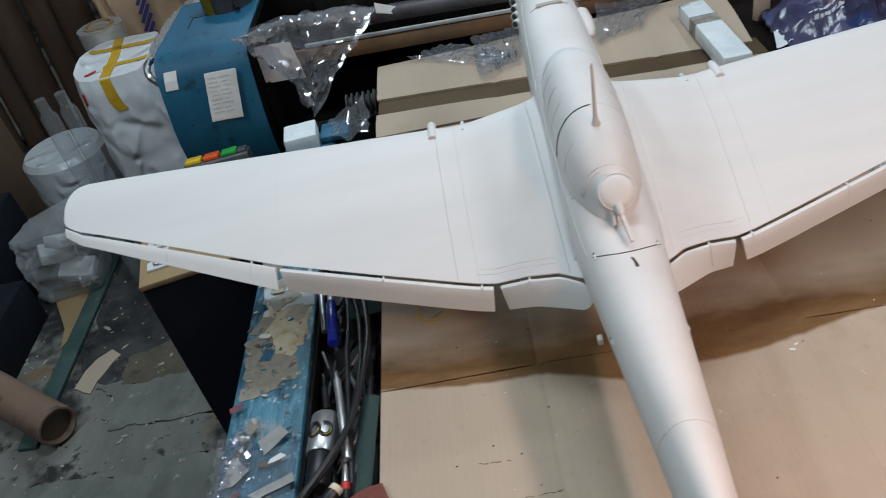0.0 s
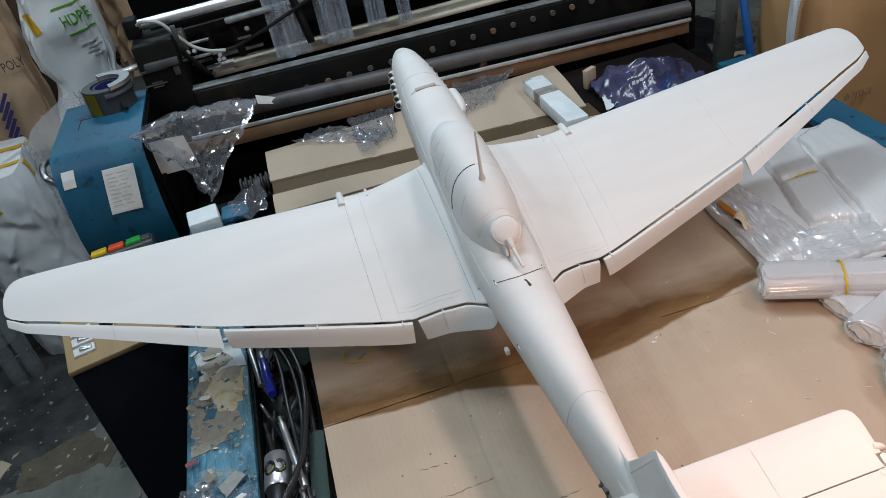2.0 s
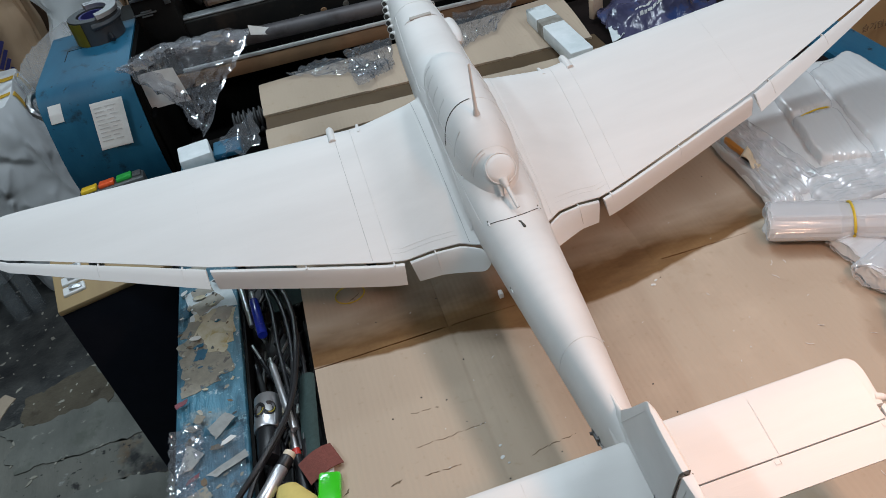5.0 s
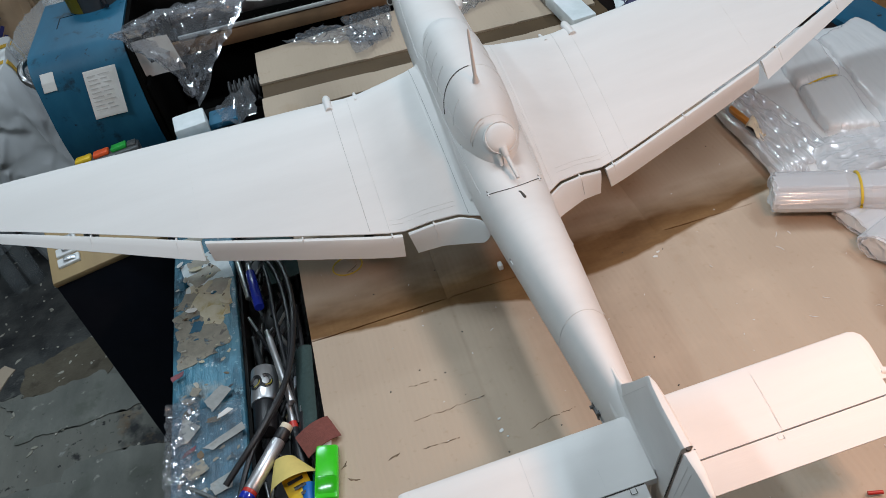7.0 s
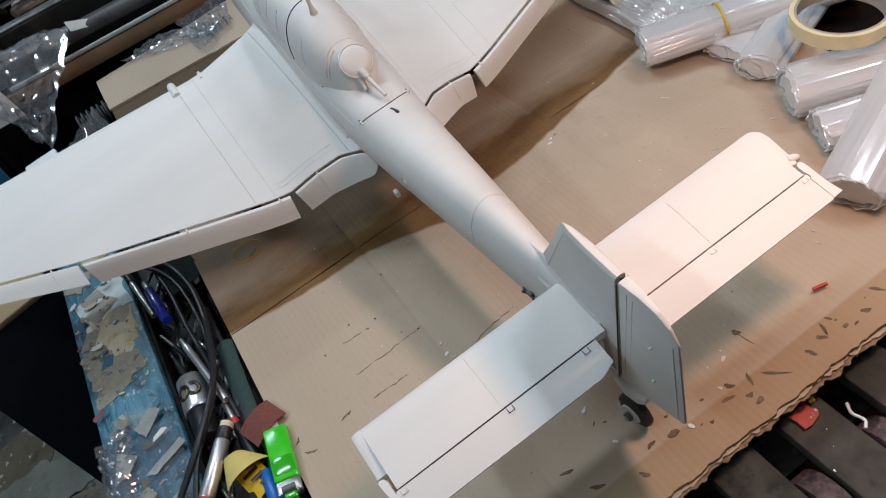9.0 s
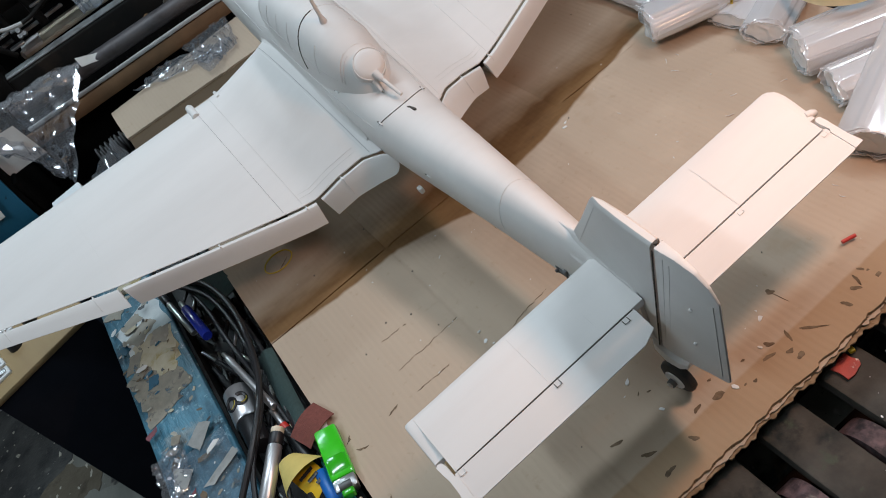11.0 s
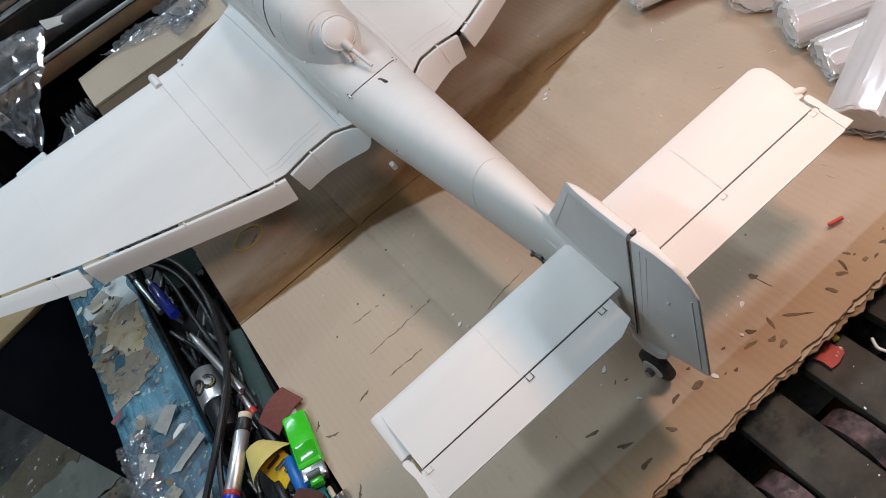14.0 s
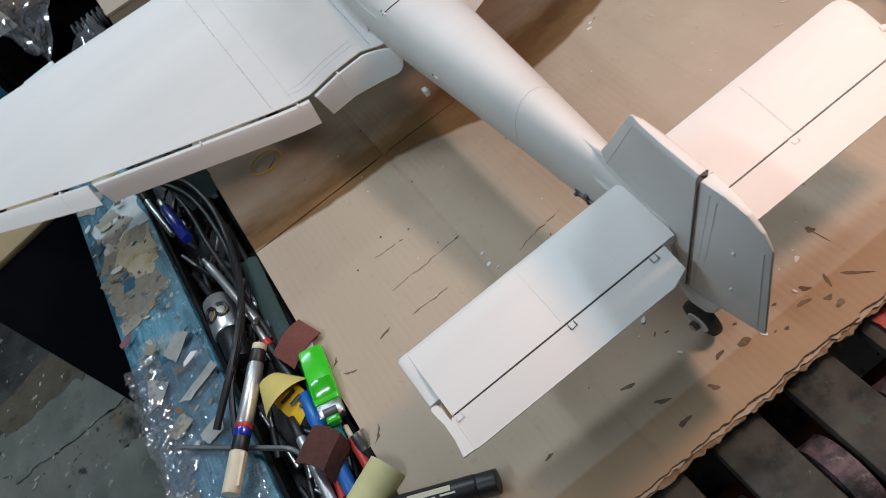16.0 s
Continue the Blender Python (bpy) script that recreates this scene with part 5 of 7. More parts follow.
# end block with its studs
part("end_block", box(at(-0.435, 0.985, 0.13), (0.085, 0.12, 0.20), 0.006), IRON, press)
part("end_plate", box(at(-0.430, 0.940, 0.185), (0.070, 0.05, 0.016), 0.003), GREYIRON, press)
part("rod_clamp", box(at(-0.470, 1.0, 0.250), (0.028, 0.04, 0.040), 0.004), IRON, press)
for x, y, z, r in ((-0.445, 0.955, 0.205, 0.011), (-0.412, 0.960, 0.200, 0.007), (-0.395, 0.985, 0.190, 0.009)):
    part("stud", cyl(at(x, y, z - 0.02), at(x, y, z + 0.012), r, seg=14), STEEL, press)
part("stud_block", box(at(-0.385, 0.985, 0.205), (0.026, 0.03, 0.045), 0.004), GREYIRON, press)
for x in (-0.33, -0.27):
    part("post", cyl(at(x, 1.02, 0.13), at(x, 1.02, 0.20), 0.009, seg=12), IRON, press)
part("pale_cable", tube([at(-0.455, 0.978, 0.258), at(-0.438, 0.962, 0.266), at(-0.408, 0.958, 0.256), at(-0.388, 0.958, 0.228), at(-0.364, 0.958, 0.196), at(-0.334, 0.958, 0.177), at(-0.300, 0.960, 0.168)], 0.0040, 8), CABLE, press, "pale grey cable")
part("dark_cable", tube([at(-0.302, 0.960, 0.168), at(-0.27, 0.965, 0.170), at(-0.194, 0.975, 0.190), at(-0.097, 0.985, 0.222)], 0.0040, 8), IRON, press)

# shaft and bellows in the dark bed
part("shaft", cyl(at(-0.50, 0.69, -0.055), at(-0.27, 0.69, -0.055), 0.011, seg=16), IRON, press)
rows = [(i / 24, 0.022 if i % 4 in (1, 2) else 0.015) for i in range(25)]
bm = cyl(at(-0.338, 0.66, -0.010), at(-0.278, 0.66, -0.010), 0, profile=rows, seg=24)
part("bellows", bm, RUBBER, press, "black rubber bellows")
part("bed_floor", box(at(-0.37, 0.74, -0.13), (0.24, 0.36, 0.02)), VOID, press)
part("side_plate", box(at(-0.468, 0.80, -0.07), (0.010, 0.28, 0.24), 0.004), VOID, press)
part("foot", box(at(-0.40, 1.12, -0.66), (0.12, 0.3, 0.04), 0.004), IRON, press)
part("foot", box(at(0.66, 1.12, -0.66), (0.12, 0.3, 0.04), 0.004), IRON, press)

# bright small parts on the end block and grey ledges
for x, y, z, sx, sz in ((-0.452, 0.937, 0.150, 0.022, 0.003), (-0.452, 0.937, 0.141, 0.022, 0.003), (-0.405, 0.937, 0.165, 0.012, 0.020), (-0.385, 0.955, 0.235, 0.010, 0.030), (-0.448, 0.937, 0.176, 0.054, 0.005), (-0.455, 0.937, 0.146, 0.046, 0.003)):
    part("end_tab", box(at(x, y - 0.014, z), (sx, 0.006, sz), 0.001), GREYIRON, press)
for x, y, z, sx, sy in ((-0.365, 0.965, 0.168, 0.07, 0.012), (-0.352, 0.975, 0.196, 0.05, 0.010), (-0.305, 0.985, 0.160, 0.05, 0.014), (-0.255, 0.99, 0.176, 0.03, 0.010), (-0.335, 0.955, 0.142, 0.03, 0.02)):
    part("ledge", box(at(x, y, z), (sx, sy, 0.004), 0.001), STEEL if sx < 0.04 else WORN, press)
for x, z in ((-0.375, 0.182), (-0.362, 0.182), (-0.318, 0.150), (-0.309, 0.150), (-0.314, 0.160), (-0.243, 0.200)):
    part("screw_head", cyl(at(x, 0.962, z), at(x, 0.954, z + 0.004), 0.0055, 0.0045, 12), STEEL, press)
part("side_column", box(at(-0.492, 1.0, -0.01), (0.060, 0.13, 0.28), 0.004), IRON, press)
part("link_arm", bar((-0.385, 0.950, 0.19), (-0.345, 0.945, 0.130), 0.008, 0.010), IRON, press)
part("rail_bracket", box(at(0.225, 0.842, 0.030), (0.016, 0.012, 0.060), 0.002), RUST, press)

# clear film strips hanging in the machine
for x0, x1, y, z0, z1, seed in ((-0.200, -0.120, 0.990, 0.108, 0.330, 1), (-0.092, -0.022, 1.0, 0.112, 0.330, 2), (0.018, 0.062, 1.01, 0.125, 0.33, 3), (0.089, 0.122, 1.01, 0.113, 0.33, 4)):
    bm = sheet(lambda u, v: Vector((x0 + (x1 - x0) * u, y + 0.008 * math.sin(9 * u + seed) + creased(u * 3, v * 0.25, seed, 1.6, 0.010, 2), z0 + (z1 - z0) * v)), 60, 14, 0.0006)
    whole("film_strip", bm, STRIP, "clear plastic film strip hanging in the machine", "plastic film", "film strips in the machine")


# ---- blue motor cover, buttons and control cabinet ----
cover = thing("motor_cover", pose(-0.575, 0.80, -0.10), "scuffed blue sheet-metal motor cover with paper labels", "machine cover")
prof = [(0.15, -0.02), (0.15, 0.235), (-0.08, 0.235), (-0.100, 0.230), (-0.116, 0.218), (-0.127, 0.198), (-0.136, 0.165), (-0.1465, 0.12), (-0.150, 0.085), (-0.146, 0.045), (-0.134, 0.010), (-0.118, -0.02)]
bm = bmesh.new()
rings_to(bm, [[Vector((x, y, z)) for y, z in prof] for x in (-0.075, -0.070, 0.088, 0.093)])
part("shell", bm, BLUE, cover)
bm = bmesh.new()
inner = [(y * 0.985, z - 0.004) for y, z in prof]
rings_to(bm, [[Vector((x, y, z)) for y, z in inner] for x in (0.0935, 0.102)])
part("side_opening", bm, VOID, cover, "open side, painted black for its inner shade")
part("stand", box((0.0, 0.03, -0.30), (0.12, 0.20, 0.56), 0.006), IRON, cover)


def on_cover(x, s):
    """A place on the front skin, s from the top edge down."""
    pts = prof[2:]
    for a, b in zip(pts, pts[1:]):
        d = math.dist(a, b)
        if s <= d:
            k = s / d
            return Vector((x, a[0] + (b[0] - a[0]) * k, a[1] + (b[1] - a[1]) * k)), Vector((0, -(a[1] - b[1]), a[0] - b[0])).normalized()
        s -= d
    return Vector((x, *pts[-1])), Vector((0, -1, 0))


def stuck(x0, x1, s0, s1, lift=0.0012):
    def f(u, v):
        p, n_ = on_cover(x0 + 0.006 + (x1 - x0) * u, s0 + 0.012 + (s1 - s0) * v)
        curl_ = 0.006 * max(0.0, (p.x + 0.02) / 0.08) ** 4 if x1 > 0 else 0.0
        return p + Vector((0, -1, 0.3)) * (lift + curl_) + Vector((-0.141 * (s0 + (s1 - s0) * v - 0.05), 0, 0))
    return sheet(f, 10, max(2, round((s1 - s0) / 0.002)), 0.0004)


lab = part("paper_label", stuck(0.004, 0.064, 0.050, 0.135), PAPER, cover, "curling white paper label")
for i in range(9):
    for k, (a, b) in enumerate(((0.010, 0.024 + 0.003 * (i % 3)), (0.029 + 0.003 * (i % 3), 0.050 - 0.006 * (i % 2)))):
        part("print_line", stuck(a, b, 0.059 + 0.0075 * i, 0.0602 + 0.0075 * i, 0.0021), GREYBAR, lab)
part("paper_label", stuck(-0.068, -0.045, 0.035, 0.067), PAPER, cover, "small white paper label")
part("access_seam", box((-0.004, 0.06, 0.2352), (0.060, 0.0016, 0.001)), IRON, cover)
part("access_seam", box((-0.034, 0.035, 0.2352), (0.0016, 0.05, 0.001)), IRON, cover)
part("handle_loop", tube([(-0.074, -0.058, 0.208), (-0.086, -0.066, 0.220), (-0.092, -0.092, 0.222), (-0.090, -0.110, 0.208), (-0.074, -0.116, 0.190)], 0.0062, 10), STEEL, cover, "bright steel handle")

panel = thing("button_panel", pose(-0.564, 0.562, -0.022) @ pose(0, 0, 0, -14, 0, 9), "grey push-button panel with yellow, orange and green buttons", "control panel")
part("case", box((0, 0, 0), (0.115, 0.05, 0.03), 0.003), GREYIRON, panel)
for i, (m_, l) in enumerate(((YELLOW, "yellow button"), (ORANGE, "orange button"), (GREENK, "green button"))):
    part("button", box((-0.038 + 0.031 * i, 0.004, 0.0185), (0.027, 0.030, 0.007), 0.002), m_, panel, l)
part("button", box((0.046, 0.004, 0.0165), (0.016, 0.028, 0.006), 0.002), GREYIRON, panel)
part("bracket", box((0, 0.0, -0.12), (0.09, 0.03, 0.22), 0.003), IRON, panel)

cabinet = thing("control_cabinet", pose(-0.560, 0.378, FLOOR_Z) @ pose(0, 0, 0, 0, 0, 13), "black control cabinet with a tan wooden top and rocker switches", "cabinet")
part("body", box((0, 0, H / 2 - 0.005), (0.165, 0.26, H - 0.01), 0.003), BLACK, cabinet)
part("top_board", box((0, 0, H - 0.006), (0.168, 0.264, 0.010), 0.003), TAN, cabinet, "tan wooden top board")
for k, (x, y) in enumerate(((-0.055, -0.095), (-0.055, -0.068), (-0.055, -0.041), (-0.020, -0.01))):
    plate_ = part("switch_plate", box((x, y, H + 0.0005), (0.032, 0.020, 0.006), 0.002), WHITEP, cabinet, "white rocker switch")
    part("rocker", box((x + 0.002, y, H + 0.005), (0.018, 0.012, 0.005), 0.002, Matrix.Translation((x, y, H)) @ Matrix.Rotation(0.22, 4, "Y") @ Matrix.Translation((-x, -y, -H))), SILVER, plate_)
for x, y in ((-0.016, -0.062), (0.02, -0.04)):
    part("knob", cyl((x, y, H - 0.001), (x, y, H + 0.016), 0, profile=((0, 0.010), (0.7, 0.009), (1, 0.006)), seg=18), BLACKP, cabinet)

foam = thing("foam_block", pose(-0.405, 0.545, -0.009) @ pose(0, 0, 0, 0, 0, 6), "white foam block on the blue strip", "foam block")
part("block", box((0, 0, 0.016), (0.055, 0.055, 0.032), 0.003), FOAM, foam)
foam2 = thing("foam_block", pose(0.291, 0.594, 0.006) @ pose(0, 0, 0, 0, 0, 91), "long white foam bar with grey smudges and a brown-grey band on cardboard", "foam block")
part("block", box((0, 0, 0.014), (0.225, 0.044, 0.028), 0.003), FOAM, foam2)
# a darker brown-grey band round part of the bar
part("smudge", box((0.036, 0, 0.0141), (0.036, 0.0446, 0.0286), 0.003), surface("brown_grey_foam", (0.20, 0.18, 0.15), (0.34, 0.33, 0.30), 40, 0.9, bump=0.2), foam2, "brown-grey band")
bm = crumple(lambda u, v: Vector((-0.36 + 0.07 * u, 0.53 + 0.06 * v, 0.004 + 0.03 * u * v + wob(u * 3, v * 3, 1, 1.4, 0.012))), 7, 6, 0.0006, 0.005, 3)
whole("film_scrap", bm, CLEAR, "crumpled clear plastic scrap on the blue strip", "plastic film")
whole("blue_pad", box((-0.352, 0.565, -0.002), (0.05, 0.05, 0.012), 0.004), BLUE, "blue plastic pad beside the foam block", "pad")

# crumpled clear film over the roller and on the cardboard
def drape(u, v):
    top = Vector((-0.500, 0.652, 0.156)) * (1 - u) ** 2 + Vector((-0.425, 0.790, 0.142)) * 2 * u * (1 - u) + Vector((-0.258, 0.868, 0.080)) * u * u
    tip = Vector((-0.412, 0.655, 0.016)).lerp(Vector((-0.392, 0.665, -0.008)), u)
    p = top.lerp(tip, v)
    p += Vector((0.030, 0, 0.0)) * math.sin(math.pi * v) * (u - 0.6) * -0.8
    k = min(1, v * 6)
    return p + Vector((creased(u, v, 3, 2.6, 0.010, 3), creased(u, v, 5, 2.6, 0.022, 2) * (0.4 + 0.6 * k), creased(u, v, 9, 3.0, 0.006, 2)))


drapery = thing("film_bag", pose(0, 0, 0), "crumpled clear plastic bag with a paper insert hung on the roller", "plastic bag")
part("bag", crumple(drape, 22, 16, 0.0006, 0.0048, 4), CLEAR, drapery, smooth=0.4)
part("hem", crumple(lambda u, v: drape(u, 0.15 * v) + Vector((0.0, -0.008 * math.sin(3.1 * v), 0.006 * math.sin(3.1 * v))), 34, 5, 0.0008, 0.0036, 6), HEM, drapery, "rolled crinkled hem", smooth=0.5)
part("insert", sheet(lambda u, v: Vector((-0.480 + 0.072 * u + 0.008 * v, 0.698 + 0.004 * math.sin(3 * u), 0.117 - 0.003 * u - 0.070 * v)), 6, 4, 0.0006), PAPER, drapery, "white paper insert")
part("corner", sheet(lambda u, v: Vector((-0.266 + 0.040 * u, 0.862 - 0.006 * v, 0.092 - 0.016 * u - 0.018 * v * (1 - 0.3 * u))), 4, 4, 0.0006), PAPER, drapery, "white paper tab")


def loose_film(quad, z, k, seed):
    """A thin sheet lying on something: four corners, height and depth of its creases."""
    a, b, c, d = (Vector((*p, 0)) for p in quad)

    def f(u, v):
        p = a.lerp(b, u).lerp(d.lerp(c, u), v)
        return p + Vector((creased(u * 2, v, seed, 1.7, 0.010, 2), creased(u * 2, v, seed + 4, 1.9, 0.010, 2), z + max(0.0006, k * 0.4 + creased(u * 2.4, v * 1.2, seed + 8, 1.4, k, 2))))
    return crumple(f, 26, 12, 0.0005, 0.0028, seed)


for quad, z, seed in (([(-0.225, 0.765), (-0.060, 0.655), (-0.020, 0.700), (-0.140, 0.800)], 0.008, 11), ([(-0.09, 0.62), (-0.02, 0.655), (0.0, 0.80), (-0.10, 0.80)], 0.009, 12), ([(0.11, 0.66), (0.20, 0.70), (0.285, 0.815), (0.14, 0.82)], 0.010, 13)):
    whole("film_sheet", loose_film(quad, z, 0.006, seed), CLEAR, "crumpled clear plastic film lying on the cardboard", "plastic film", "loose film", smooth=0.4)

# ---- things on the right of the bench ----
bm = crumple(lambda u, v: Vector((0.385 + 0.19 * u + wob(u * 4, v * 4, 21, 1, 0.02), 0.515 + 0.15 * v + wob(u * 4, v * 4, 23, 1, 0.02), 0.012 + 0.034 * math.sin(math.pi * u) * math.sin(math.pi * v) + abs(wob(u * 3, v * 3, 25, 1, 0.02)) + creased(u * 1.2, v * 2.2, 29, 1.1, 0.010, 2))), 26, 20, 0.004, 0.0022, 3)
printed = thing("printed_bag", pose(0, 0, 0), "crumpled dark purple printed plastic bag on the bench", "plastic bag")
foil = part("bag", bm, PURPLE, printed, smooth=0.7)
tree = BVHTree.FromPolygons([v.co for v in foil.data.vertices], [p.vertices for p in foil.data.polygons])


def over_foil(x, y):
    found = tree.ray_cast(Vector((x, y, 0.3)), Vector((0, 0, -1)))[0]
    return Vector((x, y, (found.z if found else 0.02) + 0.0012))


for x, y, l in ((0.428, 0.556, 0.007), (0.437, 0.558, 0.006), (0.445, 0.560, 0.007), (0.454, 0.563, 0.012), (0.468, 0.566, 0.007), (0.432, 0.544, 0.008), (0.442, 0.546, 0.006), (0.450, 0.549, 0.010), (0.462, 0.552, 0.006), (0.470, 0.554, 0.012), (0.450, 0.594, 0.03)):
    part("print_line", sheet(lambda u, v: over_foil(x + l * u + 0.002 * v, y + 0.25 * l * u + 0.0055 * v), 6, 3, 0.0006), GREYBAR, printed, "pale printed mark")
bm = sheet(lambda u, v: Vector((0.362 + 0.055 * u + 0.020 * v, 0.510 + 0.065 * v + 0.03 * u, 0.016 + 0.014 * u * v + creased(u * 2, v * 2, 4, 1, 0.006))), 8, 8, 0.0008)
whole("film_scrap", bm, FOAM, "white foam sheet scrap beside the printed bag", "plastic scrap")
whole("card_scrap", box((0.395, 0.66, 0.02), (0.03, 0.012, 0.04), 0.002, Matrix.Translation((0.395, 0.66, 0)) @ Matrix.Rotation(0.5, 4, "Z") @ Matrix.Translation((-0.395, -0.66, 0))), CARD, "small torn cardboard scrap on the bench", "cardboard")


def flat_stack(quad, z, h, seed, pinch=None, k=0.003, n=(70, 90)):
    """A stack of flat bags over four corners (back pair first), domed at its edges; pinch: where a band squeezes it."""
    a, b, c, d = (Vector((*p, 0)) for p in quad)

    def f(u, v):
        p, q = 2 * u - 1, 2 * v - 1
        edge = max(0.0, (1 - abs(p) ** 16) * (1 - abs(q) ** 24)) ** 0.5
        squeeze = 1 - 0.35 * math.exp(-((v - pinch) / 0.03) ** 2) if pinch else 1
        uu = 0.5 + (u - 0.5) * (1 - 0.10 * (1 - squeeze) / 0.35)
        at_ = a.lerp(b, uu).lerp(d.lerp(c, uu), v)
        wave = creased(u * 3, v * 0.5, seed, 1.2, k, 2) * edge if pinch else (creased(u * 6, v * 1.6, seed, 1.2, k * 0.8, 2) + creased(u * 3.2, v * 4, seed + 2, 1.1, k * 0.8, 2)) * edge
        return at_ + Vector((creased(v * 2, 0.3, seed, 2, 0.004), creased(u * 2, 0.7, seed, 2, 0.004), z + 0.003 + h * edge * squeeze + wave))
    bm = sheet(f, n[0], n[1], 0.0015)
    return bm


LAYERS = (([(0.372, 0.300), (0.600, 0.300), (0.545, -0.030), (0.350, -0.036)], 0.0, 0.012, 31, None, 0.0022, BAGS),
          ([(0.350, 0.190), (0.392, 0.200), (0.384, -0.030), (0.346, -0.020)], 0.006, 0.010, 33, None, 0.0046, CRISP),
          ([(0.400, 0.300), (0.640, 0.260), (0.575, -0.055), (0.392, -0.062)], 0.010, 0.006, 34, None, 0.0006, BAGS),
          ([(0.366, 0.165), (0.420, 0.180), (0.430, -0.010), (0.360, -0.018)], 0.014, 0.005, 35, None, 0.0050, CRISP),
          ([(0.567, 0.235), (0.648, 0.262), (0.650, 0.020), (0.505, -0.030)], 0.016, 0.009, 37, None, 0.0005, BAGS),
          ([(0.400, 0.020), (0.560, 0.010), (0.560, -0.066), (0.385, -0.060)], 0.012, 0.008, 38, None, 0.0042, CRISP),
          ([(0.482, 0.215), (0.556, 0.232), (0.494, 0.000), (0.437, 0.022)], 0.017, 0.014, 41, 0.46, 0.0010, BAGS))
for quad, z, h, seed, pinch, k, m_ in LAYERS:
    st = thing("flat_bag", pose(0, 0, 0), "crinkled clear plastic bag on the stack" if m_ == CRISP else "stack of clear flat plastic bags on the bench", "plastic bag", "bag stacks")
    part("bag_top", flat_stack(quad, z, h, seed, pinch, k), m_, st, smooth=3)
    part("lower_layer", flat_stack([(x + 0.004 * (-1) ** i, y - 0.004) for i, (x, y) in enumerate(quad)], z - 0.001, h * 0.45, seed + 1, None, 0.002, (20, 24)), BAGS, st, smooth=3)
bm = tube([(0.466, 0.119, 0.018), (0.468, 0.121, 0.029), (0.482, 0.123, 0.0325), (0.502, 0.125, 0.0330), (0.520, 0.126, 0.029), (0.524, 0.126, 0.018)], 0.0013, 6)
whole("rubber_band", bm, BAND, "yellow rubber band round a stack of bags", "rubber band")


def bag_roll(p, yaw, length, r, flat, seed, band=False, lift=0.0, pitch=0.0):
    """Bags rolled up in layers: ragged ends, long wrinkles, a little flattened."""
    ob = thing("bag_roll", pose(p[0], p[1], 0.003 + lift) @ pose(0, 0, 0, 0, 0, yaw) @ pose(0, 0, 0, 0, -pitch, 0), "tight roll of clear plastic bags lying on the cardboard", "bag roll", "bag rolls")
    rr = random.Random(seed)
    n = 72
    for layer, (k0, start) in enumerate(((1.0, 0.0), (0.95, -0.006), (0.88, 0.003), (0.80, 0.0))):
        ph = [rr.uniform(0, 6.28) for _ in range(6)]
        sides = sorted(2 * math.pi * (k + rr.uniform(-0.38, 0.38)) / 9 for k in range(9))

        def chord(a):
            """Flat panels between the folds of the roll."""
            for lo, hi in zip(sides, sides[1:] + [sides[0] + 2 * math.pi]):
                for b in (a, a + 2 * math.pi):
                    if lo <= b <= hi:
                        return math.cos((hi - lo) / 2) / math.cos(b - (lo + hi) / 2)
            return 1.0
        tips = [start * 0.5 + 0.0010 * math.sin(2 * math.pi * j / n * 2 + ph[0]) + 0.0042 * noise.noise(Vector((math.cos(2 * math.pi * j / n) * 2.4, math.sin(2 * math.pi * j / n) * 2.4, seed * 3 + layer))) + rr.uniform(-0.0006, 0.0006) for j in range(n)]

        def ring(s_, k):
            out = []
            for j in range(n):
                a = 2 * math.pi * j / n
                x = tips[j] * (1 - s_) + (length - tips[j]) * s_
                w_ = 1.04 * chord((a + 0.10 * math.sin(2.2 * s_ + ph[4])) % (2 * math.pi)) + 0.030 * math.sin(2 * a + ph[1] + 2 * s_) + 0.030 * noise.noise(Vector((math.cos(a) * 3.2, math.sin(a) * 3.2, x * 5 + seed)))
                w_ *= 1 - 0.16 * band * math.exp(-((x - length * 0.36) / 0.007) ** 2)
                out.append(Vector((x, r * k0 * k * w_ * math.cos(a), r * flat + r * k0 * k * w_ * flat * math.sin(a))))
            return out
        rows = [ring(0, 0.90), ring(0, 0.975), *[ring((i + 0.15) / 20.3, 1.0) for i in range(21)], ring(1, 0.975), ring(1, 0.90)]
        bm = bmesh.new()
        rings_to(bm, rows, cap=layer == 3)
        part("layer" if layer else "outer_layer", bm, ROLLED if layer < 3 else CORED, ob, smooth=0.16)
    if band:
        bm = bmesh.new()
        x_ = length * 0.36
        loop_ = [Vector((x_, r * 0.90 * math.cos(a), r * flat + r * 0.90 * flat * math.sin(a))) for a in [2 * math.pi * j / 40 for j in range(41)]]
        tube(loop_, 0.0016, 6, bm, 0, True)
        part("rubber_band", bm, BAND, ob, "yellow rubber band")
    return ob


bag_roll((0.312, -0.056), -25, 0.25, 0.030, 0.70, 3, True, 0.004)
bag_roll((0.368, -0.124), 9, 0.15, 0.030, 0.36, 4)
bag_roll((0.362, -0.180), 20, 0.17, 0.027, 0.60, 5)
bag_roll((0.343, -0.240), -29, 0.22, 0.032, 0.72, 6)
bag_roll((0.321, -0.298), -27, 0.14, 0.025, 0.70, 7)
bag_roll((0.274, -0.372), 19, 0.22, 0.030, 0.66, 8, False, 0.0, 7)
tape = thing("tape_roll", pose(0.420, -0.232, 0.060) @ pose(0, 0, 0, 4, 4, 0), "roll of clear yellowish tape on the bag rolls", "tape roll")


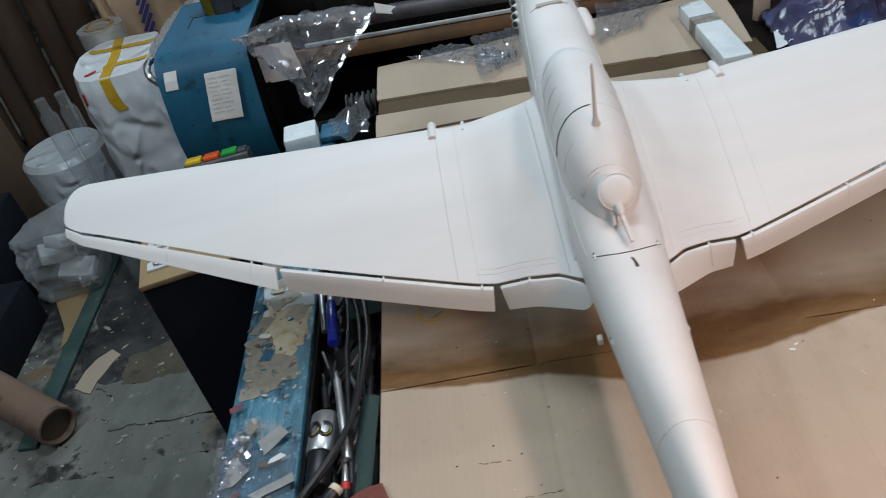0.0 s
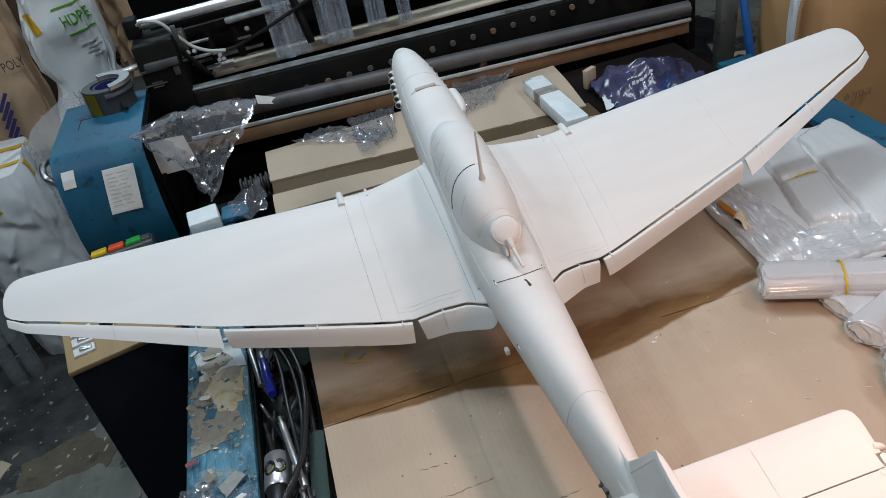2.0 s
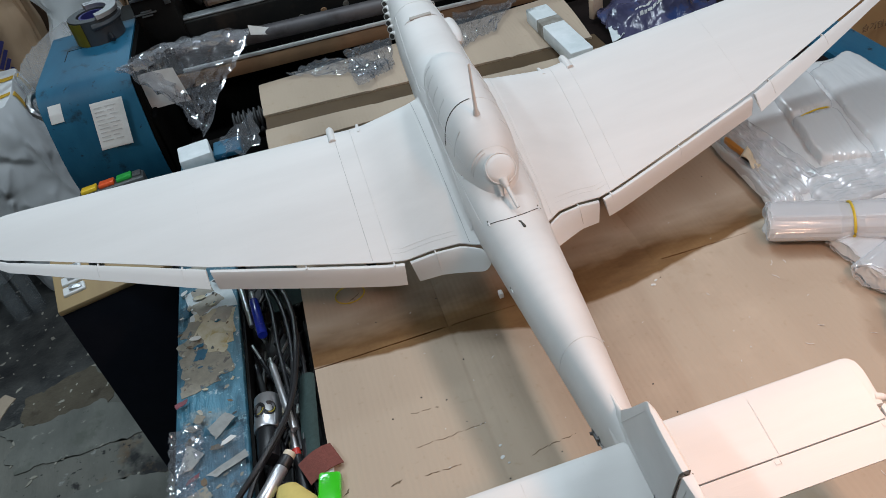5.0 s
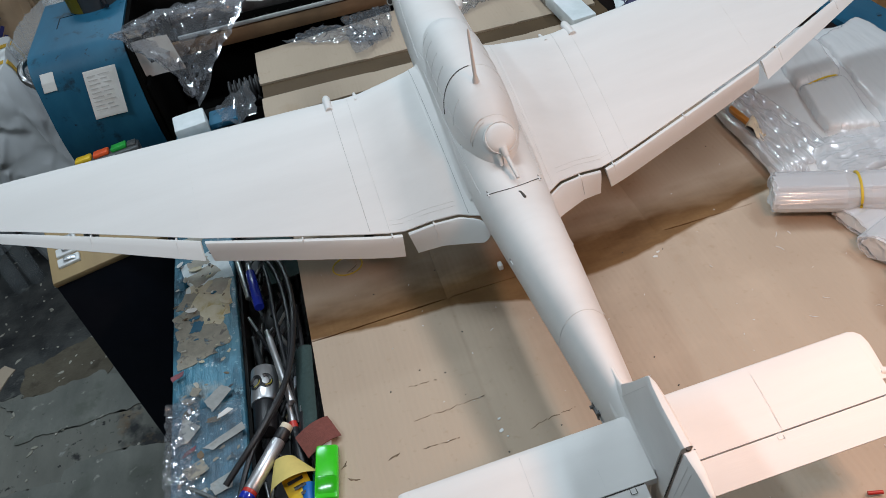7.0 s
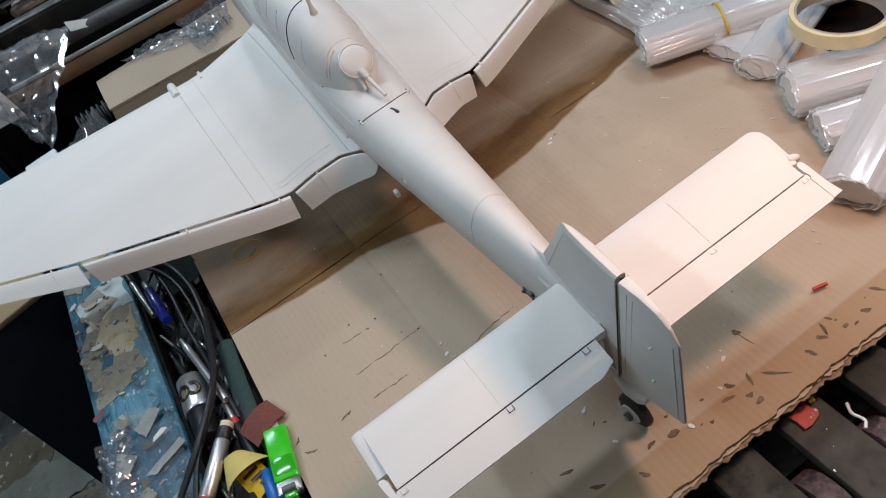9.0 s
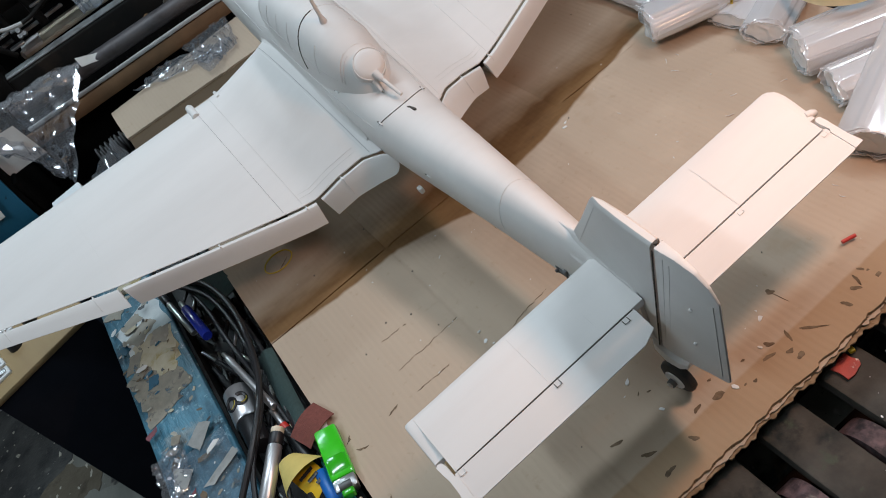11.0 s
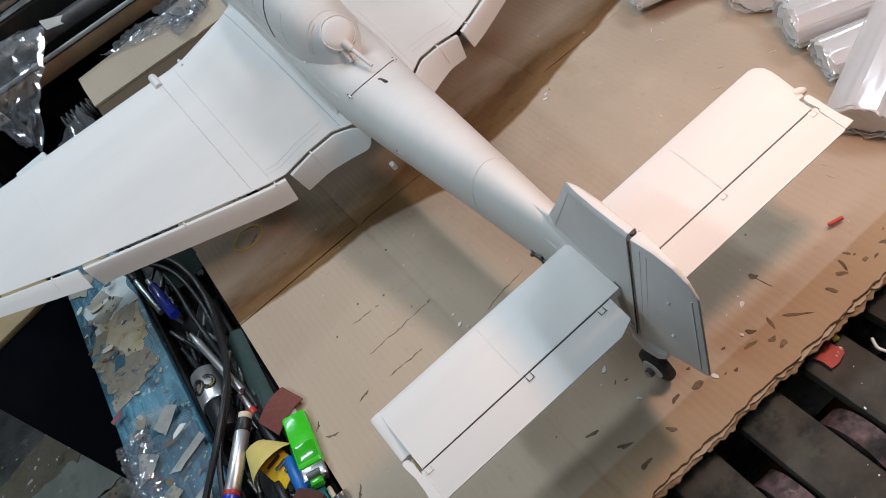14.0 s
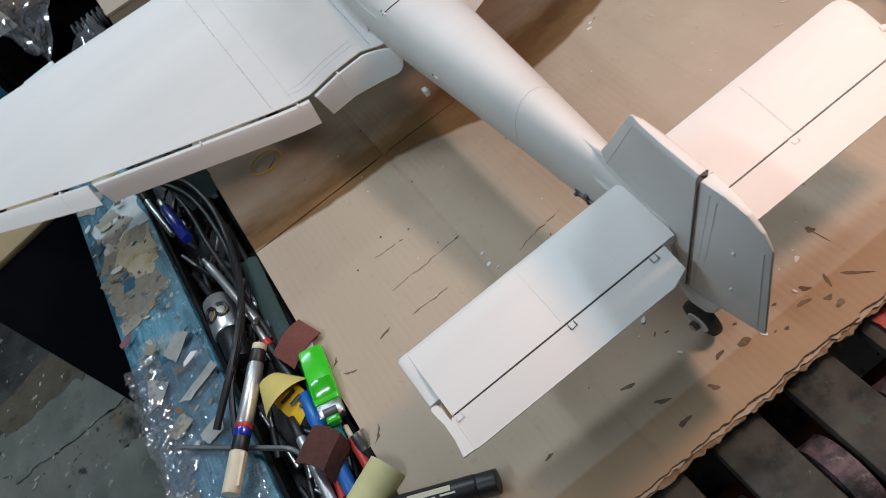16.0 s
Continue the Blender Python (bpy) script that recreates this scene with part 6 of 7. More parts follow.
def hollow(r0, r1, h, seg=40):
    bm = bmesh.new()
    prof_ = ((r0, 0), (r1, 0), (r1, h), (r0, h))
    vs = [[bm.verts.new((r * math.cos(a), r * math.sin(a), z)) for r, z in prof_] for a in (2 * math.pi * i / seg for i in range(seg))]
    for i in range(seg):
        for j in range(4):
            bm.faces.new((vs[i][j], vs[i][(j + 1) % 4], vs[(i + 1) % seg][(j + 1) % 4], vs[(i + 1) % seg][j]))
    return bm


part("tape", hollow(0.0435, 0.048, 0.015), TAPEROLL, tape)
part("core", hollow(0.041, 0.0434, 0.015), CORE, tape)
cutter = thing("craft_knife", pose(0.363, 0.105, 0.021) @ pose(0, 0, 0, 4, 0, -80), "worn orange craft knife with a torn white scrap", "knife")
bm = bmesh.new()
rings_to(bm, [[Vector((x, y0 + w_ * c, 0.005 + 0.0042 * d)) for c, d in ((-1, 0), (-0.7, 0.8), (0, 1), (0.7, 0.8), (1, 0), (0.7, -0.8), (0, -1), (-0.7, -0.8))] for x, y0, w_ in ((-0.024, 0.003, 0.0025), (-0.020, 0.002, 0.0048), (-0.004, 0.0, 0.0054), (0.010, -0.001, 0.0046), (0.022, -0.003, 0.0050), (0.026, -0.004, 0.003))])
part("handle", bm, plain("orange_plastic", (0.46, 0.19, 0.03)), cutter)
part("blade_slot", box((0.028, -0.005, 0.005), (0.014, 0.007, 0.005), 0.001), BLACKP, cutter)
part("scrap", crumple(lambda u, v: Vector((0.022 + 0.034 * u - 0.006 * v, -0.012 + 0.018 * v * (1 - 0.4 * u), 0.007 + 0.007 * math.sin(5 * u + v))), 10, 6, 0.001, 0.0014, 9), IVORY, cutter, "torn ivory tape")

sack = thing("paper_sack", pose(1.085, 0.66, FLOOR_Z), "brown paper sack with printed writing, in a clear cover", "sack")


def bulge(lx, ly, lz, seed, k=0.02, n=40, shake=0.0):
    bm = bmesh.new()
    r = random.Random(seed)
    rings = []
    for i in range(n + 1):
        v = i / n
        e = 1 - 0.10 * abs(2 * v - 1) ** 5
        ring = []
        for j in range(72):
            a = 2 * math.pi * j / 72
            c, s = math.cos(a), math.sin(a)
            x, y = lx / 2 * e * math.copysign(abs(c) ** 0.45, c), ly / 2 * e * math.copysign(abs(s) ** 0.45, s)
            d = wob(x * 4, y * 4 + seed, v * 3, 1.6, k) + creased(math.atan2(s, c) * 1.9, v * lz * 5.5, seed, 1.3, k * 0.8, 3)
            ring.append(Vector((x * (1 + d * 2) + r.uniform(-shake, shake), y * (1 + d * 3) + r.uniform(-shake, shake), lz * v + wob(x * 5, y * 5, seed, 1, k * v))))
        rings.append(ring)
    rings_to(bm, rings)
    return bm


part("body", bulge(0.50, 0.30, 0.86, 2, 0.010), film("glossy_kraft_sack", 0.0, (0.50, 0.285, 0.125), 0.5, 0.35, 6, None, 0.02), sack)
txt = Matrix.Translation((-0.178, -0.158, 0.577)) @ Matrix.Rotation(radians(90), 4, "X")
lettering("writing", "습기엄금", 0.0175, RUST, txt, sack)
for k, (x, z, w_) in enumerate(((-0.03, 0.64, 0.07), (0.0, 0.60, 0.05), (-0.12, 0.46, 0.09))):
    part("print_line", box((x, -0.157, z), (w_, 0.004, 0.007)), RUST, sack)
part("film", sheet(lambda u, v: Vector((-0.275 + 0.018 * u, -0.10 + 0.05 * u, 0.30 + 0.52 * v + wob(u * 3, v * 4, 2, 1, 0.02))) + Vector((0.02 * math.sin(6 * v), 0, 0)), 6, 24, 0.001), WRAP, sack, "white film edge")
stand = thing("steel_stand", pose(0.84, 0.93, FLOOR_Z), "dull grey angle-iron stand on the floor", "stand")
part("leg", box((0, 0, 0.46), (0.045, 0.03, 1.05), 0.003, pose(0, 0, 0, 0, 3, 0)), STANDPAINT, stand)
part("leg", box((0.22, 0.30, 0.40), (0.03, 0.03, 0.80), 0.003), STANDPAINT, stand)
part("rail", box((0.11, 0.15, 0.40), (0.28, 0.02, 0.03), 0.003, Matrix.Translation((0.11, 0.15, 0)) @ Matrix.Rotation(0.94, 4, "Z") @ Matrix.Translation((-0.11, -0.15, 0))), STANDPAINT, stand)
whole("air_hose", tube([(0.80, 0.70, -0.10), (0.795, 0.72, -0.02), (0.80, 0.76, 0.08), (0.83, 0.85, 0.20), (0.90, 1.05, 0.26)], 0.009, 10), HOSE, "blue air hose running past the stand", "hose")
whole("hose_coupling", cyl((0.735, 0.685, -0.065), (0.775, 0.69, -0.055), 0, profile=((0, 0.012), (0.3, 0.020), (0.7, 0.020), (1, 0.012)), seg=16), IRON, "dark blue hose coupling behind the bench rail", "coupling")
pile = thing("cardboard_pile", pose(1.02, 1.62, FLOOR_Z) @ pose(0, 0, 0, 0, 0, 14), "loose pile of flattened tan cartons on the floor", "cardboard")
for i in range(5):
    part("carton_sheet", box((0.03 * (i % 3) - 0.02 * i, 0.05 * math.sin(2.1 * i), 0.010 + 0.016 * i), (0.46 - 0.04 * i, 0.34 - 0.03 * (i % 2), 0.008), 0.002, pose(0, 0, 0, 1.5 * (i % 2), -1.2, 17 * i - 20)), (CARD, TAN)[i % 2], pile)
part("paper_sheet", box((-0.22, 0.10, 0.094), (0.24, 0.17, 0.002), 0, pose(0, 0, 0, 0, 2, 24)), PAPER, pile, "sheet of white paper")
whole("refuse_bag", bulge(0.26, 0.22, 0.20, 27, 0.10), BLACKP, "shiny black plastic refuse bag on the cartons", "plastic bag", smooth=0.5, m=pose(1.20, 1.72, FLOOR_Z + 0.09))
whole("floor_board", box((0, 0, 0.004), (0.55, 0.75, 0.008), 0.002), surface("pale_floor_board", (0.42, 0.43, 0.39), (0.32, 0.33, 0.30), 6, 0.8, bump=0.2, stains=(((0.16, 0.15, 0.13), 9, 0.58, 0.70),)), "pale scuffed board lying on the concrete floor", "board", m=pose(0.72, 1.66, FLOOR_Z) @ pose(0, 0, 0, 0, 0, -8))
bm = bmesh.new()
for i in range(34):
    x, y, s = rnd.uniform(0.85, 1.6), rnd.uniform(1.2, 2.6), rnd.uniform(0.03, 0.10)
    prism(rough_blob(s, s * 0.7, 8, rnd), 0.012, bm, Matrix.Translation((x, y, FLOOR_Z)) @ Matrix.Rotation(rnd.uniform(0, 6), 4, "Z"))
whole("floor_scraps", bm, CARD, "cardboard scraps scattered on the concrete floor", "debris", kind="stuff", smooth=0)


# ---- sacks and parcels on the floor left of the machine ----
def ribbon_print(x, z, w_, h, turn=0):
    """A thin printed strip, fine enough to follow the cloth."""
    m = pose(x, -0.13, z, 0, turn, 0)
    bm = bmesh.new()
    rings_to(bm, [[m @ Vector((w_ * (i / 14 - 0.5), y, h * (j / 4 - 0.5))) for y, js in ((-0.001, range(5)), (0.001, range(4, -1, -1))) for j in js] for i in range(15)])
    return bm


def sack_at(x, y, yaw, size, seed, material, label, k=0.03):
    ob = thing("sack", pose(x, y, FLOOR_Z) @ pose(0, 0, 0, 0, 0, yaw), label, "sack", "sacks")
    part("body", bulge(*size, seed, k), material, ob)
    return ob


hd = sack_at(-0.792, 1.72, 6, (0.25, 0.20, 1.06), 3, SACK, "white woven sack with green lettering", 0.075)
# gathered by a tie low down, fuller above it
for v in hd.children[0].data.vertices:
    half = lerp_rows([(0.0, 0.150), (0.45, 0.135), (0.60, 0.105), (0.655, 0.078), (0.71, 0.100), (0.80, 0.100), (0.90, 0.090), (1.06, 0.075)], v.co.z)[1]
    k = max(0.0, 1 - abs(v.co.z - 0.655) / 0.16)
    v.co.x = 0.026 + v.co.x * half / 0.125
    v.co.y = v.co.y * (1 - 0.25 * k) + 0.010 * k * noise.noise(Vector((v.co.x * 60, v.co.z * 8, 3)))
face = Matrix.Translation((0.074, -0.112, 0.838)) @ Matrix.Rotation(radians(90), 4, "X") @ Matrix.Rotation(radians(9), 4, "Z") @ Matrix.Diagonal((0.74, 1, 1, 1))
lettering("writing", "HDPE", 0.044, GREENTXT, face, hd)
part("stripe", ribbon_print(0.062, 0.876, 0.085, 0.004, -10), GREENTXT, hd)
part("stripe", ribbon_print(0.078, 0.800, 0.078, 0.004, -10), GREENTXT, hd)
part("patch", ribbon_print(-0.040, 0.846, 0.020, 0.058, -14), TAPE_Y, hd, "yellow tape patch")
for k in range(4):
    part("print_line", ribbon_print(0.082 + 0.010 * (k % 2), 0.762 - 0.013 * k, 0.050 - 0.008 * k, 0.004, -10), GREYBAR, hd)
po = sack_at(-1.045, 1.775, 14, (0.26, 0.20, 0.96), 5, KRAFT, "brown paper sack with dark lettering and stripes", 0.06)
lettering("writing", "POLY", 0.040, DARKTXT, Matrix.Translation((0.084, -0.122, 0.741)) @ Matrix.Rotation(radians(90), 4, "X") @ Matrix.Rotation(radians(5), 4, "Z") @ Matrix.Diagonal((0.66, 1, 1, 1)), po)
for i in range(8):
    part("stripe", ribbon_print(0.012 - 0.003 * i, 0.650 - 0.026 * i, 0.060, 0.010, -52), NAVY, po)
part("patch", ribbon_print(-0.01, 0.86, 0.03, 0.06, 12), TAPE_Y, po, "yellow tape patch")
sack_at(-0.56, 1.98, -6, (0.27, 0.20, 1.14), 7, KRAFT, "crumpled brown paper sack on the floor", 0.15)
k2 = sack_at(-0.10, 2.1, 5, (0.40, 0.24, 1.05), 9, KRAFT, "brown paper sack with a blue striped print", 0.03)
for i in range(5):
    part("stripe", ribbon_print(-0.02, 0.98 - 0.045 * i, 0.12, 0.018, 40), NAVY, k2)
bm = bulge(0.17, 0.16, 0.62, 13, 0.10, 26, 0.005)
whole("crumpled_film", bm, THINFILM, "crumpled white translucent plastic film on the floor", "plastic film", m=pose(-0.825, 1.46, FLOOR_Z))



def press_onto(thing_, body_):
    """Lays prints and patches on the bulging front of a sack."""
    tree = BVHTree.FromPolygons([v.co for v in body_.data.vertices], [p.vertices for p in body_.data.polygons])
    for ob in thing_.children:
        if ob != body_:
            for v in ob.data.vertices:
                w_ = ob.matrix_local @ v.co
                hit_ = tree.ray_cast(Vector((w_.x, -0.5, w_.z)), Vector((0, 1, 0)))[0]
                if hit_:
                    w_.y = hit_.y - (0.0035 if w_.y < ob["mid"] else -0.001)
                    v.co = ob.matrix_local.inverted() @ w_


for sack_ in (hd, po, k2):
    for ob in sack_.children:
        ys = [(ob.matrix_local @ v.co).y for v in ob.data.vertices]
        ob["mid"] = (min(ys) + max(ys)) / 2
    press_onto(sack_, [c for c in sack_.children if c.name.startswith("body")][0])

parcel = thing("wrapped_parcel", pose(-1.035, 1.42, FLOOR_Z) @ pose(0, 0, 0, 0, 0, 5), "tall parcel in white plastic wrap with yellow tape", "parcel")
pack = part("body", bulge(0.215, 0.31, 0.594, 15, 0.020, 60), WRAP, parcel)
for v in pack.data.vertices:
    v.co.x += 0.075 * (1 - v.co.z / 0.594) * (0.5 + v.co.x / 0.215)
    v.co.z -= 0.016 * abs(v.co.y / 0.155) ** 2 * (v.co.z / 0.594) ** 4
skin = BVHTree.FromPolygons([v.co for v in pack.data.vertices], [p.vertices for p in pack.data.polygons])


def taped(pts, wide, side):
    """Tape drawn tight over the wrap along a line of places."""
    ax = Vector((0, 0, 0.42))
    pts = [Vector(p) for p in spline(pts, 6)]
    def f(u, v):
        p = pts[round(u * (len(pts) - 1))] + Vector(side) * wide * (v - 0.5)
        q, n_ = skin.ray_cast(p + (p - ax), ax - p)[:2]
        return q + n_ * 0.0022 if q else p
    return sheet(f, len(pts) - 1, 4, 0.0008)


part("tape", taped([(-0.030, 0.16, 0.50), (-0.026, 0.150, 0.580), (-0.017, 0.065, 0.60), (-0.010, 0, 0.60), (-0.010, -0.065, 0.60), (-0.010, -0.150, 0.580), (-0.005, -0.158, 0.52), (0.005, -0.160, 0.49)], 0.030, (1, 0, 0)), TAPE_Y, parcel, "yellow packing tape")
part("tape", taped([(-0.110, 0.066, 0.52), (-0.105, 0.064, 0.581), (-0.052, 0.060, 0.60), (0.026, 0.060, 0.60), (0.105, 0.056, 0.585), (0.111, 0.054, 0.53)], 0.026, (0, 1, 0)), TAPE_Y, parcel, "yellow packing tape")
part("tape", taped([(-0.030, -0.078, 0.60), (0.026, -0.075, 0.60), (0.105, -0.072, 0.583), (0.111, -0.070, 0.53)], 0.022, (0, 1, 0)), TAPE_Y, parcel, "yellow packing tape")
part("print_mark", taped([(-0.075, -0.120, 0.60), (-0.050, -0.100, 0.60)], 0.016, (0, 1, 0)), REDP, parcel, "red print")
part("print_mark", taped([(-0.095, -0.165, 0.57), (-0.094, -0.165, 0.53)], 0.012, (1, 0, 0)), REDP, parcel, "red print")
roll_ = thing("film_roll", pose(-1.135, 1.607, FLOOR_Z), "standing roll of clear film beside the parcel", "film roll")
part("roll", cyl((0, 0, 0), (0, 0, 0.605), 0.065, seg=36), ROLLED, roll_)
part("core", hollow(0.034, 0.044, 0.609, 28), TAN, roll_)
big = thing("film_roll", pose(-1.352, 1.477, FLOOR_Z), "low round pack in milky clear film on the floor", "film roll")
part("roll", cyl((0, 0, 0), (0, 0, 0.32), 0, profile=((0, 0.118), (0.02, 0.125), (0.95, 0.125), (1, 0.112)), seg=40), film("milky_pack_film", 0.22, (0.66, 0.68, 0.69), 0.3, 0.9, 18, None, 0.02), big)
part("core", cyl((0, 0, 0.01), (0, 0, 0.31), 0.100, seg=28), WRAP, big, "white inner layers")
cb = thing("clear_bag", pose(-1.365, 1.225, FLOOR_Z + 0.005), "bulging clear plastic bag with white paper inside", "plastic bag")
part("film", bulge(0.20, 0.17, 0.23, 19, 0.07, 30, 0.003), THINFILM, cb, smooth=0.6)
for k, (x, y, z) in enumerate(((0.02, -0.01, 0.05), (-0.03, 0.02, 0.10), (0.03, 0.0, 0.15))):
    part("paper", box((0, 0, 0), (0.10, 0.07, 0.035), 0.006, pose(x, y, z, 20 - 14 * k, 10 + 9 * k, 30 * k)), PAPER, cb, "white paper packet")
TUBE_CLEAR = film("clear_bottle_plastic", 0.88, (0.7, 0.75, 0.76), 0.1, 0.1, 14, None, 0.004, 1.8)
for x, y in ((-1.176, 1.203), (-1.130, 1.222)):
    whole("glass_tube", cyl((0, 0, 0), (0, 0, 0.585), 0, profile=((0, 0.022), (0.92, 0.022), (0.94, 0.014), (1, 0.014)), seg=16), TUBE_CLEAR, "clear plastic bottle standing on the floor", "bottle", m=pose(x, y, FLOOR_Z))
POLEBROWN = surface("dark_brown_tube_card", (0.135, 0.080, 0.050), (0.085, 0.050, 0.032), 8, 0.75, bump=0.2, bump_scale=60, stretch=(1, 1, 0.1), stains=(((0.025, 0.018, 0.014), 6, 0.58, 0.70),))
cab = thing("dark_cabinet", pose(-1.665, 1.222, FLOOR_Z), "low black cabinet with papers on top", "cabinet")
part("body", box((0, 0, 0.14), (0.36, 0.245, 0.28), 0.006), BLACK, cab)
part("paper", box((0.09, 0.01, 0.2815), (0.10, 0.15, 0.003), 0, pose(0, 0, 0, 0, 0, 10)), PAPER, cab, "sheet of white paper")
cab2 = thing("dark_cabinet", pose(-1.62, 0.935, FLOOR_Z), "low black cabinet on the floor", "cabinet")
part("body", box((0, 0, 0.07), (0.40, 0.31, 0.14), 0.006), BLACK, cab2)
cart = thing("carton", pose(-1.78, 1.52, FLOOR_Z), "dark brown cardboard carton with a white label", "carton")
part("body", box((0, 0, 0.20), (0.34, 0.34, 0.40), 0.006), POLEBROWN, cart)
part("label", box((0.08, -0.172, 0.28), (0.05, 0.003, 0.08)), PAPER, cart, "white paper label")
for i in range(14):
    whole("pole", cyl((0, 0, 0), (0, 0, 1.5), 0.062, seg=20), GREYIRON if i == 9 else POLEBROWN, "grey tall tube leaning by the wall" if i == 9 else "dark brown tall tube leaning by the wall", "tube", "standing tubes", m=pose(-2.5 + 0.126 * i, 2.2 + 0.05 * (i % 2), FLOOR_Z) @ pose(0, 0, 0, -4, 0, 0))
shelf = thing("storage_shelf", pose(0.2, 3.0, FLOOR_Z), "dark storage rack against the wall", "rack")
for x in (-1.2, 1.2):
    part("upright", box((x, 0, 0.9), (0.05, 0.4, 1.8), 0.003), IRON, shelf)
for z in (0.35, 0.85, 1.4):
    part("shelf", box((0, 0, z), (2.4, 0.4, 0.03), 0.003), IRON, shelf)
whole("floor_strip", box((-1.288, 1.02, FLOOR_Z + 0.006), (0.048, 0.86, 0.012), 0.002), surface("dull_green_paint", (0.030, 0.066, 0.062), (0.055, 0.090, 0.082), 14, 0.6, 0.8, bump=0.3, stains=(((0.12, 0.13, 0.12), 30, 0.62, 0.70),)), "dull green metal strip on the floor", "strip")
ft = thing("paper_tube", pose(-1.285, 0.668, FLOOR_Z + 0.052) @ pose(0, 0, 0, 0, 0, -35), "scuffed brown cardboard tube lying on the floor", "tube")
TUBE_CARD = surface("dusty_brown_tube_card", (0.235, 0.150, 0.105), (0.17, 0.105, 0.075), 12, 0.8, bump=0.15, bump_scale=120, stretch=(0.3, 1, 1), stains=(((0.09, 0.065, 0.05), 16, 0.58, 0.70),))
part("tube", cyl((-0.34, 0, 0), (0.115, 0, 0), 0, profile=((0, 0.048), (0.97, 0.048), (0.99, 0.0475), (0.998, 0.046), (1, 0.042), (0.96, 0.040)), seg=36), TUBE_CARD, ft)
part("end_cap", cyl((0.095, 0, 0), (0.0975, 0, 0), 0, profile=((0, 0.0405), (0.9, 0.0405), (1, 0.036)), seg=28), CARD_DARK, ft, "recessed dark end of the tube")
part("printed_label", sheet(lambda u, v: Vector((-0.10 + 0.05 * u, 0.0485 * math.cos(1.9 + 0.6 * v), 0.0485 * math.sin(1.9 + 0.6 * v))), 4, 8, 0.0002), CARD_DARK, ft, "small dark printed square")

whole("floor_board", prism([(-0.083, 0.138), (0.024, 0.147), (0.042, 0.190), (0.050, 0.187), (0.050, -0.10), (0.038, -0.13), (0.022, -0.05)], 0.005), TAN, "tan offcut of board lying on the floor", "board", m=pose(-1.365, 1.06, FLOOR_Z))
whole("floor_card", prism([(0.012, 0.075), (-0.022, 0.048), (-0.042, 0.010), (-0.053, -0.047), (-0.022, -0.066), (-0.002, -0.075), (0.004, -0.035), (0.013, -0.017), (0.028, 0.025), (0.043, 0.049), (0.030, 0.060)], 0.004), CARD, "torn cardboard piece on the concrete floor", "cardboard", m=pose(-1.18, 0.815, FLOOR_Z))
bm = bmesh.new()
for i in range(420):
    x, y = rnd.uniform(-1.45, -0.5), rnd.uniform(0.2, 2.0)
    s = rnd.uniform(0.0015, 0.006) if i % 9 else rnd.uniform(0.005, 0.010)
    prism(rough_blob(s * rnd.uniform(1.0, 2.6), s, 7, rnd, 0.65), 0.002, bm, Matrix.Translation((x, y, FLOOR_Z)) @ Matrix.Rotation(rnd.uniform(0, 6), 4, "Z"))
whole("floor_litter", bm, SCRAP, "pale litter and chips on the concrete floor", "debris", kind="stuff", smooth=0)

# tape dispenser on the blue cover
disp = thing("tape_dispenser", pose(-0.545, 0.895, 0.135) @ pose(0, 0, 0, 0, 0, 20), "grey tape dispenser with an olive tape roll", "tape dispenser")
part("base", box((0, 0, 0.004), (0.060, 0.045, 0.008), 0.002), DARKTAPE, disp)
part("tape_roll", hollow(0.030, 0.047, 0.048), DARKTAPE, disp, "dark grey tape roll")
part("tape_end", ribbon([(0.0485 * math.cos(a), 0.0485 * math.sin(a), 0.024) for a in [2.6 + 0.2 * i for i in range(8)]], 0.044, (0, 0, 1)), OLIVE, disp, "olive tape")
part("red_inset", hollow(0.0262, 0.0298, 0.02, 24), REDP, disp)
part("cover_band", tube([(0.048 * math.cos(a), 0.048 * math.sin(a), 0.036) for a in [-1.9 + 0.35 * i for i in range(12)]], 0.006, 8), DARKTAPE, disp)
bm = prism([(0.052 * math.cos(a), 0.052 * math.sin(a)) for a in [-1.6 + 0.27 * i for i in range(13)]] + [(0.032 * math.cos(a), 0.032 * math.sin(a)) for a in [-1.6 + 0.27 * i for i in range(12, -1, -1)]], 0.008, None, Matrix.Translation((0, 0, 0.048)))
part("guard", bm, SILVER, disp, "grey guard ring")
part("core", hollow(0.022, 0.0260, 0.046), NAVY, disp)
part("lever", box((0.060, 0.030, 0.050), (0.045, 0.022, 0.008), 0.003, None), SILVER, disp)
part("screw", cyl((0.01, -0.048, 0.015), (0.01, -0.066, 0.008), 0.0045, seg=10), BLACKP, disp)

# ---- tools in the tray and scraps on the blue strip ----
TZ = -0.048
strip_rnd = random.Random(12)
PALE = surface("glue_stained_paper", (0.56, 0.52, 0.40), (0.44, 0.38, 0.24), 40, 0.7, bump=0.3, bump_scale=90, stains=(((0.36, 0.27, 0.08), 22, 0.56, 0.66),))


scrap_count = iter(range(400))


def scrap_piece(x, y, l, w_, a, m_, z):
    z = -0.0092 + 0.00005 * next(scrap_count)
    whole("paper_scrap", prism(rough_blob(l / 2, w_ / 2, strip_rnd.randint(6, 10), strip_rnd, 0.5), 0.0005), m_, "torn paper and tape scrap stuck to the blue strip", "paper scrap", "scraps on the strip", m=pose(x, y, z) @ pose(0, 0, 0, 0, 0, a))


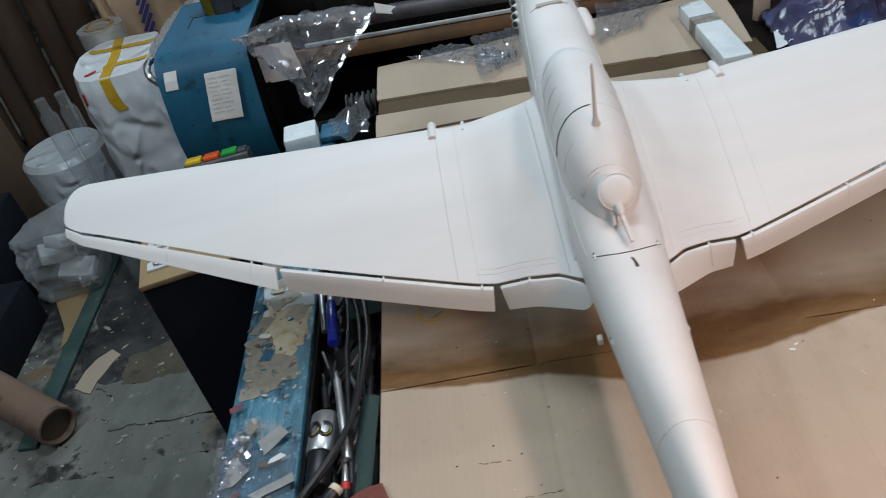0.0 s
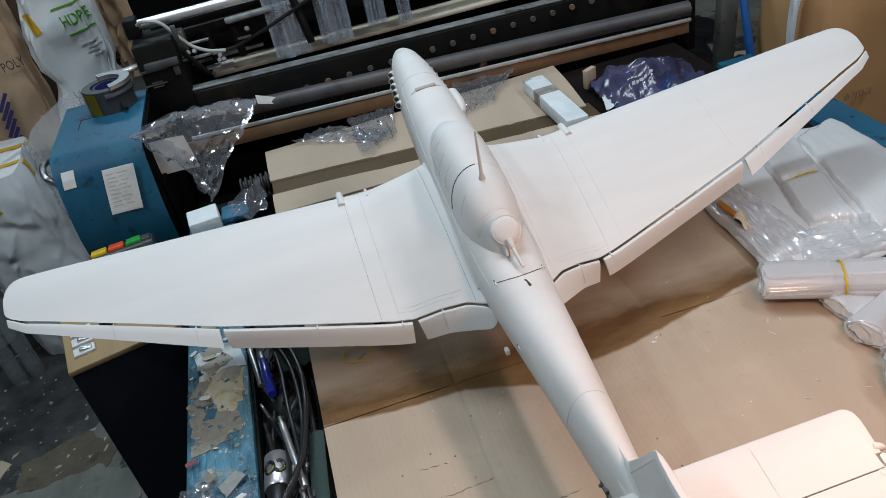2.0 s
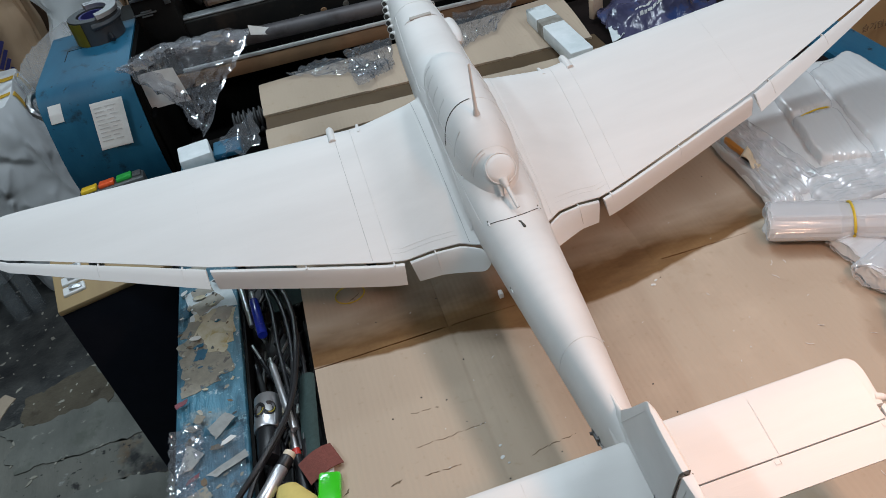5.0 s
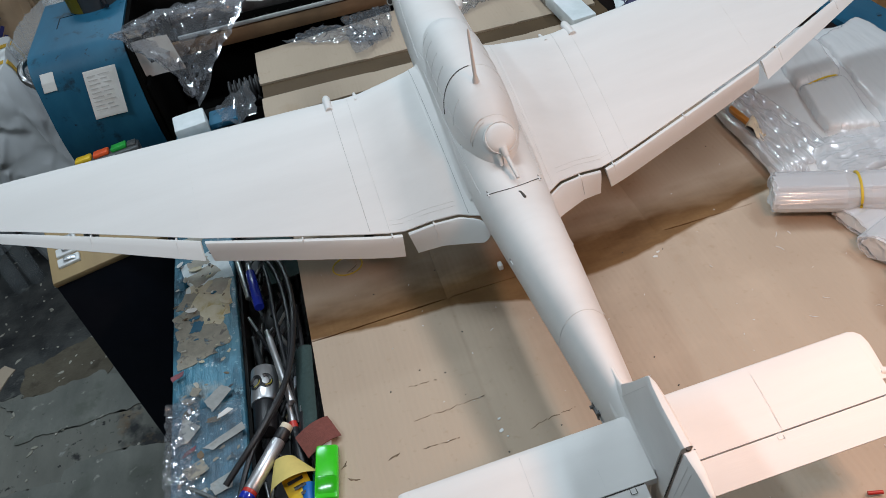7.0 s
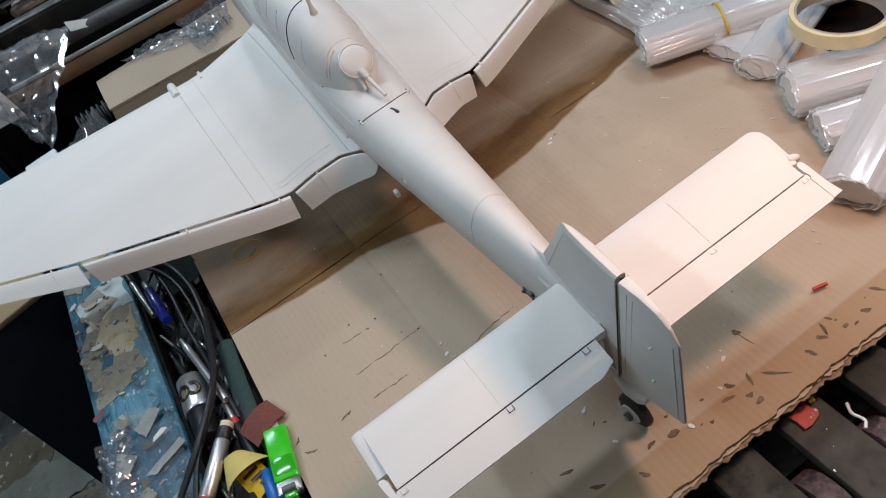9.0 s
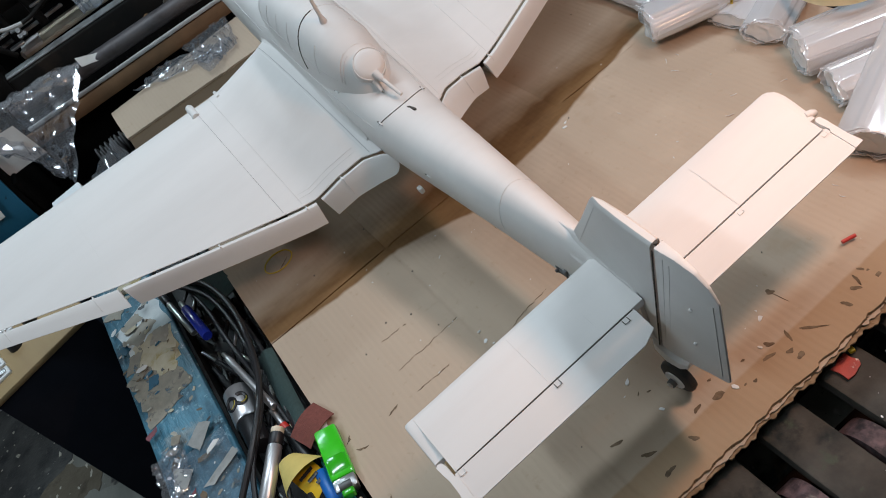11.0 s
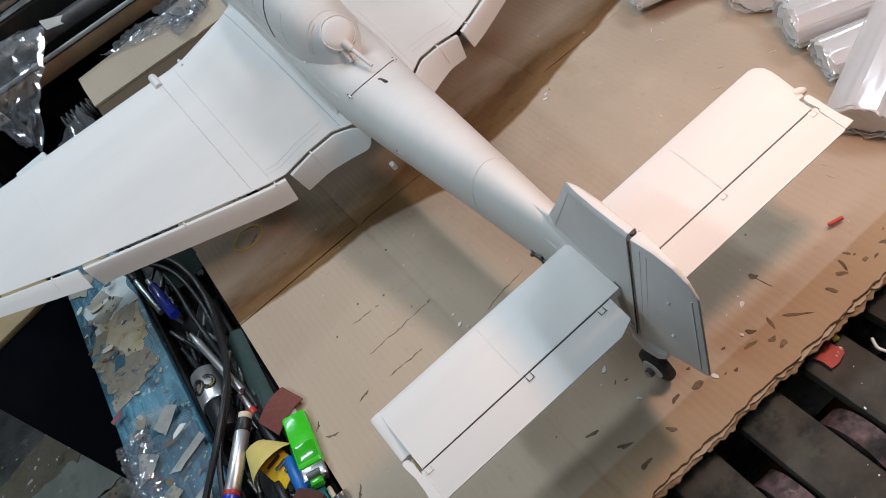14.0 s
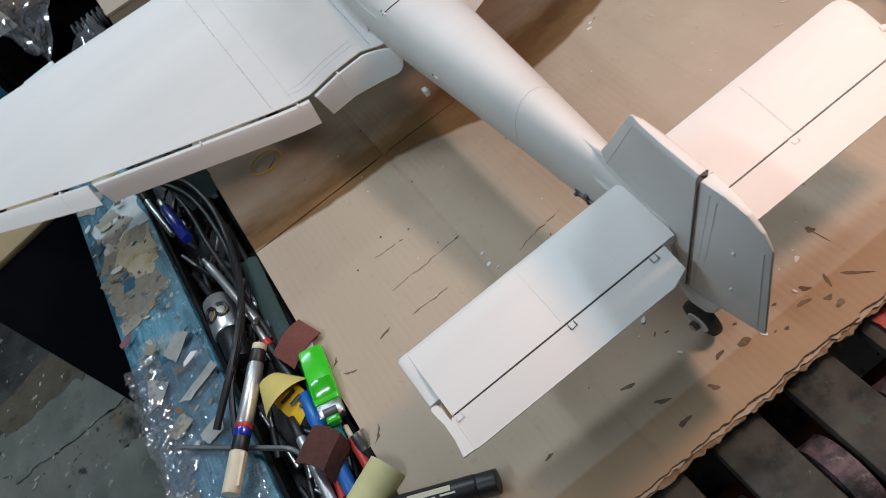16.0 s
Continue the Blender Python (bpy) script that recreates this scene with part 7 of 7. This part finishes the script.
def torn_sheet(x, y, l, w_, a, m_):
    """A torn paper with a ragged outline of straight sides."""
    ring = []
    for (x0, y0), (x1, y1) in zip(((-1, -1), (1, -0.9), (0.9, 1), (-0.95, 0.9)), ((1, -0.9), (0.9, 1), (-0.95, 0.9), (-1, -1))):
        for i in range(6):
            k, j = i / 6, min(l, w_) * 0.10
            px, py = x0 + (x1 - x0) * k, y0 + (y1 - y0) * k
            ring.append((px * l / 2 + strip_rnd.uniform(-j, j) * 0.6, py * w_ / 2 + strip_rnd.uniform(-j, j)))
    whole("paper_scrap", prism(ring, 0.0005), m_, "torn paper and tape scrap stuck to the blue strip", "paper scrap", "scraps on the strip", m=pose(x, y, -0.0092 + 0.00005 * next(scrap_count)) @ pose(0, 0, 0, 0, 0, a))


FADED = surface("faded_red_tape", (0.20, 0.045, 0.06), (0.11, 0.04, 0.05), 60, 0.5, bump=0.2)
GRIME = surface("grey_brown_stained_paper", (0.20, 0.185, 0.15), (0.30, 0.27, 0.21), 50, 0.6, bump=0.4, bump_scale=90, stains=(((0.10, 0.09, 0.08), 60, 0.56, 0.64), ((0.06, 0.14, 0.20), 40, 0.60, 0.66)))
MILKY = surface("pale_blue_white_paper", (0.62, 0.66, 0.66), (0.48, 0.53, 0.54), 40, 0.4, bump=0.2, bump_scale=60)
for x, y, l, w_, a, m_ in ((-0.392, 0.170, 0.070, 0.075, 6, MILKY), (-0.400, 0.040, 0.066, 0.055, 8, GRIME), (-0.392, 0.105, 0.062, 0.075, -6, PALE), (-0.418, 0.075, 0.036, 0.050, 20, GRIME), (-0.398, 0.160, 0.042, 0.030, 30, SCRAP), (-0.378, 0.130, 0.030, 0.026, 60, SCRAP), (-0.421, 0.115, 0.020, 0.034, -24, GRIME),
                           (-0.405, 0.190, 0.030, 0.022, 14, SCRAP), (-0.385, 0.075, 0.034, 0.028, 70, PALE), (-0.408, 0.062, 0.014, 0.020, -20, BLUE), (-0.426, 0.150, 0.012, 0.018, 20, BLUE), (-0.380, 0.025, 0.028, 0.020, 10, GRIME), (-0.410, 0.010, 0.050, 0.022, 12, GRIME), (-0.415, 0.240, 0.04, 0.03, 50, SCRAP), (-0.385, 0.275, 0.04, 0.03, 20, PALE)):
    torn_sheet(x, y, l, w_, a, m_)
for i in range(130):
    s = strip_rnd.uniform(0.002, 0.008) if i % 5 else strip_rnd.uniform(0.010, 0.018)
    scrap_piece(strip_rnd.uniform(-0.434, -0.362), strip_rnd.uniform(-0.36, 0.30), s * 1.4, s * 0.7, strip_rnd.uniform(0, 180), strip_rnd.choice((SCRAP, GRIME, PALE, CARD_DARK, PAPER, BLUE, DARKTAPE, GRIME)), 0)
def torn_quad(corners, m_):
    """A cut and torn piece between four corners."""
    ring = []
    for (x0, y0), (x1, y1) in zip(corners, corners[1:] + corners[:1]):
        for i in range(5):
            ring.append((x0 + (x1 - x0) * i / 5 + strip_rnd.uniform(-0.0006, 0.0006), y0 + (y1 - y0) * i / 5 + strip_rnd.uniform(-0.0006, 0.0006)))
    whole("paper_scrap", prism(ring, 0.0005), m_, "torn greyish paper scrap stuck to the blue strip", "paper scrap", "scraps on the strip", m=pose(0, 0, -0.0092 + 0.00005 * next(scrap_count)))


GREYED = surface("greyed_white_paper", (0.33, 0.34, 0.33), (0.25, 0.26, 0.25), 60, 0.5, bump=0.3, bump_scale=120, stains=(((0.22, 0.22, 0.20), 50, 0.58, 0.68),))
torn_quad([(-0.378, -0.054), (-0.366, -0.065), (-0.390, -0.090), (-0.399, -0.071)], GREYED)
torn_quad([(-0.357, -0.117), (-0.354, -0.127), (-0.390, -0.142), (-0.402, -0.136)], GREYED)
torn_quad([(-0.423, -0.086), (-0.403, -0.106), (-0.418, -0.122), (-0.433, -0.124)], GREYED)
torn_quad([(-0.439, -0.019), (-0.423, -0.014), (-0.424, -0.022), (-0.436, -0.027)], FADED)
torn_quad([(-0.423, -0.136), (-0.408, -0.129), (-0.411, -0.135), (-0.424, -0.142)], FADED)
torn_quad([(-0.425, -0.158), (-0.402, -0.150), (-0.395, -0.165), (-0.415, -0.174)], GRIME)
torn_quad([(-0.395, -0.185), (-0.368, -0.175), (-0.372, -0.196), (-0.390, -0.200)], GREYED)
torn_quad([(-0.412, -0.045), (-0.401, -0.052), (-0.408, -0.062), (-0.416, -0.055)], GRIME)
TAPE_FILM = film("wrinkled_clear_tape", 0.93, (0.5, 0.62, 0.68), rough=0.10, bump=0.5, bump_scale=190, stretch=(1, 0.4, 1), depth=0.003, ior=1.7)
bm = sheet(lambda u, v: Vector((-0.438 + 0.080 * u, -0.42 + 0.34 * v, -0.0036 + 0.0008 * creased(u * 2, v * 14, 51, 1, 1.0, 2))), 30, 120, 0.0003)
part("film_cover", bm, TAPE_FILM, bench, "wrinkled clear film taped down", smooth=3).location.z = H
bm = crumple(lambda u, v: Vector((-0.444 + (0.030 + 0.018 * creased(v * 5, 0.2, 3, 1, 1.0, 2)) * u, -0.42 + 0.36 * v, -0.004 + 0.012 * u * (1 - u) + creased(u * 1.5, v * 10, 57, 1.3, 0.006))), 12, 130, 0.0004, 0.0016, 21)
part("film_edge", bm, CLEAR, bench, "crumpled clear film along the edge", smooth=0.5).location.z = H

bm = crumple(lambda u, v: Vector((-0.436 + 0.072 * u, -0.42 + 0.10 * v, -0.001 + 0.004 * u + creased(u * 4, v * 5, 61, 1.2, 0.005))), 30, 40, 0.0004, 0.0014, 22)
part("film_patch", bm, CLEAR, bench, "crumpled clear film at the front of the strip", smooth=0.5).location.z = H
whole("red_hose", tube([(-0.452, -0.262, -0.100), (-0.50, -0.27, -0.13), (-0.60, -0.30, -0.30), (-0.66, -0.34, -0.55), (-0.72, -0.40, -0.667), (-0.85, -0.50, -0.669)], 0.011, 12), REDP, "red rubber hose running down beside the bench", "hose")

can = thing("spray_can", pose(-0.3300, -0.052, -0.013) @ look((0, 0, 0), (0.006, 0.075, 0.004)) , "small silver can with black lettering and a black cap", "can")
part("body", cyl((0, 0, 0.041), (0, 0, -0.008), 0, profile=((0, 0.0152), (0.04, 0.0162), (0.94, 0.0162), (0.97, 0.0152), (1, 0.0136)), seg=32), SILVER, can)
part("cap", cyl((0, 0, 0.0412), (0, 0, 0.078), 0, profile=((0, 0.0134), (0.05, 0.0138), (0.9, 0.0124), (0.97, 0.0114), (1, 0.009)), seg=32), BLACKP, can, "black cap")
for a, end in ((1.20, 12), (1.95, 15)):
    ring = [(0.0162, a + 0.36 * math.cos(b), 0.018 + 0.0075 * math.sin(b)) for b in [0.6 + 0.42 * i for i in range(end)]]
    part("mark", tube([(r * math.cos(c), r * math.sin(c), z) for r, c, z in ring], 0.0024, 6), BLACKP, can, "black letter")
    part("mark", tube([((r + 0.0019) * math.cos(c), (r + 0.0019) * math.sin(c), z) for r, c, z in ring[2:7]], 0.0008, 6), OLIVE, can, "olive letter edge")


def pen(name, label, p0, p1, r, rows, category="pen"):
    """A pen or tool from p0 to p1: rows of (part name, start, end, radius factor, material)."""
    p0, p1 = Vector(p0), Vector(p1)
    ob = thing(name, Matrix.Translation(p0), label, category, "tools in the tray")
    for nm, a, b, k, m_ in rows:
        d = p1 - p0
        part(nm, cyl(d * a, d * b, 0, profile=((0, r * k * 0.93), (min(0.2, 0.0008 / max(1e-6, (b - a) * d.length)), r * k), (0.98, r * k), (1, r * k * 0.94)), seg=22), m_, ob)
    return ob


mk = pen("paint_marker", "silver paint marker with a cream cap and coloured bands", (-0.384, -0.268, 0.012), (-0.306, -0.151, 0.009), 0.0075,
         (("cap", 0.0, 0.26, 1.05, IVORY), ("collar", 0.262, 0.355, 0.98, BLACKP), ("blue_band", 0.357, 0.405, 1.02, DEEPBLUE), ("red_band", 0.407, 0.435, 1.02, REDP), ("barrel", 0.437, 0.86, 1.0, SILVER), ("tail", 0.862, 0.955, 0.98, BLACKP), ("end_cap", 0.957, 1.0, 0.9, IVORY)), "marker")
part("clip", box((0, 0, 0), (0.0032, 0.030, 0.0032), 0.001, Matrix.Translation((0.0180, 0.0125, 0.003)) @ Matrix.Rotation(radians(-33.7), 4, "Z")), IVORY, mk)
part("clip_root", box((0, 0, 0), (0.006, 0.004, 0.003), 0.001, Matrix.Translation((0.0235, 0.0245, 0.003)) @ Matrix.Rotation(radians(-33.7), 4, "Z")), IVORY, mk)
pen("steel_tube", "slim silver metal rod among the tools", (-0.300, -0.115, 0.001), (-0.318, 0.005, 0.002), 0.0042, (("rod", 0, 0.9, 1, SILVER), ("tip", 0.9, 1.0, 0.7, STEEL)), "rod")
pen("blue_pen", "blue pen among the tools", (-0.324, 0.052, 0.001), (-0.333, 0.140, 0.002), 0.0064, (("barrel", 0, 0.8, 1, DEEPBLUE), ("tip", 0.8, 1.0, 0.6, SILVER)))
pen("screwdriver", "silver screwdriver shaft among the tools", (-0.338, 0.080, -0.004), (-0.352, 0.190, -0.002), 0.0038, (("shaft", 0, 0.75, 1, STEEL), ("handle", 0.75, 1, 1.4, BLACKP)), "screwdriver")
pen("red_pen", "red pen in the tray", (-0.308, -0.325, -0.010), (-0.292, -0.235, -0.004), 0.0048, (("barrel", 0, 0.85, 1, REDP), ("tip", 0.85, 1, 0.6, BLACKP)))
pen("silver_pen", "silver pen in the tray", (-0.318, -0.345, -0.008), (-0.314, -0.235, 0.000), 0.0048, (("barrel", 0, 0.8, 1, SILVER), ("grip", 0.8, 1, 0.9, BLACKP)))
pen("blue_pen", "blue capped pen in the tray", (-0.300, -0.345, -0.008), (-0.294, -0.225, 0.002), 0.0060, (("barrel", 0, 0.65, 1, BLUEP), ("cap", 0.65, 1, 1.15, BLUEP)))
pen("red_pen", "red pen half hidden in the tray", (-0.279, -0.365, -0.008), (-0.277, -0.275, -0.002), 0.0042, (("barrel", 0, 0.85, 1, REDP), ("tip", 0.85, 1, 0.6, IVORY)))
pen("file_tool", "black handled file in the tray", (-0.292, -0.175, -0.006), (-0.286, -0.085, -0.004), 0.0052, (("handle", 0, 0.5, 1.1, BLACKP), ("ferrule", 0.5, 0.6, 0.9, SILVER), ("shaft", 0.6, 1.0, 0.6, STEEL)), "file")
pen("file_tool", "black tool with a red collar in the tray", (-0.298, -0.20, -0.008), (-0.305, -0.11, -0.006), 0.005, (("handle", 0, 0.6, 1.1, BLACKP), ("collar", 0.6, 0.7, 1.0, REDP), ("shaft", 0.7, 1.0, 0.7, SILVER)), "file")
pen("bit_holder", "small steel bit holder in the tray", (-0.272, -0.318, -0.012), (-0.270, -0.292, 0.006), 0.0065, (("base", 0, 0.5, 0.9, BLACKP), ("rim", 0.5, 1.0, 1.0, STEEL)), "bit holder")
key = tube([(-0.418, -0.180, -0.002), (-0.372, -0.220, -0.001), (-0.338, -0.249, 0.0), (-0.325, -0.262, 0.0), (-0.319, -0.276, -0.006)], 0.0026, 6)
whole("hex_key", key, GREYIRON, "bent grey hex key lying across the tray", "hex key", "tools in the tray")
for k, (pts, r) in enumerate((
        ([(-0.330, 0.190, 0.000), (-0.296, 0.135, 0.008), (-0.281, 0.060, 0.012), (-0.284, -0.020, 0.014), (-0.298, -0.090, 0.016), (-0.330, -0.150, 0.018), (-0.376, -0.198, 0.006)], 0.0034),
        ([(-0.338, 0.200, -0.004), (-0.302, 0.120, 0.004), (-0.290, 0.040, 0.006), (-0.292, -0.040, 0.008), (-0.308, -0.110, 0.011), (-0.345, -0.170, 0.010), (-0.366, -0.222, 0.002)], 0.0029),
        ([(-0.320, 0.180, -0.008), (-0.310, 0.100, -0.004), (-0.306, 0.020, 0.002), (-0.300, -0.060, 0.002), (-0.296, -0.140, -0.006)], 0.0028),
        ([(-0.300, 0.16, -0.01), (-0.286, 0.08, -0.004), (-0.279, 0.0, 0.0), (-0.281, -0.08, -0.004), (-0.286, -0.16, -0.012)], 0.0028))):
    whole("black_cable", tube(pts, r, 10), BLACKP, "thick black rubber cable looped over the tools", "cable", "cables in the tray")
tool_rnd = random.Random(8)
for i in range(90):
    y = tool_rnd.uniform(-0.44, 0.30)
    x = tool_rnd.uniform(-0.345, -0.280)
    l, a, r = tool_rnd.uniform(0.03, 0.09), tool_rnd.gauss(0, 0.35), tool_rnd.uniform(0.002, 0.0045)
    m_ = tool_rnd.choice((BLACKP, BLACKP, GREYIRON, STEEL, RUBBER, RUBBER, IVORY, BLACKP, BLACKP, RUBBER, BLACKP))
    z = TZ + 0.006 + (0.036 if not -0.15 < y < 0.06 else 0.012) * tool_rnd.random()
    dx = max(-0.033, min(0.033, l / 2 * math.sin(a)))
    x = min(max(x, -0.350 + abs(dx) + r), -0.278 - abs(dx) - r)
    pen("small_tool", "small dark tool or rod in the tray", (x - dx, y - l / 2 * math.cos(a), z), (x + dx, y + l / 2 * math.cos(a), z + tool_rnd.uniform(-0.003, 0.006)), r, (("rod", 0, 0.6, 1, m_), ("tip", 0.6, 1.0, 0.7, STEEL if i % 3 else BLACKP)), "tool")

lighter = thing("lighter", pose(-0.2755, -0.228, -0.002) @ pose(0, 0, 0, 0, 10, -9), "lime green translucent disposable lighter on the tools", "lighter")
part("body", box((0, 0.006, 0.008), (0.024, 0.062, 0.013), 0.004), LIME, lighter)
part("fuel", box((0, -0.010, 0.0085), (0.0222, 0.026, 0.0128), 0.004), LIME_D, lighter)
part("metal_hood", box((0, -0.032, 0.008), (0.022, 0.014, 0.012), 0.002), STEEL, lighter)
part("wheel", cyl((-0.006, -0.036, 0.014), (0.006, -0.036, 0.014), 0.004, seg=14), GREYIRON, lighter)
part("button", box((0, -0.041, 0.010), (0.012, 0.010, 0.009), 0.002), LIME_D, lighter)
part("clear_tail", box((-0.001, 0.041, 0.006), (0.010, 0.012, 0.006), 0.001), BAGS, lighter)


def curl(w_, l, r, a0, a1, n=20):
    return sheet(lambda u, v: Vector((w_ * (v - 0.5), r * math.cos(a0 + (a1 - a0) * u), r * math.sin(a0 + (a1 - a0) * u))), n, 4, 0.0004)


note = thing("paper_note", pose(-0.309, -0.208, 0.000) @ pose(0, 0, 0, 10, 0, 14), "curled yellow paper note with black print", "paper note")


def arch(u, v):
    a, r = 0.05 + 3.05 * u, 0.011 + 0.016 * v
    return Vector((r * math.cos(a), 0.016 - 0.032 * v + 0.008 * u, 0.9 * r * math.sin(a)))


part("paper", sheet(arch, 24, 8, 0.0004), STICKY, note)
leaf = part("lower_leaf", sheet(lambda u, v: Vector((-0.012 + 0.026 * u, 0.0 - 0.036 * v, 0.004 + 0.006 * v * u + 0.004 * math.sin(3 * u))), 10, 6, 0.0005), YELLOW, note, "bright yellow printed leaf")
for k in range(3):
    part("print_line", box((0.001 + 0.002 * k, -0.012 - 0.008 * k, 0.0125), (0.016 - 0.004 * k, 0.0035, 0.0006), 0, None), BLACKP, leaf)
note2 = thing("paper_note", pose(-0.283, -0.343, 0.000) @ pose(0, 0, 0, 0, 0, 25), "curled pale yellow paper note in the tray", "paper note")
part("paper", curl(0.045, 0.05, 0.017, 0.2, 3.3), STICKY2, note2)
def folded(u, v):
    d = 0.044 * u
    fold = max(0.0, d - 0.027)
    return Vector((-0.017 + 0.034 * v + 0.002 * math.sin(5 * u), 0.014 - (d - fold) - 0.35 * fold, 0.010 - 0.9 * fold + 0.0015 * math.sin(3 * v)))


whole("sandpaper", sheet(folded, 16, 6, 0.0010), surface("dark_brown_abrasive_paper", (0.090, 0.030, 0.022), (0.060, 0.022, 0.017), 200, 0.9, bump=0.4, bump_scale=900), "folded dark red-brown abrasive paper on the tools", "abrasive paper", m=pose(-0.302, -0.288, 0.006) @ pose(0, 0, 0, 4, 6, 38))
bm = sheet(lambda u, v: Vector((-0.02 + 0.040 * u, -0.015 + 0.032 * v, 0.006 * math.sin(2.8 * u))), 14, 4, 0.0008)
whole("sandpaper", bm, MAROON, "curled red-brown abrasive paper beside the cardboard", "abrasive paper", m=pose(-0.276, -0.175, 0.004) @ pose(0, 0, 0, 0, 0, 20))
bm = sheet(lambda u, v: Vector((0.021 * u - 0.0105, 0.13 * v - 0.065, 0.008 * math.sin(2.6 * u) + 0.004 * v)), 12, 10, 0.0008)
whole("sandpaper", bm, ABRASIVE, "green-grey abrasive paper strip along the tray", "abrasive paper", m=pose(-0.283, -0.105, -0.006) @ pose(0, 0, 0, 0, 0, -4))
bm = sheet(lambda u, v: Vector((0.045 * u - 0.022, 0.11 * v - 0.055, 0.005 * math.sin(2.6 * v))), 8, 10, 0.0008)
whole("sandpaper", bm, ABRASIVE, "green-grey abrasive paper at the back of the tray", "abrasive paper", m=pose(-0.292, 0.150, -0.003) @ pose(0, 0, 0, 0, 0, 8))
whole("teal_tube", cyl((-0.289, -0.29, -0.004), (-0.282, -0.215, -0.002), 0.0075, seg=18), TEAL, "teal printed plastic tube in the tray", "tube")
pen("black_marker", "black marker pen with pale lettering on the cardboard", (-0.315, -0.352, 0.0105), (-0.198, -0.405, 0.0105), 0.0095, (("barrel", 0, 0.88, 1, BLACKP), ("end", 0.88, 1.0, 0.97, BLACKP)), "marker")
d_ = Vector((0.117, -0.053, 0)).normalized()
for k, (a, w_, off) in enumerate(((0.060, 0.034, 0.0015), (0.070, 0.012, -0.0045), (0.052, 0.016, -0.0050))):
    part("print_line", box((0, 0, 0), (w_, 0.0042 if k == 0 else 0.0014, 0.0005), 0, Matrix.Translation(d_ * (a + 0.018) + Vector((off * -d_.y * -1, off * d_.x, 0.0095))) @ Matrix.Rotation(math.atan2(d_.y, d_.x), 4, "Z")), IVORY, bpy.data.objects["black_marker"])
# bits lying on the front plates
whole("red_clip", prism([(-0.010, -0.007), (-0.003, -0.0088), (0.007, -0.0075), (0.0102, -0.004), (0.0085, 0.001), (0.0098, 0.0075), (0.001, 0.0084), (-0.004, 0.0070), (-0.0092, 0.0082), (-0.0085, 0.001)], 0.0016), surface("dusty_red_plastic", (0.42, 0.035, 0.02), (0.30, 0.03, 0.02), 60, 0.5, bump=0.3, bump_scale=300, stains=(((0.62, 0.50, 0.42), 140, 0.62, 0.70),)), "flat red plastic clip on a dark plate", "clip", m=pose(0.097, -0.480, -0.023) @ pose(0, 0, 0, 0, 0, 8))
whole("yellow_peg", box((0, 0, 0), (0.005, 0.012, 0.004), 0.001), YELLOW, "small yellow plastic peg beside the red clip", "peg", m=pose(0.112, -0.470, -0.022) @ pose(0, 0, 0, 0, 0, -15))
whole("white_hook", tube([(0.128, -0.492, -0.0235), (0.124, -0.500, -0.0235), (0.126, -0.510, -0.0235), (0.121, -0.515, -0.0235)], 0.0013, 6), WHITEP, "small white plastic hook on a dark plate", "hook")
bm = bmesh.new()
for i in range(60):
    x, y = rnd.uniform(-0.1, 0.3), rnd.uniform(-0.60, -0.48)
    k = ((x - 0.0285 + 0.0215) % 0.0695)
    if k < 0.042:
        s = rnd.uniform(0.0003, 0.0012) if rnd.random() < 0.85 else rnd.uniform(0.0012, 0.0022)
        prism(rough_blob(s * rnd.uniform(1.0, 2.6), s, 6, rnd, 0.55), 0.0008, bm, Matrix.Translation((x, y, -0.025)) @ Matrix.Rotation(rnd.uniform(0, 6), 4, "Z"))
whole("plate_dust", bm, WHITEP, "white chips and dust on the dark plates", "debris", kind="stuff", smooth=0)
